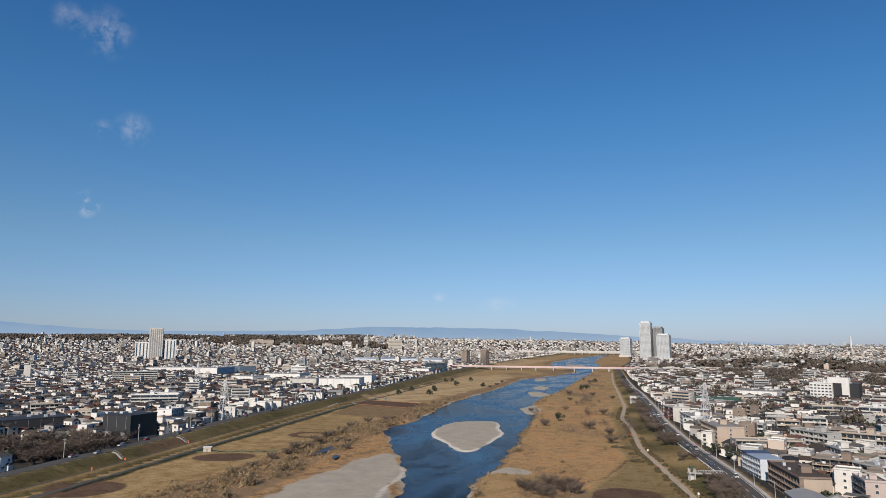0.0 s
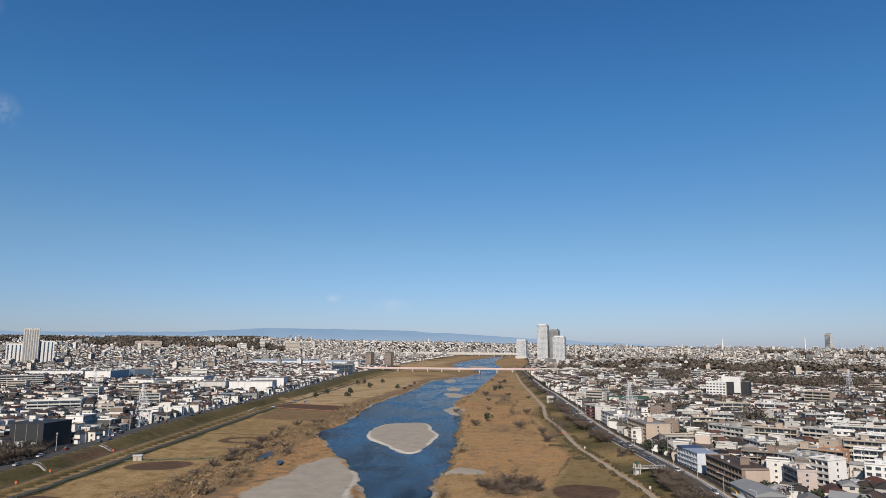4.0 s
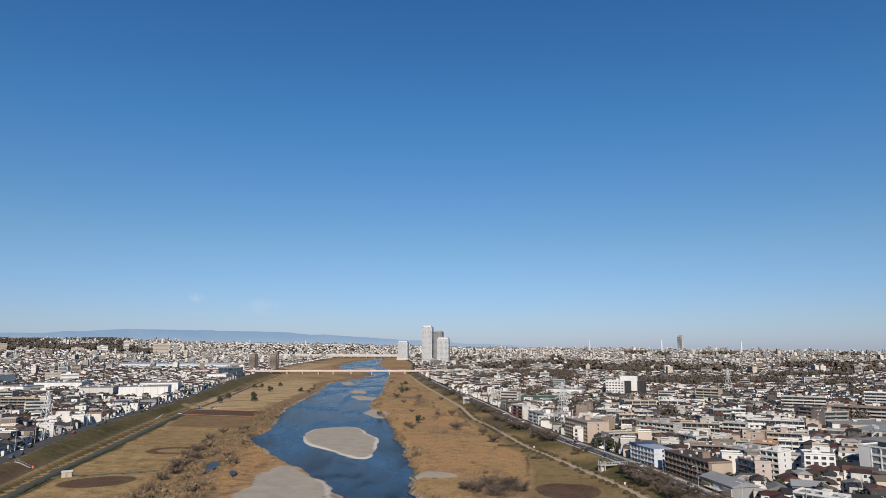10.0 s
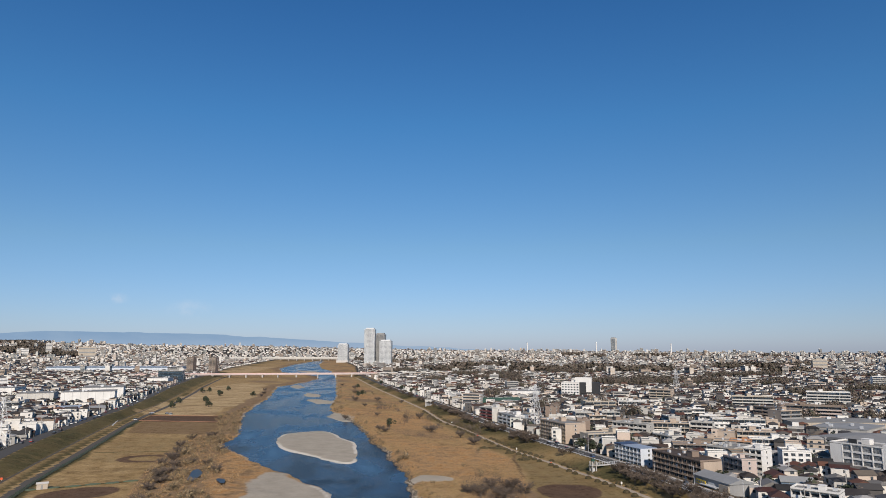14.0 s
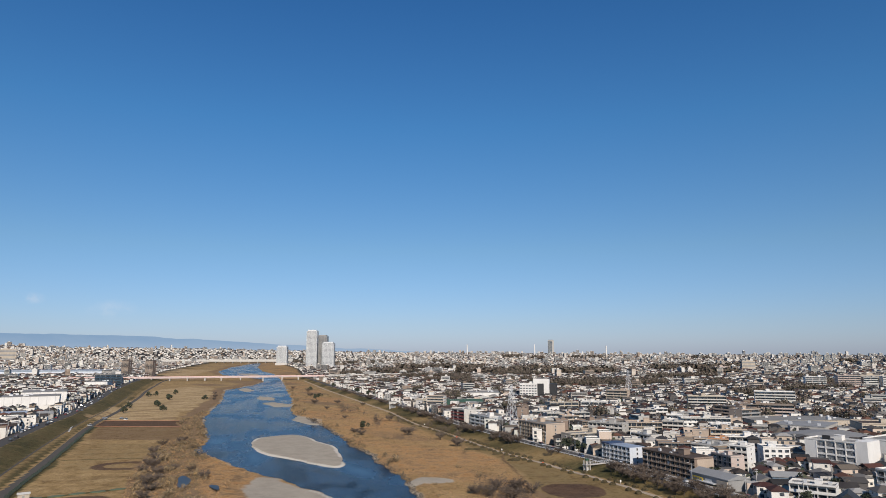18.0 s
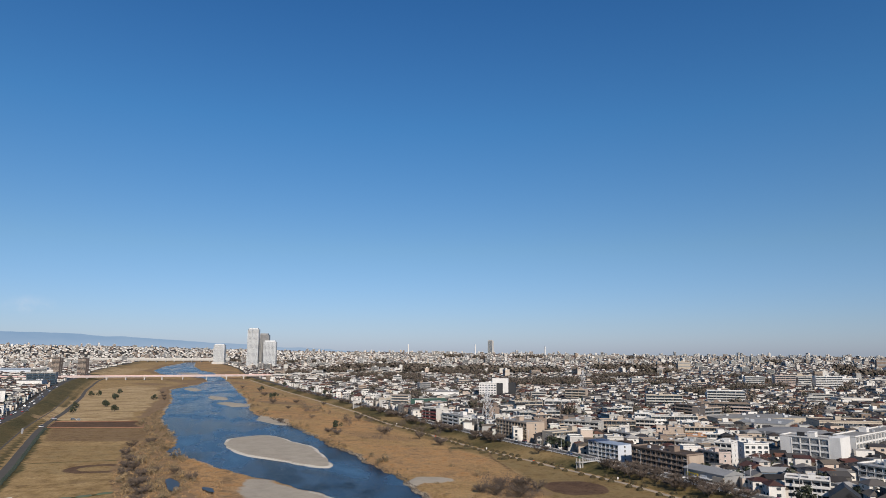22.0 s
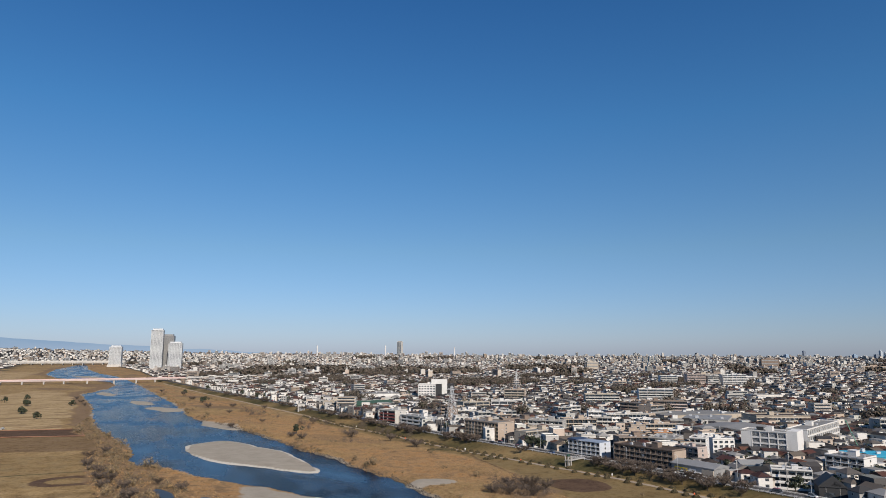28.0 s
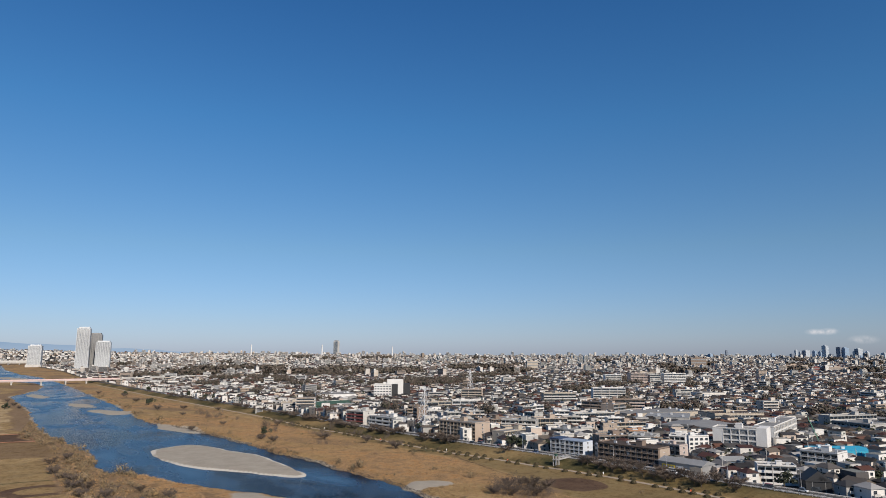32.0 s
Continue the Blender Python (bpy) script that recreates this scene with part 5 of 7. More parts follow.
def far_block(label, x, y, top, w, d, turn, wall, bands=3):
    """A large building deep in the town: walls, roof house, rows of windows."""
    zb = ground_z(x, y)
    h = top - zb
    t = thing("apartment_block", label, "apartment block", (x, y, zb), turn, "large blocks deep in the town")
    part("wall", Geo().box(-w / 2, w / 2, -d / 2, d / 2, -2, h), [wall], t)
    part("roof_house", Geo().box(-w * 0.2, w * 0.05, -d / 4, d / 4, h, h + 3), [wall], t)
    for k in range(bands):
        z0 = h * (k + 0.3) / bands
        part("window_band", Geo().box(-w * 0.47, w * 0.47, -d / 2 - 0.25, -d / 2, z0, z0 + 0.38 * h / bands), ["midgrey"], t)
    take(x, y, w, d, turn, 4)


for lab, x, y, top, w, d, turn, wall in (
        ("wide brown block of flats on the skyline", 1865, 1552, 42, 58, 16, -30, "brown"), ("long tan-yellow block of flats", 1817, 1128, 24, 76, 14, -28, "tan"), ("square red brick building", 1766, 1024, 19, 30, 16, -30, "redtrim"), ("long ochre block of flats", 1882, 1028, 18, 72, 14, -32, "tan"),
        ("white block beside the brick building", 1950, 1107, 19, 40, 16, -30, "white"), ("long white block of flats with window rows", 940, 785, 17, 46, 12, -25, "white"), ("cream block of flats with window rows", 1048, 815, 13, 27, 12, -25, "offwhite"), ("white pair of flats with dark windows", 854, 870, 14, 43, 12, -25, "white"),
        ("cream slab block of flats", 957, 911, 18, 40, 12, -25, "cream"), ("grey-brown block of flats beside the woods", 900, 1342, 25, 36, 13, -20, "pinkish"), ("tall cream flats far behind the woods", 1167, 1643, 34, 38, 14, -20, "cream"),
        ("large tan hospital block on the rise", -1958, 2299, 78, 110, 24, 35, "tan"), ("wide grey block below the hospital", -1949, 2250, 56, 105, 18, 35, "grey"), ("white block with a rounded top", -1625, 2524, 69, 42, 20, 30, "white"), ("slim pale tower on the wooded ridge", -1546, 2570, 91, 22, 16, 30, "offwhite"),
        ("brown block of flats below the woods", -1707, 2475, 61, 46, 16, 30, "pinkish"), ("small brown flats below the ridge", -1811, 2406, 58, 30, 16, 30, "brown"), ("large pale slab by the ridge", -1421, 2635, 77, 66, 18, 28, "cream"), ("grey flats below the ridge", -1874, 2362, 62, 38, 16, 32, "grey"),
        ("orange-brown low block among the houses", -881, 920, 17, 34, 14, 35, "tan"), ("cream stepped block among the houses", -758, 885, 19, 24, 14, 32, "cream"), ("white office block by the factories", -683, 815, 20, 27, 14, 32, "white")):
    far_block(lab, x, y, top, w, d, turn, wall)


# ---- bridges ----
def bridge(name, label, x0, y0, x1, y1, z, width, mat, piers, rail=1.2, depth=2.6, pier_mat="concrete"):
    """A girder bridge; piers: places along it, in metres from its first end."""
    w, turn = math.hypot(x1 - x0, y1 - y0), math.degrees(math.atan2(y1 - y0, x1 - x0))
    t = thing(name, label, "bridge", (x0, y0, z), turn)
    part("deck", Geo().box(0, w, -width / 2, width / 2, -0.5, 0), ["asphalt"], t)
    for s in (-1, 1):
        part("girder", Geo().box(0, w, s * width / 2 - 0.4, s * width / 2 + 0.4, -depth, 0.15), [mat], t)
        part("cornice", Geo().box(0, w, s * (width / 2 + 0.5) - 0.3, s * (width / 2 + 0.5) + 0.3, -0.45, 0.15), ["offwhite"], t)
        part("railing", Geo().box(0, w, s * (width / 2 + 0.5) - 0.08, s * (width / 2 + 0.5) + 0.08, 0.15, rail), ["pinkpaint" if mat == "girder" else "offwhite"], t)
    for xx in piers:
        pier = part("pier", Geo().box(xx - 1.3, xx + 1.3, -width / 2 + 0.5, width / 2 - 0.5, -z - 3, -depth - 1.2), [pier_mat], t)
        part("pier_cap", Geo().box(xx - 1.8, xx + 1.8, -width / 2, width / 2, -depth - 1.2, -depth), [pier_mat], pier)
    return t


bridge("road_bridge", "long pink-red girder road bridge on concrete piers", -640, 1236, -110, 1286, 10.3, 14, "girder", (20, 56, 92, 128, 164, 201, 237, 273, 307, 348, 396, 437, 473, 508), 1.3)
bridge("viaduct", "grey road viaduct leading to the bridge", -110, 1286, 130, 1410, 10.3, 12, "concrete", range(15, 270, 30), 1.5)
bridge("rail_bridge", "far grey railway bridge over the river", -1150, 3560, -360, 3480, 16, 24, "concrete", range(20, 790, 45), 7.0, 6.5)

# ---- houses near the river, each a thing ----
def house_kinds():
    """Some kinds of house, each built once: walls, roof, windows, balcony or porch."""
    kinds = []
    specs = ((8.0, 7.2, 5.6, "hip"), (9.2, 7.0, 5.6, "gable"), (7.0, 8.4, 5.8, "hip"), (6.4, 9.0, 8.4, "flat"), (10.0, 8.0, 5.4, "gable"), (7.4, 7.4, 8.2, "hip"), (8.6, 6.6, 5.6, "gable"), (11.0, 8.5, 8.6, "flat"), (8.0, 9.5, 11.2, "flat"), (7.2, 9.2, 8.5, "flat"))
    words = {"hip": "two-storey house with a hipped tile roof", "gable": "two-storey house with a gabled roof", "flat": "three-storey flat-roofed house with a parapet"}
    for w, d, h, shape in specs:
        t = thing("house", words[shape], "house", (0, 0, -500), 0, "houses of the riverside town")
        g = Geo().box(-w / 2, w / 2, -d / 2, d / 2, -1.0, h)
        g.box(w / 2 - 2.6, w / 2 - 0.3, -d / 2 - 1.2, -d / 2, -1.0, 2.6)
        part("wall", g, ["wall_house"], t)
        if shape == "flat":
            g = Geo().box(-w / 2, w / 2, -d / 2, d / 2, h, h + 0.15)
            part("roof", g, ["flat_any"], t)
            g = Geo()
            for a, b_, c_, e in ((-w / 2, w / 2, -d / 2, -d / 2 + 0.18), (-w / 2, w / 2, d / 2 - 0.18, d / 2), (-w / 2, -w / 2 + 0.18, -d / 2 + 0.18, d / 2 - 0.18), (w / 2 - 0.18, w / 2, -d / 2 + 0.18, d / 2 - 0.18)):
                g.box(a, b_, c_, e, h + 0.15, h + 0.8)
            part("parapet", g, ["wall_house"], t)
        else:
            part("roof", Geo().hip(-w / 2 - 0.5, w / 2 + 0.5, -d / 2 - 0.5, d / 2 + 0.5, h, min(w, d) * (0.27 if shape == "hip" else 0.25), 0.42 if shape == "hip" else 0.0), ["roof_house"], t)
            part("porch_roof", Geo().hip(w / 2 - 3.0, w / 2 + 0.1, -d / 2 - 1.6, -d / 2 + 0.2, 2.6, 0.5, 0.0), ["roof_house"], t)
        big, small = window_mesh(1.7, 1.9), window_mesh(1.0, 1.0)
        for fz in np.arange(0.6, h - 2.0, 2.7):
            window_at(t, big, -w * 0.2, -d / 2 - 0.03, float(fz))
            window_at(t, small, -w / 2 - 0.03, d * 0.1, float(fz) + 0.6, -90)
            window_at(t, small, w / 2 + 0.03, d * 0.15, float(fz) + 0.6, 90)
        part("balcony", Geo().box(-w * 0.2 - 1.6, -w * 0.2 + 1.6, -d / 2 - 1.1, -d / 2, 2.9, 3.05).box(-w * 0.2 - 1.6, -w * 0.2 + 1.6, -d / 2 - 1.1, -d / 2 - 1.0, 3.05, 4.0), ["offwhite"], t)
        kinds.append(t)
    return kinds


rng = np.random.default_rng(11)


def district_turn(x, y):
    """The direction of streets, by district."""
    k = np.floor((x + 0.3 * y) / 170.0) * 3.7 + np.floor((y - 0.2 * x) / 210.0) * 2.3
    return np.where(x < levee_x(y), 15 + 10 * np.sin(k), -14 + 13 * np.sin(k * 1.3))


def town_side(x, y, gap=15.0):
    return (x > road_x(y) + gap) | (x < levee_x(y) - gap - 8) | (y > 3720)


# woods and parks: x, y, half sizes, turn
WOODS = ((345, 850, 84, 52, 4), (440, 880, 76, 56, 12), (640, 1120, 60, 26, 20), (815, 800, 72, 34, 6), (560, 800, 30, 18, 0), (94, 1262, 32, 34, 0), (18, 990, 20, 26, 0), (60, 1540, 70, 60, 0), (330, 1500, 110, 40, 5), (560, 1440, 120, 36, 10), (250, 1950, 160, 60, 0), (520, 1720, 90, 40, 10), (1000, 1700, 140, 50, 0), (1300, 1100, 70, 40, 0), (880, 1320, 60, 30, 0), (480, 560, 34, 16, 20), (620, 640, 30, 18, 0))
hill = random.Random(31)
for k in range(46):
    bb, rr = radians(hill.uniform(-62, -29)), hill.uniform(3700, 4550)
    WOODS += ((-40 + rr * math.sin(bb), -260 + rr * math.cos(bb), hill.uniform(60, 190), hill.uniform(30, 70), hill.uniform(10, 50)),)
for bb, rr in ((-37, 3250), (-34.5, 3380), (-32, 3300), (-29.5, 3420), (-27.5, 3250), (-39.5, 3500)):
    WOODS += ((-40 + rr * math.sin(radians(bb)), -260 + rr * math.cos(radians(bb)), 135, 75, -bb),)
for k in range(70):
    bb, rr = radians(hill.uniform(-8, 64)), hill.uniform(560, 1500)
    WOODS += ((-40 + rr * math.sin(bb), -260 + rr * math.cos(bb), hill.uniform(6, 17), hill.uniform(5, 11), hill.uniform(-40, 40)),)
for k in range(34):
    bb, rr = radians(hill.uniform(-5, 64)), hill.uniform(1300, 3600)
    WOODS += ((-40 + rr * math.sin(bb), -260 + rr * math.cos(bb), hill.uniform(18, 60), hill.uniform(15, 40), hill.uniform(-30, 30)),)

WOODS = tuple(q for q in WOODS if town_side(q[0], q[1], 26 + q[2]))


def in_wood(x, y):
    """Woods, and the tree-filled yards behind the levee."""
    d = np.full(np.shape(x), -1e3)
    for cx, cy, a, b_, tn in WOODS:
        d = np.maximum(d, oval(cx, cy, a, b_, tn, x, y))
    d = np.maximum(d, oval(-268, 0, 56, 52, -10, x, y))
    return d > 0


def lattice(x0, x1, y0, y1, sx, sy, jitter=0.22):
    X, Y = np.meshgrid(np.arange(x0, x1, sx), np.arange(y0, y1, sy))
    x, y = X.ravel(), Y.ravel()
    return x + rng.uniform(-jitter, jitter, len(x)) * sx, y + rng.uniform(-jitter, jitter, len(x)) * sy


def seen(x, y, low=-62, high=66, near=150):
    """The wedge of the plain that the flight looks over."""
    b1 = np.degrees(np.arctan2(x - 60, y + 270))
    b2 = np.degrees(np.arctan2(x + 160, y + 235))
    return (b1 > low) & (b2 < high) & (np.hypot(x + 40, y + 260) > near)


# small blocks of flats between the houses
flat_kinds = []
for lab, w, d, fl, wl_, rl_, st, fh in (("white four-storey flats with white balconies", 13, 9, 4, "white", "white", "balcony", 2.65), ("pale grey three-storey flats with square windows", 11, 10, 3, "offwhite", "offwhite", "punch", 2.8),
                                        ("grey four-storey flats with pale balconies", 15, 9, 4, "grey", "offwhite", "balcony", 2.6), ("tan tiled four-storey flats with cream balconies", 14, 10, 4, "tan", "cream", "balcony", 2.6),
                                        ("narrow brown five-storey flats with balconies", 9, 9, 5, "brown", "tan", "balcony", 2.7), ("off-white three-storey flats with brown balconies", 20, 9, 3, "offwhite", "brown", "balcony", 2.6)):
    flat_kinds.append((apartment(lab, (0, 0), (w, 0), d, fl, wl_, rl_, st, fh=fh, base=-500, bays=max(2, round(w / 4.2))), w, d))
    FOOT.pop()
    flat_kinds[-1][0]["group"] = "small flats of the riverside town"
fx_, fy_ = lattice(90, 420, -70, 330, 21, 23, 0.25)
ok = (fx_ > road_x(fy_) + 26) & (fx_ < road_x(fy_) + 210) & free(fx_, fy_) & free(fx_ + 14, fy_ + 4) & free(fx_ + 6, fy_ + 12) & seen(fx_, fy_) & (fy_ > 95)
fx_, fy_ = fx_[ok], fy_[ok]
order = np.argsort(rng.random(len(fx_)) + 0.004 * (fx_ - road_x(fy_)))[:30]
for k in order:
    kind_, w, d = flat_kinds[rng.integers(len(flat_kinds))]
    tn = float(district_turn(fx_[k], fy_[k])) + float(rng.choice((0, 0, -50, -90))) + float(rng.normal(0, 3))
    c_, s_ = math.cos(radians(tn)), math.sin(radians(tn))
    cx, cy = float(fx_[k]) + w / 2 * c_ - d / 2 * s_, float(fy_[k]) + w / 2 * s_ + d / 2 * c_
    if not free(np.array([cx]), np.array([cy]))[0] or not town_side(cx, cy, 24):
        continue
    copy_thing(kind_, pose(float(fx_[k]), float(fy_[k]), ground_z(cx, cy), 0, 0, tn))
    take(cx, cy, w, d, tn, 1.5)
for t, w, d in flat_kinds:
    for o in (*t.children_recursive, t):
        bpy.data.objects.remove(o)

kinds = house_kinds()
hx, hy = lattice(-480, 420, -60, 330, 11.5, 10.5, 0.16)
cols = np.round(hx / 11.5).astype(int)
ok = town_side(hx, hy, 15.5) & free(hx, hy) & ~in_wood(hx, hy) & seen(hx, hy) & (cols % 5 != 0) & (rng.random(len(hx)) > 0.06)
ok &= ((hx > 0) & (hx < road_x(hy) + 130) & (hy < 210)) | ((hx < 0) & (hx > levee_x(hy) - 75) & (hy < 270))
ok &= ~((hx > 136) & (hy < 6) & (rng.random(len(hx)) < 0.55)) & ~((hx > 195) & (hx < 262) & (hy < 24))
hx, hy = hx[ok], hy[ok]
pick = rng.permutation(len(hx))[:100]
hx, hy = hx[pick], hy[pick]
for k, (x, y, tn) in enumerate(zip(hx, hy, district_turn(hx, hy))):
    kind_ = kinds[rng.choice((0, 1, 2, 4, 5, 6))] if y < 60 and x > 0 else kinds[rng.integers(len(kinds))]
    copy_thing(kind_, pose(float(x), float(y), ground_z(x, y), 0, 0, float(tn) + 90 * int(rng.integers(4)) + float(rng.normal(0, 2))))
for t in kinds:
    for o in (*t.children_recursive, t):
        bpy.data.objects.remove(o)
for x, y in zip(hx, hy):
    take(x, y, 8, 8, 0, 1.0)


# ---- the rest of the town, joined by kind ----
class Town:
    def __init__(self):
        self.v, self.q, self.t, self.qm, self.tm, self.n = [], [], [], [], [], 0

    def put(self, pts, quads, tris=None, mat=0, tmat=0):
        """pts (n, k, 3); quads and tris index into k."""
        n, k = pts.shape[:2]
        base = self.n + np.arange(n)[:, None, None] * k
        self.v.append(pts.reshape(-1, 3))
        if quads:
            self.q.append((base + np.array(quads)[None]).reshape(-1, 4))
            self.qm.append(np.full(n * len(quads), mat))
        if tris:
            self.t.append((base + np.array(tris)[None]).reshape(-1, 3))
            self.tm.append(np.full(n * len(tris), tmat))
        self.n += n * k

    def boxes(self, x, y, z0, z1, w, d, turn, mat=0, lid=None):
        c, s = np.cos(np.radians(turn)), np.sin(np.radians(turn))
        pts = np.zeros((len(x), 8, 3))
        for j, (a, b_) in enumerate(((-1, -1), (1, -1), (1, 1), (-1, 1)) * 2):
            u, v_ = a * w / 2, b_ * d / 2
            pts[:, j, 0], pts[:, j, 1], pts[:, j, 2] = x + u * c - v_ * s, y + u * s + v_ * c, (z0 if j < 4 else z1)
        self.put(pts, [(0, 1, 5, 4), (1, 2, 6, 5), (2, 3, 7, 6), (3, 0, 4, 7)] + ([(4, 5, 6, 7)] if lid is None else []), None, mat)
        if lid is not None:
            top = pts[:, 4:].copy()
            top[:, :, 2] += 0.02
            self.put(top, [(0, 1, 2, 3)], None, lid)

    def roofs(self, x, y, z, w, d, turn, rise, inset, mat):
        """Hipped and gabled roofs, the ridge along w."""
        c, s = np.cos(np.radians(turn)), np.sin(np.radians(turn))
        pts = np.zeros((len(x), 6, 3))
        rl = w / 2 - d / 2 * inset
        for j, (u, v_, zz) in enumerate(((-w / 2, -d / 2, 0), (w / 2, -d / 2, 0), (w / 2, d / 2, 0), (-w / 2, d / 2, 0), (-rl, 0, rise), (rl, 0, rise))):
            pts[:, j, 0], pts[:, j, 1], pts[:, j, 2] = x + u * c - v_ * s, y + u * s + v_ * c, z + zz
        self.put(pts, [(0, 1, 5, 4), (2, 3, 4, 5)], [(1, 2, 5), (3, 0, 4)], mat, mat)

    def panes(self, x, y, z, w, h, off, turn, u, mat):
        """Window panes set on the walls: off metres from the centre along the outward way, u along the wall."""
        c, s = np.cos(np.radians(turn)), np.sin(np.radians(turn))
        cx, cy = x + u * c + off * s, y + u * s - off * c
        pts = np.zeros((len(x), 4, 3))
        for j, (a, b_) in enumerate(((-1, 0), (1, 0), (1, 1), (-1, 1))):
            pts[:, j, 0], pts[:, j, 1], pts[:, j, 2] = cx + a * w / 2 * c, cy + a * w / 2 * s, z + b_ * h
        self.put(pts, [(0, 1, 2, 3)], None, mat)

    def build(self, name, mats, label, category):
        faces, mi = [np.concatenate(self.q)], [np.concatenate(self.qm)]
        if self.t:
            faces.append(np.concatenate(self.t))
            mi.append(np.concatenate(self.tm))
        return tagged(new(name, arrays_mesh(name, np.concatenate(self.v), faces, mi, mats)), label, category, kind="stuff")


TOWN_MATS = ["wall_any", "roof_any", "flat_any", "glass", "offwhite", "tan", "grey"]


def blocks(town, x, y, lo, hi, detail):
    """Flat-roofed blocks of several storeys, with slabs and window bands where near enough."""
    n = len(x)
    turn = district_turn(x, y) + rng.normal(0, 4, n) + 90 * (rng.random(n) > 0.6)
    fl = rng.integers(lo, hi + 1, n)
    w, d, h = rng.uniform(10, 26, n), rng.uniform(8, 12, n), fl * 2.95 + 0.6
    z = height(x, y)
    town.boxes(x, y, z - 2, z + h, w, d, turn, 0, 2)
    hx_ = rng.uniform(-0.3, 0.3, n) * w
    c, s = np.cos(np.radians(turn)), np.sin(np.radians(turn))
    town.boxes(x + hx_ * c, y + hx_ * s, z + h, z + h + 2.8, np.full(n, 4.5), np.full(n, 4.0), turn, 0, 2)
    if detail:
        for f in range(hi):
            m = fl > f
            if not m.any():
                break
            zz = z[m] + f * 2.95
            for sd in (0, 180):
                town.panes(x[m], y[m], zz + 0.9, w[m] * 0.92, np.full(m.sum(), 1.45), d[m] / 2 + 0.06, turn[m] + sd, np.zeros(m.sum()), 3)
            for g3 in range(3):
                mg = m & (np.arange(n) % 3 == g3)
                if mg.any():
                    town.boxes(x[mg], y[mg], z[mg] + f * 2.95 + 2.6, z[mg] + f * 2.95 + 3.5, w[mg] + 0.2, d[mg] + 1.2, turn[mg], 4 + g3)
            if detail > 1:
                for sd in (90, 270):
                    town.panes(x[m], y[m], zz + 1.0, np.full(m.sum(), 1.4), np.full(m.sum(), 1.2), w[m] / 2 + 0.3, turn[m] + sd, d[m] * 0.2, 3)
    for i in range(n):
        if np.hypot(x[i] + 40, y[i] + 260) < 2700:
            take(float(x[i]), float(y[i]), float(w[i]), float(d[i]), float(turn[i]), 3)


def works(town, x, y):
    """Long low halls with pale flat roofs, a band of windows and plant on top."""
    n = len(x)
    turn = district_turn(x, y) + rng.normal(0, 3, n) + 90 * (rng.random(n) > 0.5)
    w, d, h, z = rng.uniform(26, 48, n), rng.uniform(16, 28, n), rng.uniform(6, 10, n), height(x, y)
    town.boxes(x, y, z - 2, z + h, w, d, turn, 0, 2)
    for u in (-0.3, 0.1, 0.32):
        c, s = np.cos(np.radians(turn)), np.sin(np.radians(turn))
        town.boxes(x + u * w * c, y + u * w * s, z + h, z + h + rng.uniform(0.8, 2.4, n), np.full(n, 3.5), np.full(n, 2.6), turn, 6, 2)
    for sd in (0, 180):
        town.panes(x, y, z + h * 0.55, w * 0.86, h * 0.18, d / 2 + 0.06, turn + sd, np.zeros(n), 3)
    for xx, yy, ww, dd, tt in zip(x, y, w, d, turn):
        take(float(xx), float(yy), float(ww), float(dd), float(tt), 2)


def houses(town, x, y, scale, detail):
    n = len(x)
    turn = district_turn(x, y) + rng.normal(0, 3, n) + 90 * (rng.random(n) > 0.5)
    w, d = rng.uniform(7.5, 11.5, n) * scale, rng.uniform(6.2, 8.6, n) * scale
    fl = np.where(rng.random(n) < 0.78, 2, 3)
    h = fl * 2.75 + rng.uniform(-0.4, 1.2, n)
    z = height(x, y)
    flat = (rng.random(n) < 0.2) | (fl == 3) & (rng.random(n) < 0.3)
    for m, kind_ in ((flat, "flat"), (~flat, "pitched")):
        if not m.any():
            continue
        town.boxes(x[m], y[m], z[m] - 1.5, z[m] + h[m], w[m], d[m], turn[m], 0, 2 if kind_ == "flat" else None)
        if kind_ == "pitched":
            k = int(m.sum())
            town.roofs(x[m], y[m], z[m] + h[m] - 0.05, w[m] + 1.0, d[m] + 1.0, turn[m], rng.uniform(1.3, 2.2, k) * scale, np.where(rng.random(k) < 0.55, 0.85, 0.0), 1)
            if detail:
                # a lower wing under its own roof, set across the house
                c, s = np.cos(np.radians(turn[m])), np.sin(np.radians(turn[m]))
                u, v_ = rng.uniform(-0.25, 0.25, k) * w[m], -0.5 * d[m]
                wx_, wy2, wh_ = x[m] + u * c - v_ * s, y[m] + u * s + v_ * c, z[m] + h[m] * rng.uniform(0.5, 0.72, k)
                town.boxes(wx_, wy2, z[m] - 1.5, wh_, d[m] * 0.5, w[m] * 0.42, turn[m] + 90, 0)
                town.roofs(wx_, wy2, wh_ - 0.05, d[m] * 0.5 + 0.7, w[m] * 0.42 + 0.7, turn[m] + 90, np.full(k, 0.9), np.full(k, 0.0), 1)
    if detail:
        for f in (0, 1, 2):
            m = fl > f
            for sd, half, span in ((0, d / 2, w), (180, d / 2, w), (90, w / 2, d), (270, w / 2, d)):
                for u in ((-0.25, 0.24) if sd in (0, 180) else (0.1,)):
                    mm = m & (rng.random(n) < 0.8)
                    kk = int(mm.sum())
                    town.panes(x[mm], y[mm], z[mm] + f * 2.75 + 0.9, rng.uniform(1.0, 1.9, kk), rng.uniform(1.0, 1.6, kk), half[mm] + 0.05, turn[mm] + sd, u * span[mm], 3)


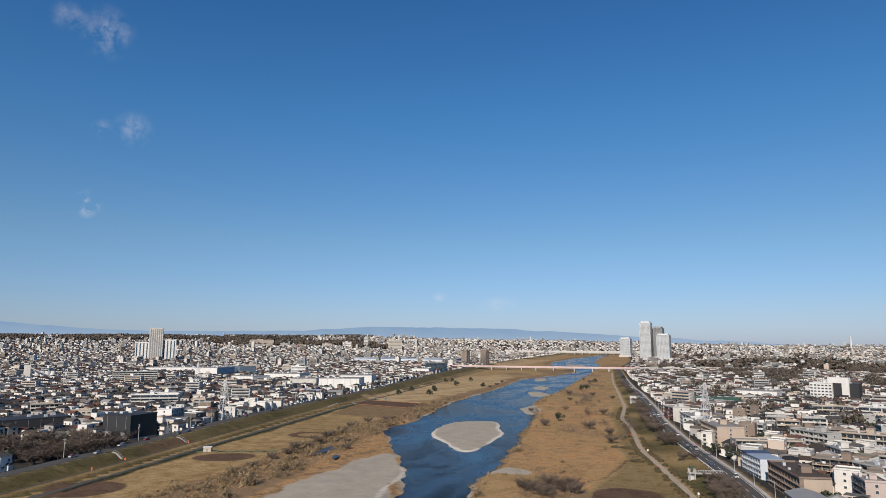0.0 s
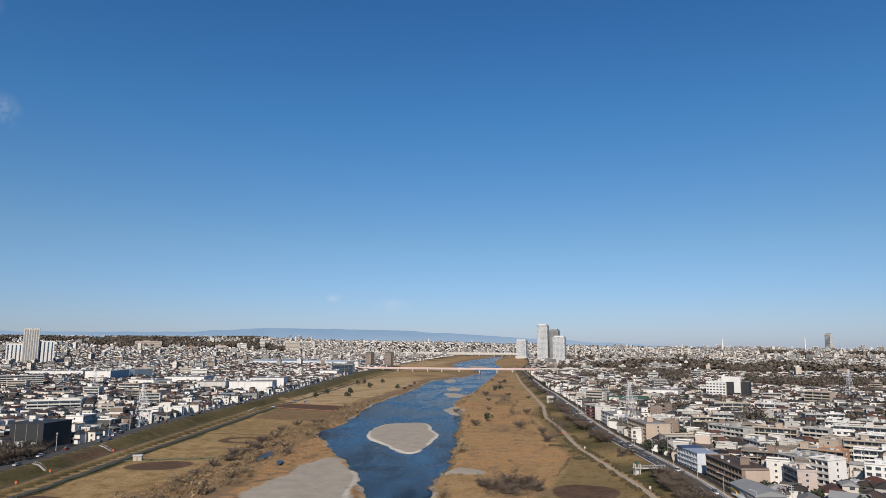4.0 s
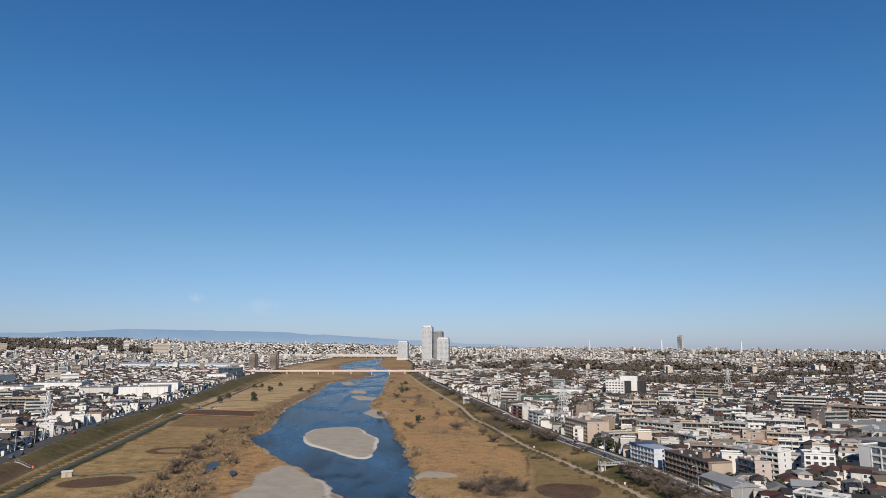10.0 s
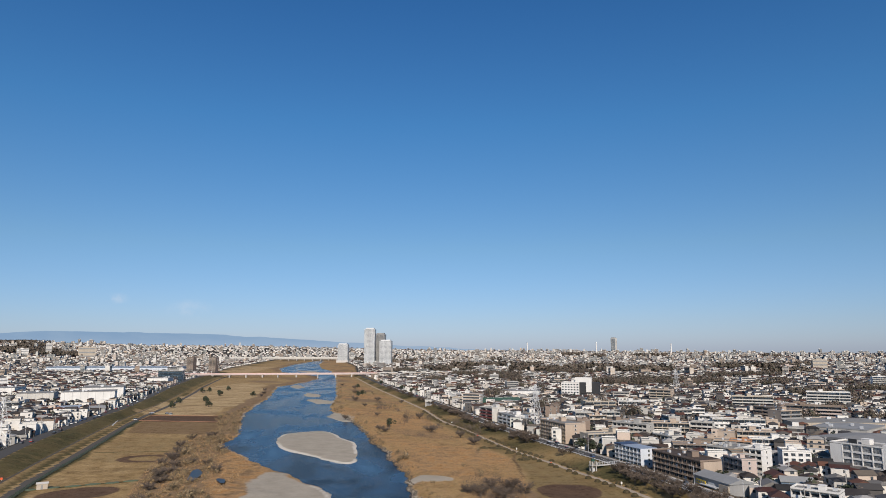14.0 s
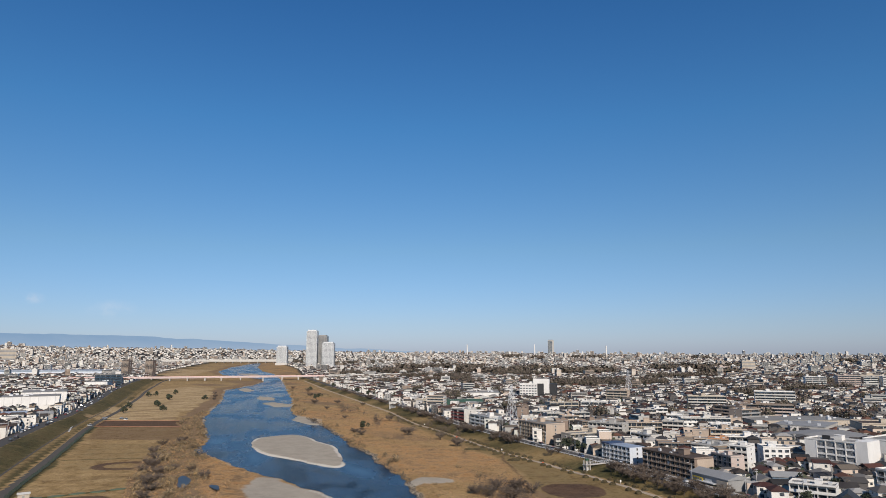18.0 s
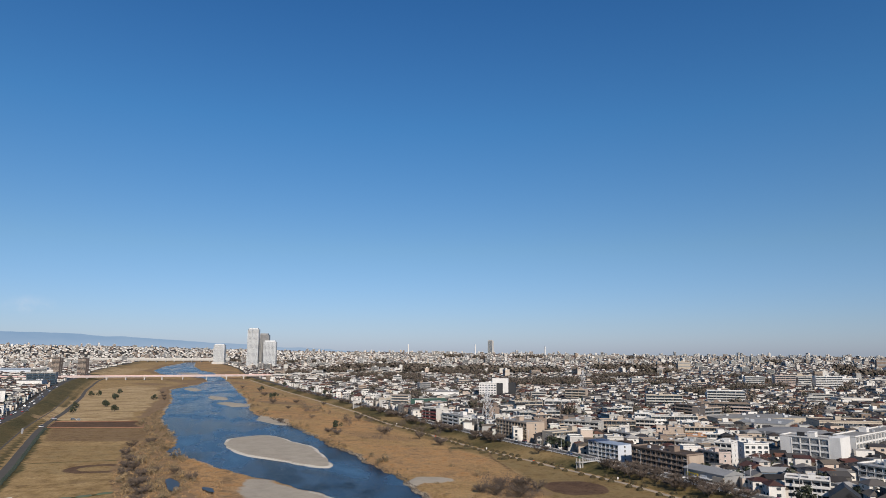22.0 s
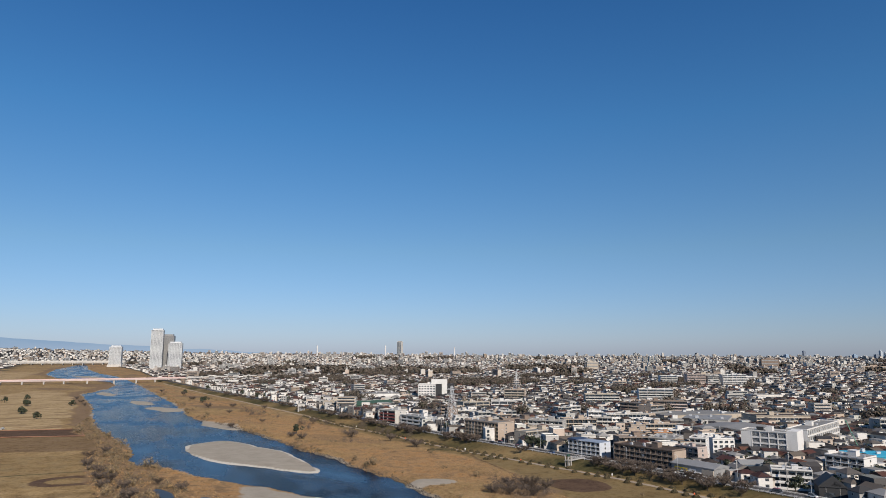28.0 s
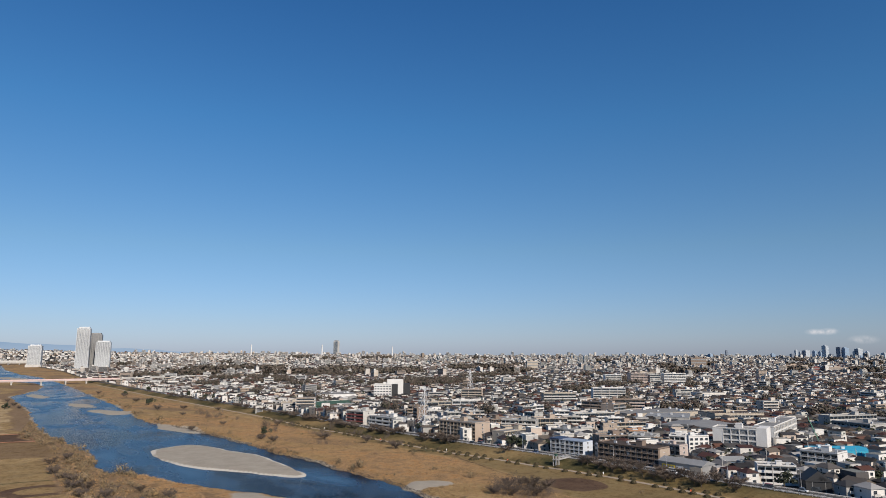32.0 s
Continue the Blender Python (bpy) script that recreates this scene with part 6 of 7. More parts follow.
far_of = lambda x, y: np.hypot(x + 40, y + 260)
town = Town()
x, y = lattice(-1500, 1500, -40, 1300, 62, 58, 0.35)
ok = town_side(x, y, 30) & free(x, y) & ~in_wood(x, y) & seen(x, y) & (far_of(x, y) < 1500) & (far_of(x, y) > 420) & (rng.random(len(x)) < 0.15)
blocks(town, x[ok], y[ok], 3, 5, 2)
x, y = lattice(-1500, 1500, 150, 1300, 95, 90, 0.4)
ok = town_side(x, y, 45) & free(x, y) & free(x + 14, y + 8) & free(x - 14, y - 8) & ~in_wood(x, y) & seen(x, y) & (far_of(x, y) < 1500) & (far_of(x, y) > 700) & (rng.random(len(x)) < np.where(x < -250, 0.34, 0.10))
works(town, x[ok], y[ok])
x, y = lattice(-1500, 1500, -60, 1300, 9.0, 8.6, 0.2)
cols = np.round((x + 0.25 * y) / 9.0).astype(int)
ok = town_side(x, y, 17) & seen(x, y) & (far_of(x, y) < 1500) & (cols % 6 != 0) & (rng.random(len(x)) > 0.08)
x, y = x[ok], y[ok]
ok = free(x, y) & ~in_wood(x, y)
houses(town, x[ok], y[ok], 0.84, True)
town.build("town_houses", TOWN_MATS, "dense quarter of pale houses and low flats", "houses")

town = Town()
x, y = lattice(-3000, 3000, 300, 2700, 88, 84, 0.4)
ok = town_side(x, y, 30) & free(x, y) & ~in_wood(x, y) & seen(x, y) & (far_of(x, y) < 2700) & (far_of(x, y) >= 1500) & (rng.random(len(x)) < 0.42)
blocks(town, x[ok], y[ok], 3, 7, 1)
x, y = lattice(-3000, 3000, 300, 2700, 13.5, 12.5, 0.25)
ok = town_side(x, y, 20) & seen(x, y) & (far_of(x, y) < 2700) & (far_of(x, y) >= 1500) & (rng.random(len(x)) > 0.12)
x, y = x[ok], y[ok]
ok = free(x, y) & ~in_wood(x, y)
houses(town, x[ok], y[ok], 1.0, False)
town.build("city_houses", TOWN_MATS, "pale city of houses and flats", "houses")

town = Town()
x, y = lattice(-4900, 4900, 600, 4700, 80, 76, 0.45)
ok = town_side(x, y, 30) & free(x, y) & ~in_wood(x, y) & seen(x, y) & (far_of(x, y) < 4600) & (far_of(x, y) >= 2700) & (rng.random(len(x)) < 0.6)
blocks(town, x[ok], y[ok], 3, 7, 1)
x, y = lattice(-4900, 4900, 600, 4700, 190, 170, 0.45)
ok = town_side(x, y, 30) & ~in_wood(x, y) & seen(x, y) & (far_of(x, y) < 4600) & (far_of(x, y) >= 2900) & (rng.random(len(x)) < 0.26)
blocks(town, x[ok], y[ok], 6, 11, 1)
x, y = lattice(-4900, 4900, 600, 4700, 22, 20, 0.3)
ok = town_side(x, y, 24) & seen(x, y) & (far_of(x, y) < 4680) & (far_of(x, y) >= 2700) & (rng.random(len(x)) > 0.4) & ~in_wood(x, y)
houses(town, x[ok], y[ok], 1.25, False)
town.build("far_city", TOWN_MATS, "far pale city reaching the horizon", "city")

# ---- trees and brush ----
def bare_tree_mesh(seed, tall=7.5, spread=4.2, twigs=330, limbs=9):
    """Trunk with limbs, and a crown of fine bare twigs."""
    r = random.Random(seed)
    g = Geo()
    g.beam((0, 0, -0.6), (r.uniform(-0.2, 0.2), r.uniform(-0.2, 0.2), tall * 0.32), 0.24, 6, 0.17)
    tips = []
    for k in range(limbs):
        a = 2 * math.pi * k / limbs + r.uniform(-0.3, 0.3)
        reach = spread * r.uniform(0.5, 0.95)
        mid = (math.cos(a) * reach * 0.5, math.sin(a) * reach * 0.5, tall * r.uniform(0.45, 0.6))
        end = (math.cos(a) * reach, math.sin(a) * reach, tall * r.uniform(0.65, 0.92))
        g.beam((0, 0, tall * 0.3), mid, 0.12, 4, 0.08)
        g.beam(mid, end, 0.08, 4, 0.03)
        tips += [Vector(mid), Vector(end), (Vector(mid) + Vector(end)) / 2]
    c = Geo()
    for k in range(twigs):
        p = r.choice(tips)
        d = Vector((r.gauss(0, 1), r.gauss(0, 1), r.gauss(0.55, 0.8))).normalized()
        e = p + d * r.uniform(0.8, 1.9)
        s = d.orthogonal().normalized() * 0.055
        c.face([tuple(p - s), tuple(p + s), tuple(e)])
        f = p + d * 0.6
        d2 = (d + Vector((r.gauss(0, 0.6), r.gauss(0, 0.6), r.gauss(0, 0.5)))).normalized()
        c.face([tuple(f - s), tuple(f + s), tuple(f + d2 * 1.1)])
    return g, c


def leafy_crown(seed, rx, rz, z0, n, size):
    """A crown of many small leaf sprays in uneven clumps."""
    r = random.Random(seed)
    lumps = [(Vector((r.gauss(0, 0.45) * rx, r.gauss(0, 0.45) * rx, z0 + rz * (1 + r.uniform(-0.7, 0.75)))), r.uniform(0.35, 0.6)) for _ in range(9)]
    g = Geo()
    for k in range(n):
        p, q = r.choice(lumps)
        d = Vector((r.gauss(0, 1), r.gauss(0, 1), r.gauss(0, 1))).normalized()
        o = p + Vector((d.x * rx * q, d.y * rx * q, d.z * rz * q))
        u = (d.orthogonal().normalized() + 0.5 * Vector((r.gauss(0, 1), r.gauss(0, 1), r.gauss(0, 1)))).normalized()
        w = d.cross(u).normalized()
        a, b_ = size * r.uniform(0.6, 1.2), size * r.uniform(0.4, 0.9)
        g.face([tuple(o - u * a), tuple(o - w * b_ + d * 0.2 * a), tuple(o + u * a), tuple(o + w * b_ + d * 0.2 * a)])
    return g


bare = []
for k in range(4):
    t = thing("bare_tree", "leafless cherry tree with grey-brown twigs beside the road", "tree", (0, 0, -500), 0, "trees along the riverside road")
    g, c = bare_tree_mesh(20 + k, 5.2 + k * 0.5, 4.8, 700, 13)
    part("trunk", g, ["bark"], t)
    part("crown", c, ["twig"], t)
    bare.append(t)
r = random.Random(5)
for y in np.arange(-22, 760, 4.4):
    if 62 < y < 106 or 122 < y < 152 or y > 62 and math.sin(y * 0.11 + 0.6) < -0.72:
        continue
    for off in ((-7, -12) if y < 62 else (-7, -11) if y < 400 else (-8,)):
        if r.random() < (0.86 if y < 62 else 0.66 if y < 400 else 0.45):
            yy = float(y) + r.uniform(-2.2, 2.2)
            x = float(road_x(yy)) + off + r.uniform(-1.6, 1.6)
            copy_thing(r.choice(bare), pose(x, yy, ground_z(x, yy) - 0.2, 0, 0, r.uniform(0, 360)) @ Matrix.Scale(r.uniform(0.62, 0.95), 4))
# scattered bare trees and thickets on the river meadow
for x, y, k in ((-12, 240, 1.2), (15, 174, 1.15), (-20, 344, 1.0), (8, 208, 0.95), (-47, 246, 0.9), (-88, 352, 0.8), (-52, 262, 0.8), (-60, 372, 0.7), (-70, 560, 0.9), (-97, 554, 1.1), (-110, 700, 1.0), (-80, 480, 0.7), (-120, 800, 1.0), (-40, 520, 0.8), (10, 34, 0.95), (18, 27, 1.05), (4, 22, 0.9), (24, 24, 0.9), (13, 16, 1.0), (-1, 29, 0.8), (20, 38, 0.8), (-150, 900, 1.0), (-240, 700, 0.8), (-252, 760, 0.8), (-230, 640, 0.7)):
    o = copy_thing(r.choice(bare), pose(x, y, ground_z(x, y) - 0.8, 0, 0, r.uniform(0, 360)) @ Matrix.Scale(k, 4))
    o["label"] = "leafless shrubby willow in dry grass by the river"
    o["group"] = "willows of the river meadow"
for x, y in ((-176, 176), (-170, 150), (-172, 160), (-166, 132), (-160, 120), (-164, 108), (-156, 100), (-150, 84), (-153, 70), (-148, 58), (-146, 40), (-172, 222), (-178, 206), (-170, 232), (-152, 118), (-142, 110), (-128, 92), (-140, 20)):
    o = copy_thing(r.choice(bare), pose(x + r.uniform(-2, 2), y, ground_z(x, y) - 1.0, 0, 0, r.uniform(0, 360)) @ Matrix.Scale(r.uniform(0.6, 0.95), 4))
    o["label"], o["group"] = "bare grey willow in the brush beside the river", "willows in the river brush"
for k in range(80):
    a, q = r.uniform(0, 6.283), math.sqrt(r.random())
    x, y = -272 + 46 * q * math.cos(a), 0 + 40 * q * math.sin(a)
    if x < float(levee_x(y)) - 13:
        o = copy_thing(r.choice(bare), pose(x, y, ground_z(x, y), 0, 0, r.uniform(0, 360)) @ Matrix.Scale(r.uniform(1.0, 1.6), 4))
        o["label"], o["group"] = "dark leafless tree in a yard behind the levee", "yard trees behind the levee"
for t in bare:
    for o in (*t.children_recursive, t):
        bpy.data.objects.remove(o)

ever = []
for k in range(3):
    t = thing("evergreen_tree", "dark round evergreen tree on the playing field", "tree", (0, 0, -500), 0, "evergreens on the field")
    part("trunk", Geo().beam((0, 0, -0.5), (0, 0, 4), 0.35, 6, 0.2), ["bark"], t)
    part("crown", leafy_crown(40 + k, 3.3, 2.6, 1.8, 420, 0.6), ["leaf"], t)
    ever.append(t)
for x, y in ((-336, 728), (-328, 734), (-311, 775), (-291, 661), (-294, 668), (-274, 546), (-277, 552), (-252, 481), (-287, 467), (-302, 535), (-244, 647), (-45, 281), (-100, 640), (-96, 655), (-118, 830), (-82, 900), (-28, 690), (-44, 740)):
    copy_thing(r.choice(ever), pose(x, y, ground_z(x, y), 0, 0, r.uniform(0, 360)))
for x, y in ((76, 132), (84, 133), (98, 122), (-330, 90), (-340, 130), (116, -30), (158, 5), (168, 10), (120, 40), (135, 28), (-320, 240), (205, 70), (190, 84), (151, -42), (156, -40), (161, -44), (167, -40), (173, -38), (146, -48), (150, -24), (158, -20), (166, -18), (174, -16), (182, -22), (160, -30), (170, -28), (190, -14), (142, -30), (200, -4), (212, 4)):
    o = copy_thing(r.choice(ever), pose(x, y, ground_z(x, y), 0, 0, r.uniform(0, 360)))
    o["label"], o["group"] = "dark evergreen garden tree between buildings", "garden trees of the town"
for t in ever:
    for o in (*t.children_recursive, t):
        bpy.data.objects.remove(o)

# clipped azaleas along the path
def clipped_dome(seed, rx, rz, n, size):
    """A shrub clipped to a dome: small leaf sprays close over its skin, a little uneven."""
    r_ = random.Random(seed)
    g = Geo()
    for k in range(n):
        d = Vector((r_.gauss(0, 1), r_.gauss(0, 1), abs(r_.gauss(0.1, 1)))).normalized()
        q = r_.uniform(0.86, 1.05)
        o = Vector((d.x * rx * q, d.y * rx * q, d.z * rz * q))
        m_ = (d + 0.45 * Vector((r_.gauss(0, 1), r_.gauss(0, 1), r_.gauss(0, 1)))).normalized()
        u = m_.orthogonal().normalized()
        w = m_.cross(u)
        a, b_ = size * r_.uniform(0.7, 1.2), size * r_.uniform(0.6, 1.0)
        g.face([tuple(o - u * a), tuple(o - w * b_), tuple(o + u * a), tuple(o + w * b_)])
    return g


shrub = new("shrub", clipped_dome(77, 1.55, 1.45, 480, 0.24).mesh("shrub", ["azalea"]))
tagged(shrub, "low round clipped shrub beside the riverside path", "shrub", "shrubs along the path")
for y in np.arange(-40, 420, 6.4):
    for off in (-3.6, 3.6):
        if r.random() < 0.72:
            x = float(path_x(y)) + off + r.uniform(-0.5, 0.5)
            copy_thing(shrub, pose(x, y + r.uniform(-1, 1), ground_z(x, y) - 0.1, 0, 0, r.uniform(0, 360)))
for x, y, sx_, sy_, tn in ((28, 157, 4.6, 1.1, -16), (38, 113, 2.6, 1.7, 25), (20, 158, 2.2, 0.9, -10), (33, 136, 1.8, 0.9, 10)):
    o = copy_thing(shrub, pose(x, y, ground_z(x, y) - 0.1, 0, 0, tn) @ Matrix.Diagonal((sx_, sy_, 1.0, 1)))
    o["label"], o["group"] = "low broad clipped hedge on the riverside lawn", "hedges on the lawn"
bpy.data.objects.remove(shrub)


def scatter(name, x, y, sizes, per, mat, label, category, lift=0.0, flat=1.0, blade=False, squat=0.75, seed=3, thin=0.1, leaf=1.0):
    """Many tufts or crowns in one mesh: per leaf sprays each, uneven and open."""
    g_ = np.random.default_rng(seed)
    n = len(x)
    z = height(x, y) + lift
    X, Y, Z, S = (np.repeat(v, per) for v in (x, y, z, sizes))
    k = len(X)
    if blade:
        a = g_.uniform(0, 2 * np.pi, k)
        ox, oy = X + g_.normal(0, 0.28, k) * S, Y + g_.normal(0, 0.28, k) * S
        way_, tilt = g_.uniform(0, 2 * np.pi, k), np.sqrt(g_.uniform(0.02, 1, k)) * 1.15
        reach = S * g_.uniform(0.6, 1.15, k) * (0.8 + 0.3 * np.sin(2 * way_ + X))
        lean = np.stack([np.cos(way_) * np.sin(tilt), np.sin(way_) * np.sin(tilt)], 1) * reach[:, None]
        w = thin * S
        pts = np.zeros((k, 3, 3))
        pts[:, 0] = np.stack([ox - w * np.cos(a), oy - w * np.sin(a), Z - 0.1], 1)
        pts[:, 1] = np.stack([ox + w * np.cos(a), oy + w * np.sin(a), Z - 0.1], 1)
        pts[:, 2] = np.stack([ox + lean[:, 0], oy + lean[:, 1], Z + reach * np.cos(tilt) * squat], 1)
        faces = [np.arange(k * 3).reshape(-1, 3)]
    else:
        d = g_.normal(0, 1, (k, 3))
        d /= np.linalg.norm(d, axis=1)[:, None]
        rad = S * g_.uniform(0.45, 1.0, k) * (0.75 + 0.25 * np.sin(3 * np.arctan2(d[:, 1], d[:, 0]) + X))
        o = np.stack([X + d[:, 0] * rad, Y + d[:, 1] * rad, Z + S * flat * 0.9 + d[:, 2] * rad * flat], 1)
        u = np.cross(d, g_.normal(0, 1, (k, 3)))
        u /= np.linalg.norm(u, axis=1)[:, None] + 1e-9
        w = np.cross(d, u)
        a = (leaf * S * g_.uniform(0.18, 0.42, k))[:, None]
        pts = np.stack([o - u * a, o - w * a * 0.7, o + u * a, o + w * a * 0.8], 1)
        faces = [np.arange(k * 4).reshape(-1, 4)]
    me_ = arrays_mesh(name, pts.reshape(-1, 3), faces, [np.zeros(k)], [mat])
    return tagged(new(name, me_), label, category, kind="stuff")


g_ = np.random.default_rng(21)
wx, wy_ = [], []
for cx, cy, a, b_, tn in WOODS:
    k = int(a * b_ * 3.14 / (46 if math.hypot(cx + 40, cy + 260) < 1750 else 110))
    u, v = g_.uniform(-1, 1, k * 2), g_.uniform(-1, 1, k * 2)
    m_ = np.hypot(u, v) < 1
    u, v = u[m_] * a, v[m_] * b_
    c, s = math.cos(radians(tn)), math.sin(radians(tn))
    wx.append(cx + u * c - v * s)
    wy_.append(cy + u * s + v * c)
wx, wy_ = np.concatenate(wx), np.concatenate(wy_)
fw = np.hypot(wx + 40, wy_ + 260) < 1750
scatter("woods", wx[fw], wy_[fw], g_.uniform(3.2, 7.5, int(fw.sum())), 90, "wood_far", "winter woods of bare and evergreen trees", "woods", 3.0, 1.2, leaf=0.42)
scatter("far_woods", wx[~fw], wy_[~fw], g_.uniform(5, 10, int((~fw).sum())), 13, "wood_far", "far winter woods on the hills", "woods", 3.0, 1.3, leaf=1.5)
tx_, ty_ = np.concatenate([g_.uniform(-2600, 2600, 14000), g_.uniform(-900, 900, 9000)]), np.concatenate([g_.uniform(-40, 3200, 14000), g_.uniform(-40, 1300, 9000)])
ok = town_side(tx_, ty_, 18) & seen(tx_, ty_) & (g_.random(len(tx_)) < 0.85)
tx_, ty_ = tx_[ok], ty_[ok]
ok = free(tx_, ty_)
tx_, ty_ = tx_[ok], ty_[ok]
green_ = g_.random(len(tx_)) < 0.45
scatter("garden_trees", tx_[~green_], ty_[~green_], g_.uniform(2.2, 4.6, int((~green_).sum())), 24, "wood_far", "scattered garden trees among the houses", "trees", 1.4, 1.15, seed=9, leaf=0.7)
scatter("garden_evergreens", tx_[green_], ty_[green_], g_.uniform(1.8, 4.2, int(green_.sum())), 28, "leaf", "dark evergreens in the gardens of the town", "trees", 1.2, 1.35, seed=19, leaf=0.8)

# dry brush along the river and reeds over the meadow
bx, by = g_.uniform(-210, 100, 60000), g_.uniform(-60, 900, 60000)
lbv, rbv, pxv = left_bank(by), right_bank(by), path_x(by)
strip = (bx > np.interp(by, (-60, 20, 60, 110, 170, 235), (-135, -145, -155, -168, -177, -183))) & (bx < np.interp(by, (-60, 20, 60, 110, 170, 235), (-100, -116, -126, -134, -148, -164)) + 5 * np.sin(by * 0.09)) & (by < 236)
clump = 0.5 + 0.5 * np.sin(bx * 0.33 + 1.7 * np.sin(by * 0.13)) * np.sin(by * 0.24 + 1.3 * np.sin(bx * 0.21))
edge_r = (bx - rbv > 1.5) & (bx - rbv < 9) & (np.sin(by * 0.06 + 1) > -0.3)
edge_l = (lbv - bx > 2) & (lbv - bx < 20) & (by > 240)
bush = np.hypot(bx - 12, (by - 24) * 0.9) < 14
meadow_bush = (np.sin(bx * 0.19 + 2 * np.sin(by * 0.05)) * np.sin(by * 0.11 + np.sin(bx * 0.08)) > 0.82) & (bx > rbv + 8) & (bx < pxv - 20)
thicket = np.zeros(len(bx))
for cx, cy, q in ((-9, 264, 7), (-57, 439, 8), (-41, 405, 6), (16, 254, 6), (10, 294, 7), (-30, 339, 6), (-20, 215, 5), (-34, 300, 5), (20, 200, 6), (-62, 480, 7), (-12, 330, 5)):
    thicket = np.maximum(thicket, np.hypot(bx - cx, (by - cy) * 0.7) < q)
dens = meadow_bush * 0.12 + strip * 0.95 * clump + edge_r * 0.22 + edge_l * 0.3 + bush * 0.7 + thicket * 0.45
for cx, cy, a, b_, tn in PONDS:
    dens = np.where(oval(cx, cy, a, b_, tn, bx, by) > -0.2, 0, dens)
ok = g_.random(len(bx)) < dens
big = np.where((bush | (thicket > 0))[ok], 1.7, 0.8 + 0.5 * clump[ok])
sizes = big * np.exp(g_.normal(0.05, 0.5, int(ok.sum())))
dk = (bush | (thicket > 0))[ok]
scatter("brush", bx[ok][~dk], by[ok][~dk], sizes[~dk], 130, "drytwig", "tangled dry brush along the river bank", "brush", -0.2, 0.75, seed=4, leaf=0.27)
scatter("thickets", bx[ok][dk], by[ok][dk], sizes[dk], 240, "twig", "dark leafless thickets in the meadow", "brush", -0.2, 1.15, seed=24, leaf=0.13)
scatter("brush_stems", bx[ok][~dk], by[ok][~dk], sizes[~dk] * 1.3, 26, "drytwig", "bare stems standing out of the brush", "brush", 0.0, blade=True, seed=5, thin=0.05, squat=0.9)
golden = (bx > np.interp(by, (-60, 20, 60, 110, 170, 235), (-140, -148, -158, -170, -179, -185))) & (bx < np.where(by < 118, -113 + 3 * np.sin(by * 0.2), lbv - 2)) & (by < 236)
for cx, cy, a, b_, tn in PONDS:
    golden &= oval(cx, cy, a, b_, tn, bx, by) < 0.3
gk = golden & (g_.random(len(bx)) < 0.9)
scatter("dry_grass", bx[gk], by[gk], np.exp(g_.normal(-0.1, 0.35, int(gk.sum()))), 34, "straw", "golden clumps of dead grass beside the beach", "grass", 0.0, blade=True, seed=8, thin=0.09, squat=0.7)
sx_ = g_.uniform(20, 400, 2600)
scatter("bank_stones", right_bank(sx_) + g_.uniform(-0.5, 2.6, len(sx_)), sx_, g_.uniform(0.18, 0.42, len(sx_)), 12, "rock", "grey stones along the water's edge", "stones", 0.0, 0.7, seed=13, leaf=1.3)
hy_ = g_.uniform(-60, 330, 2600)
scatter("hedge", toe_x(hy_) + 5.0 + g_.uniform(-1.0, 1.0, len(hy_)), hy_, g_.uniform(0.4, 0.75, len(hy_)), 30, "tealhedge", "low blue-green hedge at the foot of the levee", "hedge", 0.0, 0.8, seed=14, leaf=0.7)
meadow = ((bx > rbv + 2) & (bx < pxv - np.interp(by, (-60, 20, 61, 86, 120, 160, 420), (60, 50, 33, 25, 15, 13, 10))) | (bx < lbv - 4) & (bx > lbv - 20) & (by > 100)) & ~strip & (bar_depth(bx, by) < 0) & (inside(BEACH, bx, by) < 0) & (oval(-18, 62, 13, 8, -15, bx, by) < 0)
ok = meadow & (by < 520)
ox_, oy_ = bx[ok], by[ok]
mx_, my_ = g_.uniform(-120, 60, 60000), g_.uniform(-20, 420, 60000)
ok = (mx_ > right_bank(my_) + 2) & (mx_ < path_x(my_) - np.interp(my_, (-60, 20, 61, 86, 120, 160, 420), (60, 50, 33, 25, 15, 13, 10))) & (oval(-18, 62, 13, 8, -15, mx_, my_) < 0)
ox_, oy_ = np.concatenate([ox_, mx_[ok]]), np.concatenate([oy_, my_[ok]])
scatter("reeds", ox_, oy_, np.exp(g_.normal(-0.4, 0.35, len(ox_))), 16, "straw", "dry golden reeds and tall grass", "reeds", 0.0, blade=True, seed=6, thin=0.07, squat=0.6)

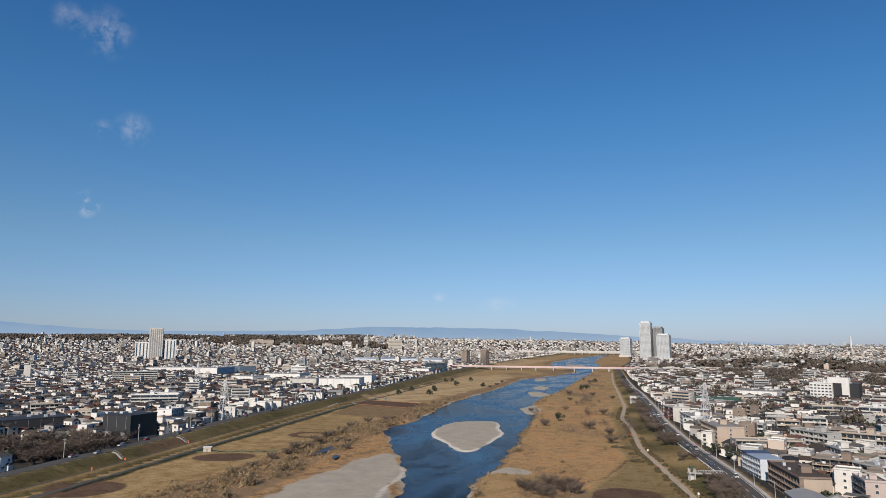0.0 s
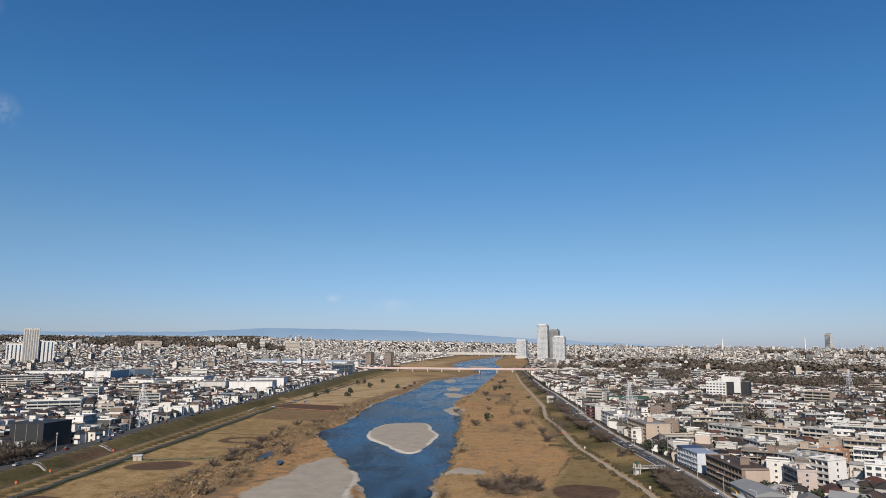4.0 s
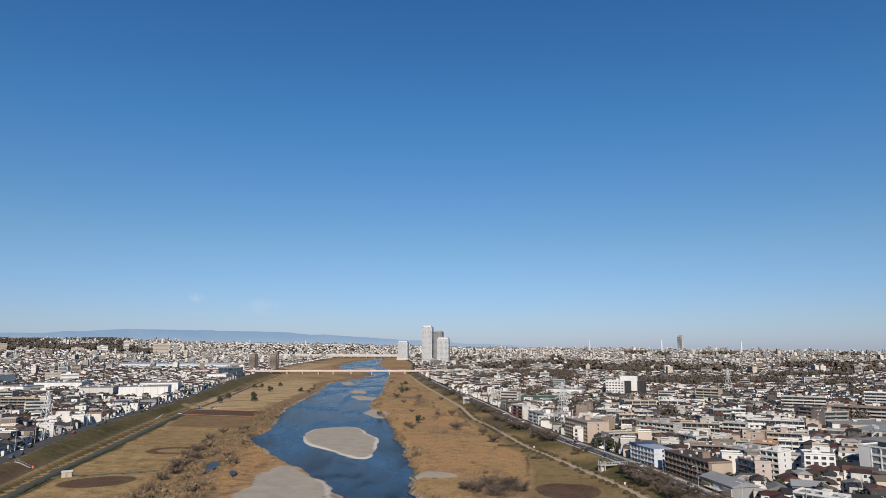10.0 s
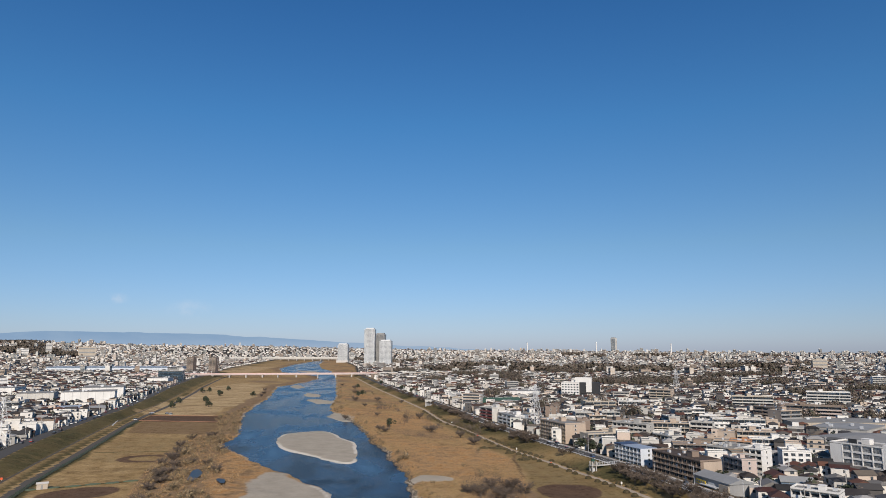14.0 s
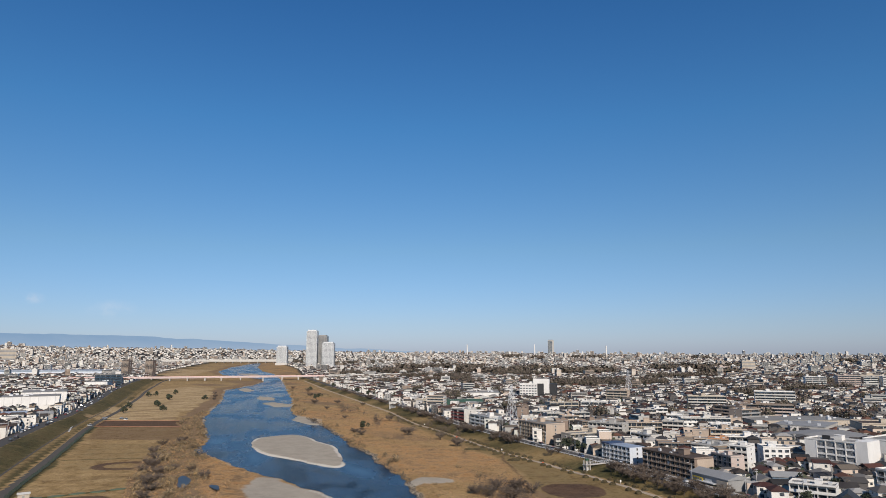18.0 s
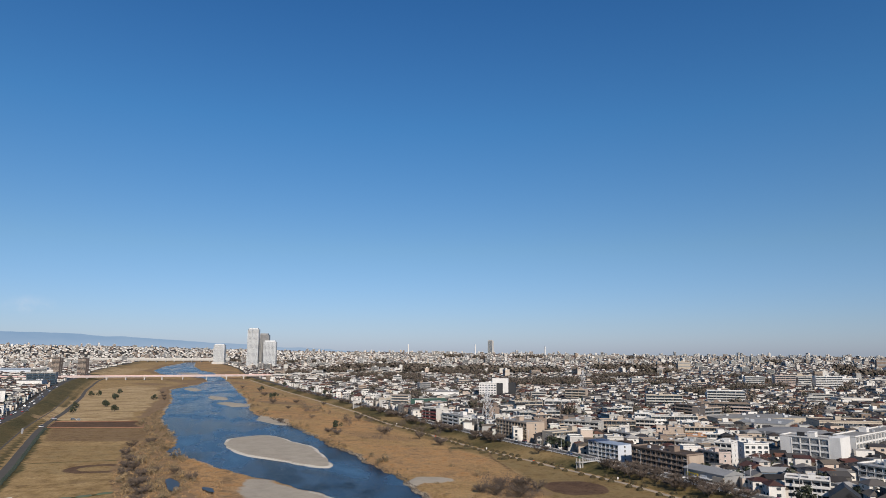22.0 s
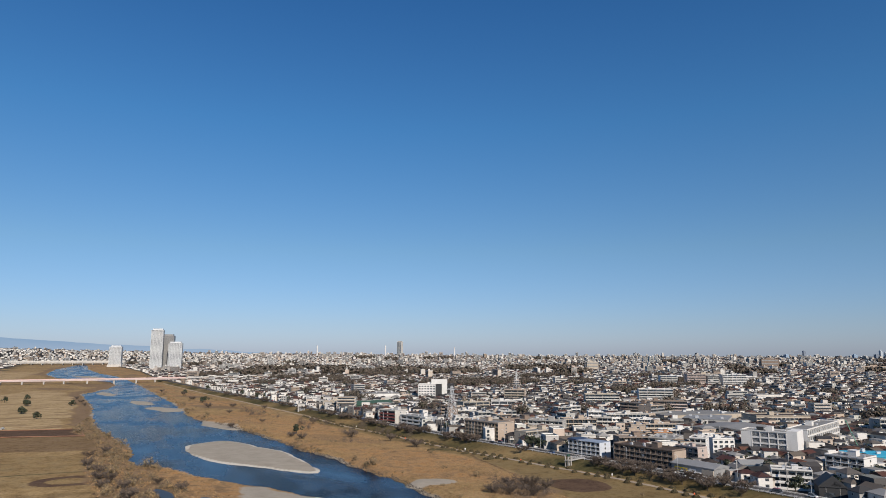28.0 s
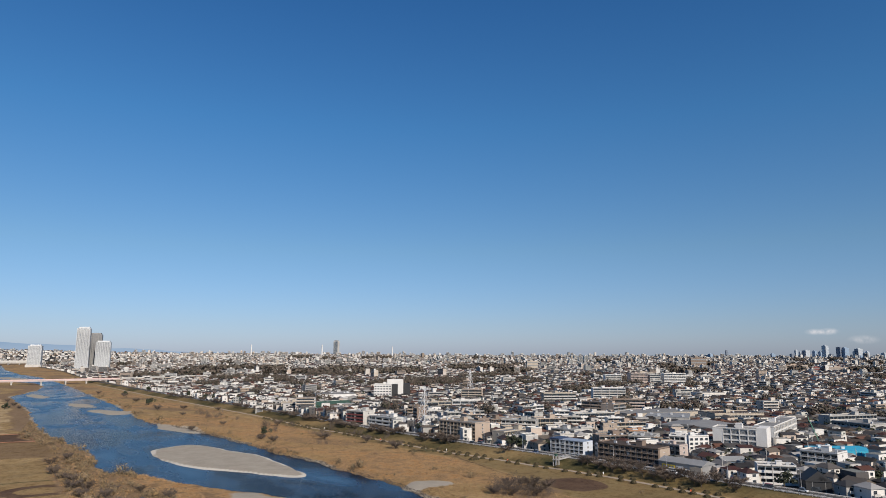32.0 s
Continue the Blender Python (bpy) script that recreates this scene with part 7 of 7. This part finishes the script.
# ---- pylons ----
def pylon(x, y, turn, tall=36.0, foot=4.2):
    t = thing("pylon", "pale steel lattice power pylon with cross arms", "pylon", (x, y, ground_z(x, y)), turn, "power pylons")
    lv = [0, 0.2, 0.38, 0.53, 0.66, 0.77, 0.87, 0.95, 1.0]
    half = lambda k: foot * (1 - k) ** 1.15 + 0.55
    cor = ((-1, -1), (1, -1), (1, 1), (-1, 1))
    for a, b_ in cor:
        g = Geo()
        for k0, k1 in zip(lv[:-1], lv[1:]):
            g.beam((a * half(k0), b_ * half(k0), k0 * tall - (0.5 if k0 == 0 else 0)), (a * half(k1), b_ * half(k1), k1 * tall), 0.16)
        part("leg", g, ["steel"], t)
    for (a, b_), (c, d) in zip(cor, cor[1:] + cor[:1]):
        g = Geo()
        for k0, k1 in zip(lv[:-1], lv[1:]):
            h0, h1 = half(k0), half(k1)
            g.beam((a * h0, b_ * h0, k0 * tall), (c * h1, d * h1, k1 * tall), 0.09)
            g.beam((c * h0, d * h0, k0 * tall), (a * h1, b_ * h1, k1 * tall), 0.09)
            g.beam((a * h1, b_ * h1, k1 * tall), (c * h1, d * h1, k1 * tall), 0.08)
        part("bracing", g, ["steel"], t)
    for z in (0.68, 0.8, 0.92):
        for s in (-1, 1):
            g = Geo()
            e = (s * 6.0, 0, z * tall + 0.4)
            for v in (-1, 1):
                g.beam((s * half(z), v * half(z), z * tall), e, 0.1)
                g.beam((s * half(z), v * half(z), z * tall + 1.6), e, 0.07)
            arm = part("cross_arm", g, ["steel"], t)
            part("insulator", Geo().beam(e, (e[0], 0, e[2] - 1.4), 0.12, 6), ["concrete"], arm)
    return t


pylon(69, 242, 20, 36)
pylon(-280, 154.5, -15, 33)
pylon(-560, 420, -15, 36)
pylon(-760, 700, -15, 36)
pylon(330, 620, 20, 36)

# ---- deck of the floodgate, sluice house, hut ----
t = thing("floodgate", "pale green concrete floodgate tower with a walkway to the road", "floodgate", (67.5, 73.5, ground_z(67.5, 73.5)), 21)
for sx in (-1.2, 1.2):
    for sy in (-1.0, 1.0):
        part("column", Geo().box(sx - 0.25, sx + 0.25, sy - 0.25, sy + 0.25, -1, 5.2), ["concrete"], t)
part("platform", Geo().box(-1.8, 1.8, -1.6, 1.6, 3.0, 3.25), ["concrete"], t)
part("gate_plate", Geo().box(-1.0, 1.0, -0.1, 0.1, -0.5, 2.6), ["steel"], t)
part("hoist", Geo().box(-0.8, 0.8, -0.6, 0.6, 5.2, 6.2), ["greennet"], t)
part("walkway", Geo().box(1.8, 14.5, -0.9, 0.9, 2.75, 3.2), ["concrete"], t)
for s in (-1, 1):
    g = Geo().box(1.8, 14.5, s * 0.9 - 0.04, s * 0.9 + 0.04, 4.15, 4.25)
    for k in range(9):
        g.box(1.9 + k * 1.56, 2.0 + k * 1.56, s * 0.9 - 0.04, s * 0.9 + 0.04, 3.2, 4.2)
    part("railing", g, ["steel"], t)
t = thing("sluice_house", "small white and blue sluice house on concrete legs", "sluice", (-9, 464, ground_z(-9, 464)), -15)
for sx in (-3, 3):
    for sy in (-1.5, 1.5):
        part("leg", Geo().box(sx - 0.5, sx + 0.5, sy - 0.4, sy + 0.4, -1, 4.4), ["concrete"], t)
part("house_body", Geo().box(-3.6, 3.6, -2.0, 2.0, 4.4, 7.0), ["offwhite"], t)
part("roof", Geo().box(-3.9, 3.9, -2.3, 2.3, 7.0, 7.3), ["roofgrey"], t)
part("gate_plate", Geo().box(-2.0, 2.0, -0.3, 0.3, 0, 3.4), ["metalroof"], t)
t = thing("hut", "small pale hut beside the path on the field", "hut", (-195, 46, ground_z(-195, 46)), 25)
part("wall", Geo().box(-2.2, 2.2, -1.5, 1.5, -0.3, 2.4), ["cream"], t)
part("roof", Geo().hip(-2.5, 2.5, -1.8, 1.8, 2.4, 0.5, 0.0), ["offwhite"], t)
part("door", Geo().box(-0.5, 0.4, -1.56, -1.5, -0.2, 1.9), ["midgrey"], t)

# guard rail along the road, posts and rail
t = thing("guard_rail", "white steel guard rail along the riverside road", "guard rail", (0, 0, 0))
ys = np.arange(-60, 400, 5.0)
g = Geo()
for a, b_ in zip(ys[:-1], ys[1:]):
    p = [(float(road_x(v)) - 4.9, v, ground_z(float(road_x(v)) - 4.9, v)) for v in (a, b_)]
    g.beam((p[0][0], p[0][1], p[0][2] + 0.75), (p[1][0], p[1][1], p[1][2] + 0.75), 0.13)
part("rail", g, ["white"], t)
post = Geo().box(-0.08, 0.08, -0.08, 0.08, -0.5, 1.0).mesh("post", ["white"])
for v in ys:
    o = part("post", post, None, t)
    o.location = (float(road_x(v)) - 4.9, float(v), ground_z(float(road_x(v)) - 4.9, v))
# edging boards of the allotment on the field
t = thing("board_edge", "low orange-brown board edging round a dark field plot", "edging", (0, 0, 0))
for (x0, y0), (x1, y1) in (((-277, 386), (-269, 337)), ((-269, 337), (-195, 322)), ((-195, 322), (-204, 373)), ((-204, 373), (-277, 386))):
    g = Geo().beam((x0, y0, ground_z(x0, y0) + 0.4), (x1, y1, ground_z(x1, y1) + 0.3), 0.3)
    part("board", g, ["board"], t)


# ---- cars ----
def car_kind(length, tall, van):
    t = thing("car", "parked white or dark car by the road" if not van else "parked pale van by the road", "car", (0, 0, -500), 0, "cars on the riverside road")
    w = 1.7
    g = Geo()
    g.box(-w / 2, w / 2, -length / 2, length / 2, 0.32, 0.85)
    part("body", g, ["carpaint"], t)
    y0, y1 = (-length / 2 + 0.05, length / 2 - 0.9) if van else (-length / 2 + 0.5, length / 2 - 1.3)
    g = Geo()
    n = 0
    lo = [(-w / 2, y0), (w / 2, y0), (w / 2, y1), (-w / 2, y1)]
    hi_ = [(-w / 2 + 0.15, y0 + 0.3), (w / 2 - 0.15, y0 + 0.3), (w / 2 - 0.15, y1 - 0.6), (-w / 2 + 0.15, y1 - 0.6)]
    g.v = [(x, y, 0.85) for x, y in lo] + [(x, y, tall) for x, y in hi_]
    g.f = [(0, 1, 5, 4), (1, 2, 6, 5), (2, 3, 7, 6), (3, 0, 4, 7)]
    g.m = [0] * 4
    part("cabin_glass", g, ["glass"], t)
    part("roof", Geo().box(-w / 2 + 0.13, w / 2 - 0.13, y0 + 0.28, y1 - 0.58, tall, tall + 0.06), ["carpaint"], t)
    for sx in (-1, 1):
        for yy in (-length * 0.32, length * 0.32):
            part("wheel", Geo().beam((sx * (w / 2 - 0.2), yy, 0.32), (sx * (w / 2 + 0.02), yy, 0.32), 0.32, 10), ["tyre"], t)
    return t


kinds_c = [car_kind(4.3, 1.45, False), car_kind(3.5, 1.75, True), car_kind(4.7, 1.5, False), car_kind(4.8, 2.0, True)]
r = random.Random(99)


def park(x, y, turn, z):
    copy_thing(r.choice(kinds_c), pose(x, y, z, 0, 0, turn))


for y in np.arange(-40, 900, 13.0):
    for lane in (-1.9, 1.9):
        if r.random() < 0.3:
            yy = y + r.uniform(-4, 4)
            x = float(road_x(yy)) + lane
            slope = math.degrees(math.atan2(float(road_x(yy + 5) - road_x(yy - 5)), 10))
            park(x, yy, -slope + (180 if lane > 0 else 0), ground_z(float(road_x(yy)), yy) + 0.19)
for y in np.arange(-30, 900, 11.0):
    if r.random() < 0.55:
        yy = y + r.uniform(-3, 3)
        x = float(levee_x(yy)) - 7.2 + r.choice((-2.6, 2.2)) + r.uniform(-0.4, 0.4)
        slope = math.degrees(math.atan2(float(levee_x(yy + 5) - levee_x(yy - 5)), 10))
        park(x, yy, -slope + r.choice((0, 180)), ground_z(x, yy) + 0.14)
for x, y in ((-282, 398), (-268, 402), (-262, 394), (-286, 410), (-276, 345), (-318, 440), (95, 130), (98, 127), (101, 124)):
    park(x, y, r.uniform(0, 360), ground_z(x, y) + 0.08)
for t in kinds_c:
    for o in (*t.children_recursive, t):
        bpy.data.objects.remove(o)

# orange banners and white notice boards along the path
for k, y in enumerate((-12, 40, 96, 150, 215, 300)):
    x = float(path_x(y)) + (2.6 if k % 2 else -2.6)
    t = thing("notice_board" if k % 2 else "banner", "small white notice board beside the path" if k % 2 else "small orange banner on a post beside the path", "sign", (x, y, ground_z(x, y)), 10)
    part("post", Geo().box(-0.05, 0.05, -0.05, 0.05, -0.3, 1.9), ["steel"], t)
    part("panel", Geo().box(-0.4, 0.4, -0.09, -0.05, 0.7, 1.7), ["white" if k % 2 else "orangebanner"], t)
for x, y in ((-218.7, 55), (-203.5, -4.3), (-196, -30)):
    t = thing("marker_post", "orange marker board on the levee path", "sign", (x, y, ground_z(x, y)), 0)
    part("post", Geo().box(-0.06, 0.06, -0.06, 0.06, -0.3, 1.6), ["steel"], t)
    part("panel", Geo().box(-0.5, 0.5, -0.1, -0.06, 0.5, 1.5), ["orangebanner"], t)

# ---- street lamps and utility poles ----
lamp = thing("street_lamp", "grey steel street lamp with a curved arm by the road", "street lamp", (0, 0, -500), 0, "street lamps along the road")
part("pole", Geo().beam((0, 0, -0.5), (0, 0, 8.5), 0.11, 6, 0.07), ["steel"], lamp)
part("arm", Geo().beam((0, 0, 8.4), (-2.0, 0, 9.1), 0.06, 5), ["steel"], lamp)
part("lamp_head", Geo().box(-2.7, -1.9, -0.16, 0.16, 9.0, 9.18), ["offwhite"], lamp)
for y in np.arange(-40, 420, 32.0):
    x = float(road_x(y)) + 5.0
    copy_thing(lamp, pose(x, float(y), ground_z(x, y), 0, 0, 15))
pole = thing("utility_pole", "grey concrete utility pole with cross arms and a transformer", "utility pole", (0, 0, -500), 0, "utility poles of the town")
part("pole", Geo().beam((0, 0, -0.5), (0, 0, 11.5), 0.19, 7, 0.12), ["concrete"], pole)
for z in (10.9, 10.1):
    part("cross_arm", Geo().box(-0.95, 0.95, -0.06, 0.06, z, z + 0.12), ["steel"], pole)
part("transformer", Geo().beam((0.4, 0, 8.6), (0.4, 0, 9.6), 0.28, 8), ["midgrey"], pole)
r = random.Random(12)
for y in np.arange(-40, 330, 26.0):
    for off in (22, 62, 104, 148):
        x, yy = float(road_x(y)) + off + r.uniform(-3, 3), float(y) + r.uniform(-5, 5)
        if free(np.array([x]), np.array([yy]))[0]:
            copy_thing(pole, pose(x, yy, ground_z(x, yy), 0, 0, r.uniform(0, 180)))
for y in np.arange(-20, 520, 30.0):
    x = float(levee_x(y)) - 17.5
    copy_thing(pole, pose(x, float(y), ground_z(x, y), 0, 0, r.uniform(0, 180)))
for t in (lamp, pole):
    for o in (*t.children_recursive, t):
        bpy.data.objects.remove(o)
# shop sign on the grey building by the road, with bars in place of its writing
sx, sy = 103.6, 29.5
t = thing("shop_sign", "yellow shop sign with dark unreadable lettering", "sign", (sx, sy, ground_z(sx, sy)), -84)
part("panel", Geo().box(-1, 7, -0.3, -0.1, 0.8, 2.6), ["yellow"], t)
for k in range(4):
    part("bar", Geo().box(-0.4 + k * 1.8, 0.9 + k * 1.8, -0.34, -0.3, 1.3, 2.1), ["midgrey"], t)

# steps with a handrail down the levee
for xa, ya, xb, yb in ((-229, 55.6, -220.5, 56), (-217, -1, -206.5, -4), (-281, 320, -270, 286)):
    w = math.hypot(xb - xa, yb - ya)
    co, si = (xb - xa) / w, (yb - ya) / w
    t = thing("levee_stairs", "pale concrete steps with a thin steel handrail down the levee", "stairs", (xa, ya, 0), math.degrees(math.atan2(si, co)))
    for k in range(12):
        u = w * k / 12
        zz = ground_z(xa + u * co, ya + u * si)
        part("step", Geo().box(u, u + w / 12, -0.5, 0.5, zz - 0.5, zz + 0.12), ["concrete"], t)
    g = Geo()
    for k in range(6):
        u, v = w * k / 6, w * (k + 1) / 6
        za, zb = ground_z(xa + u * co, ya + u * si), ground_z(xa + v * co, ya + v * si)
        g.beam((u, 0.8, za + 0.9), (v, 0.8, zb + 0.9), 0.035)
        g.beam((u, 0.8, za), (u, 0.8, za + 0.9), 0.03)
    part("handrail", g, ["steel"], t)

# crane on the building site beside the turquoise hall
t = thing("crane", "tall green lattice crane on a building site", "crane", (258, 44, ground_z(258, 44)), 25)
part("crawler_base", Geo().box(-2.2, 2.2, -3, 3, 0, 1.4), ["midgrey"], t)
part("cab", Geo().box(-1.3, 1.3, -2.5, 2.0, 1.4, 3.6), ["craneblue"], t)
g = Geo()
for k in range(8):
    for sx in (-0.5, 0.5):
        g.beam((sx, k * 0.8, 3 + k * 2.2), (sx, (k + 1) * 0.8, 3 + (k + 1) * 2.2), 0.12)
        g.beam((sx, k * 0.8, 3 + k * 2.2), (-sx, (k + 1) * 0.8, 3 + (k + 1) * 2.2), 0.07)
part("boom", g, ["craneblue"], t)
part("hoist_rope", Geo().beam((0, 6.4, 20.6), (0, 6.4, 6), 0.04), ["dark"], t)

# green sheets spread beside the ball ground
r = random.Random(44)
for k in range(6):
    cx = -199 + k * 7.4
    cy = 55 + 0.5 * (cx + 178)
    g = Geo()
    ring_ = [(3.4 * math.cos(a) * r.uniform(0.85, 1.15), 1.9 * math.sin(a) * r.uniform(0.7, 1.2)) for a in np.linspace(0, 2 * math.pi, 14)[:-1]]
    zs = ground_z(cx, cy)
    top_ = [(cx + u * 0.9 - v * 0.44, cy + u * 0.44 + v * 0.9, zs + 0.26) for u, v in ring_]
    low_ = [(x, y, z - 0.3) for x, y, z in top_]
    g.face(top_)
    for a in range(len(top_)):
        b_ = (a + 1) % len(top_)
        g.face([low_[a], low_[b_], top_[b_], top_[a]])
    solid("ground_sheet", g, "groundsheet", "crumpled green sheet lying on the dry field", "sheet", "green sheets on the field")
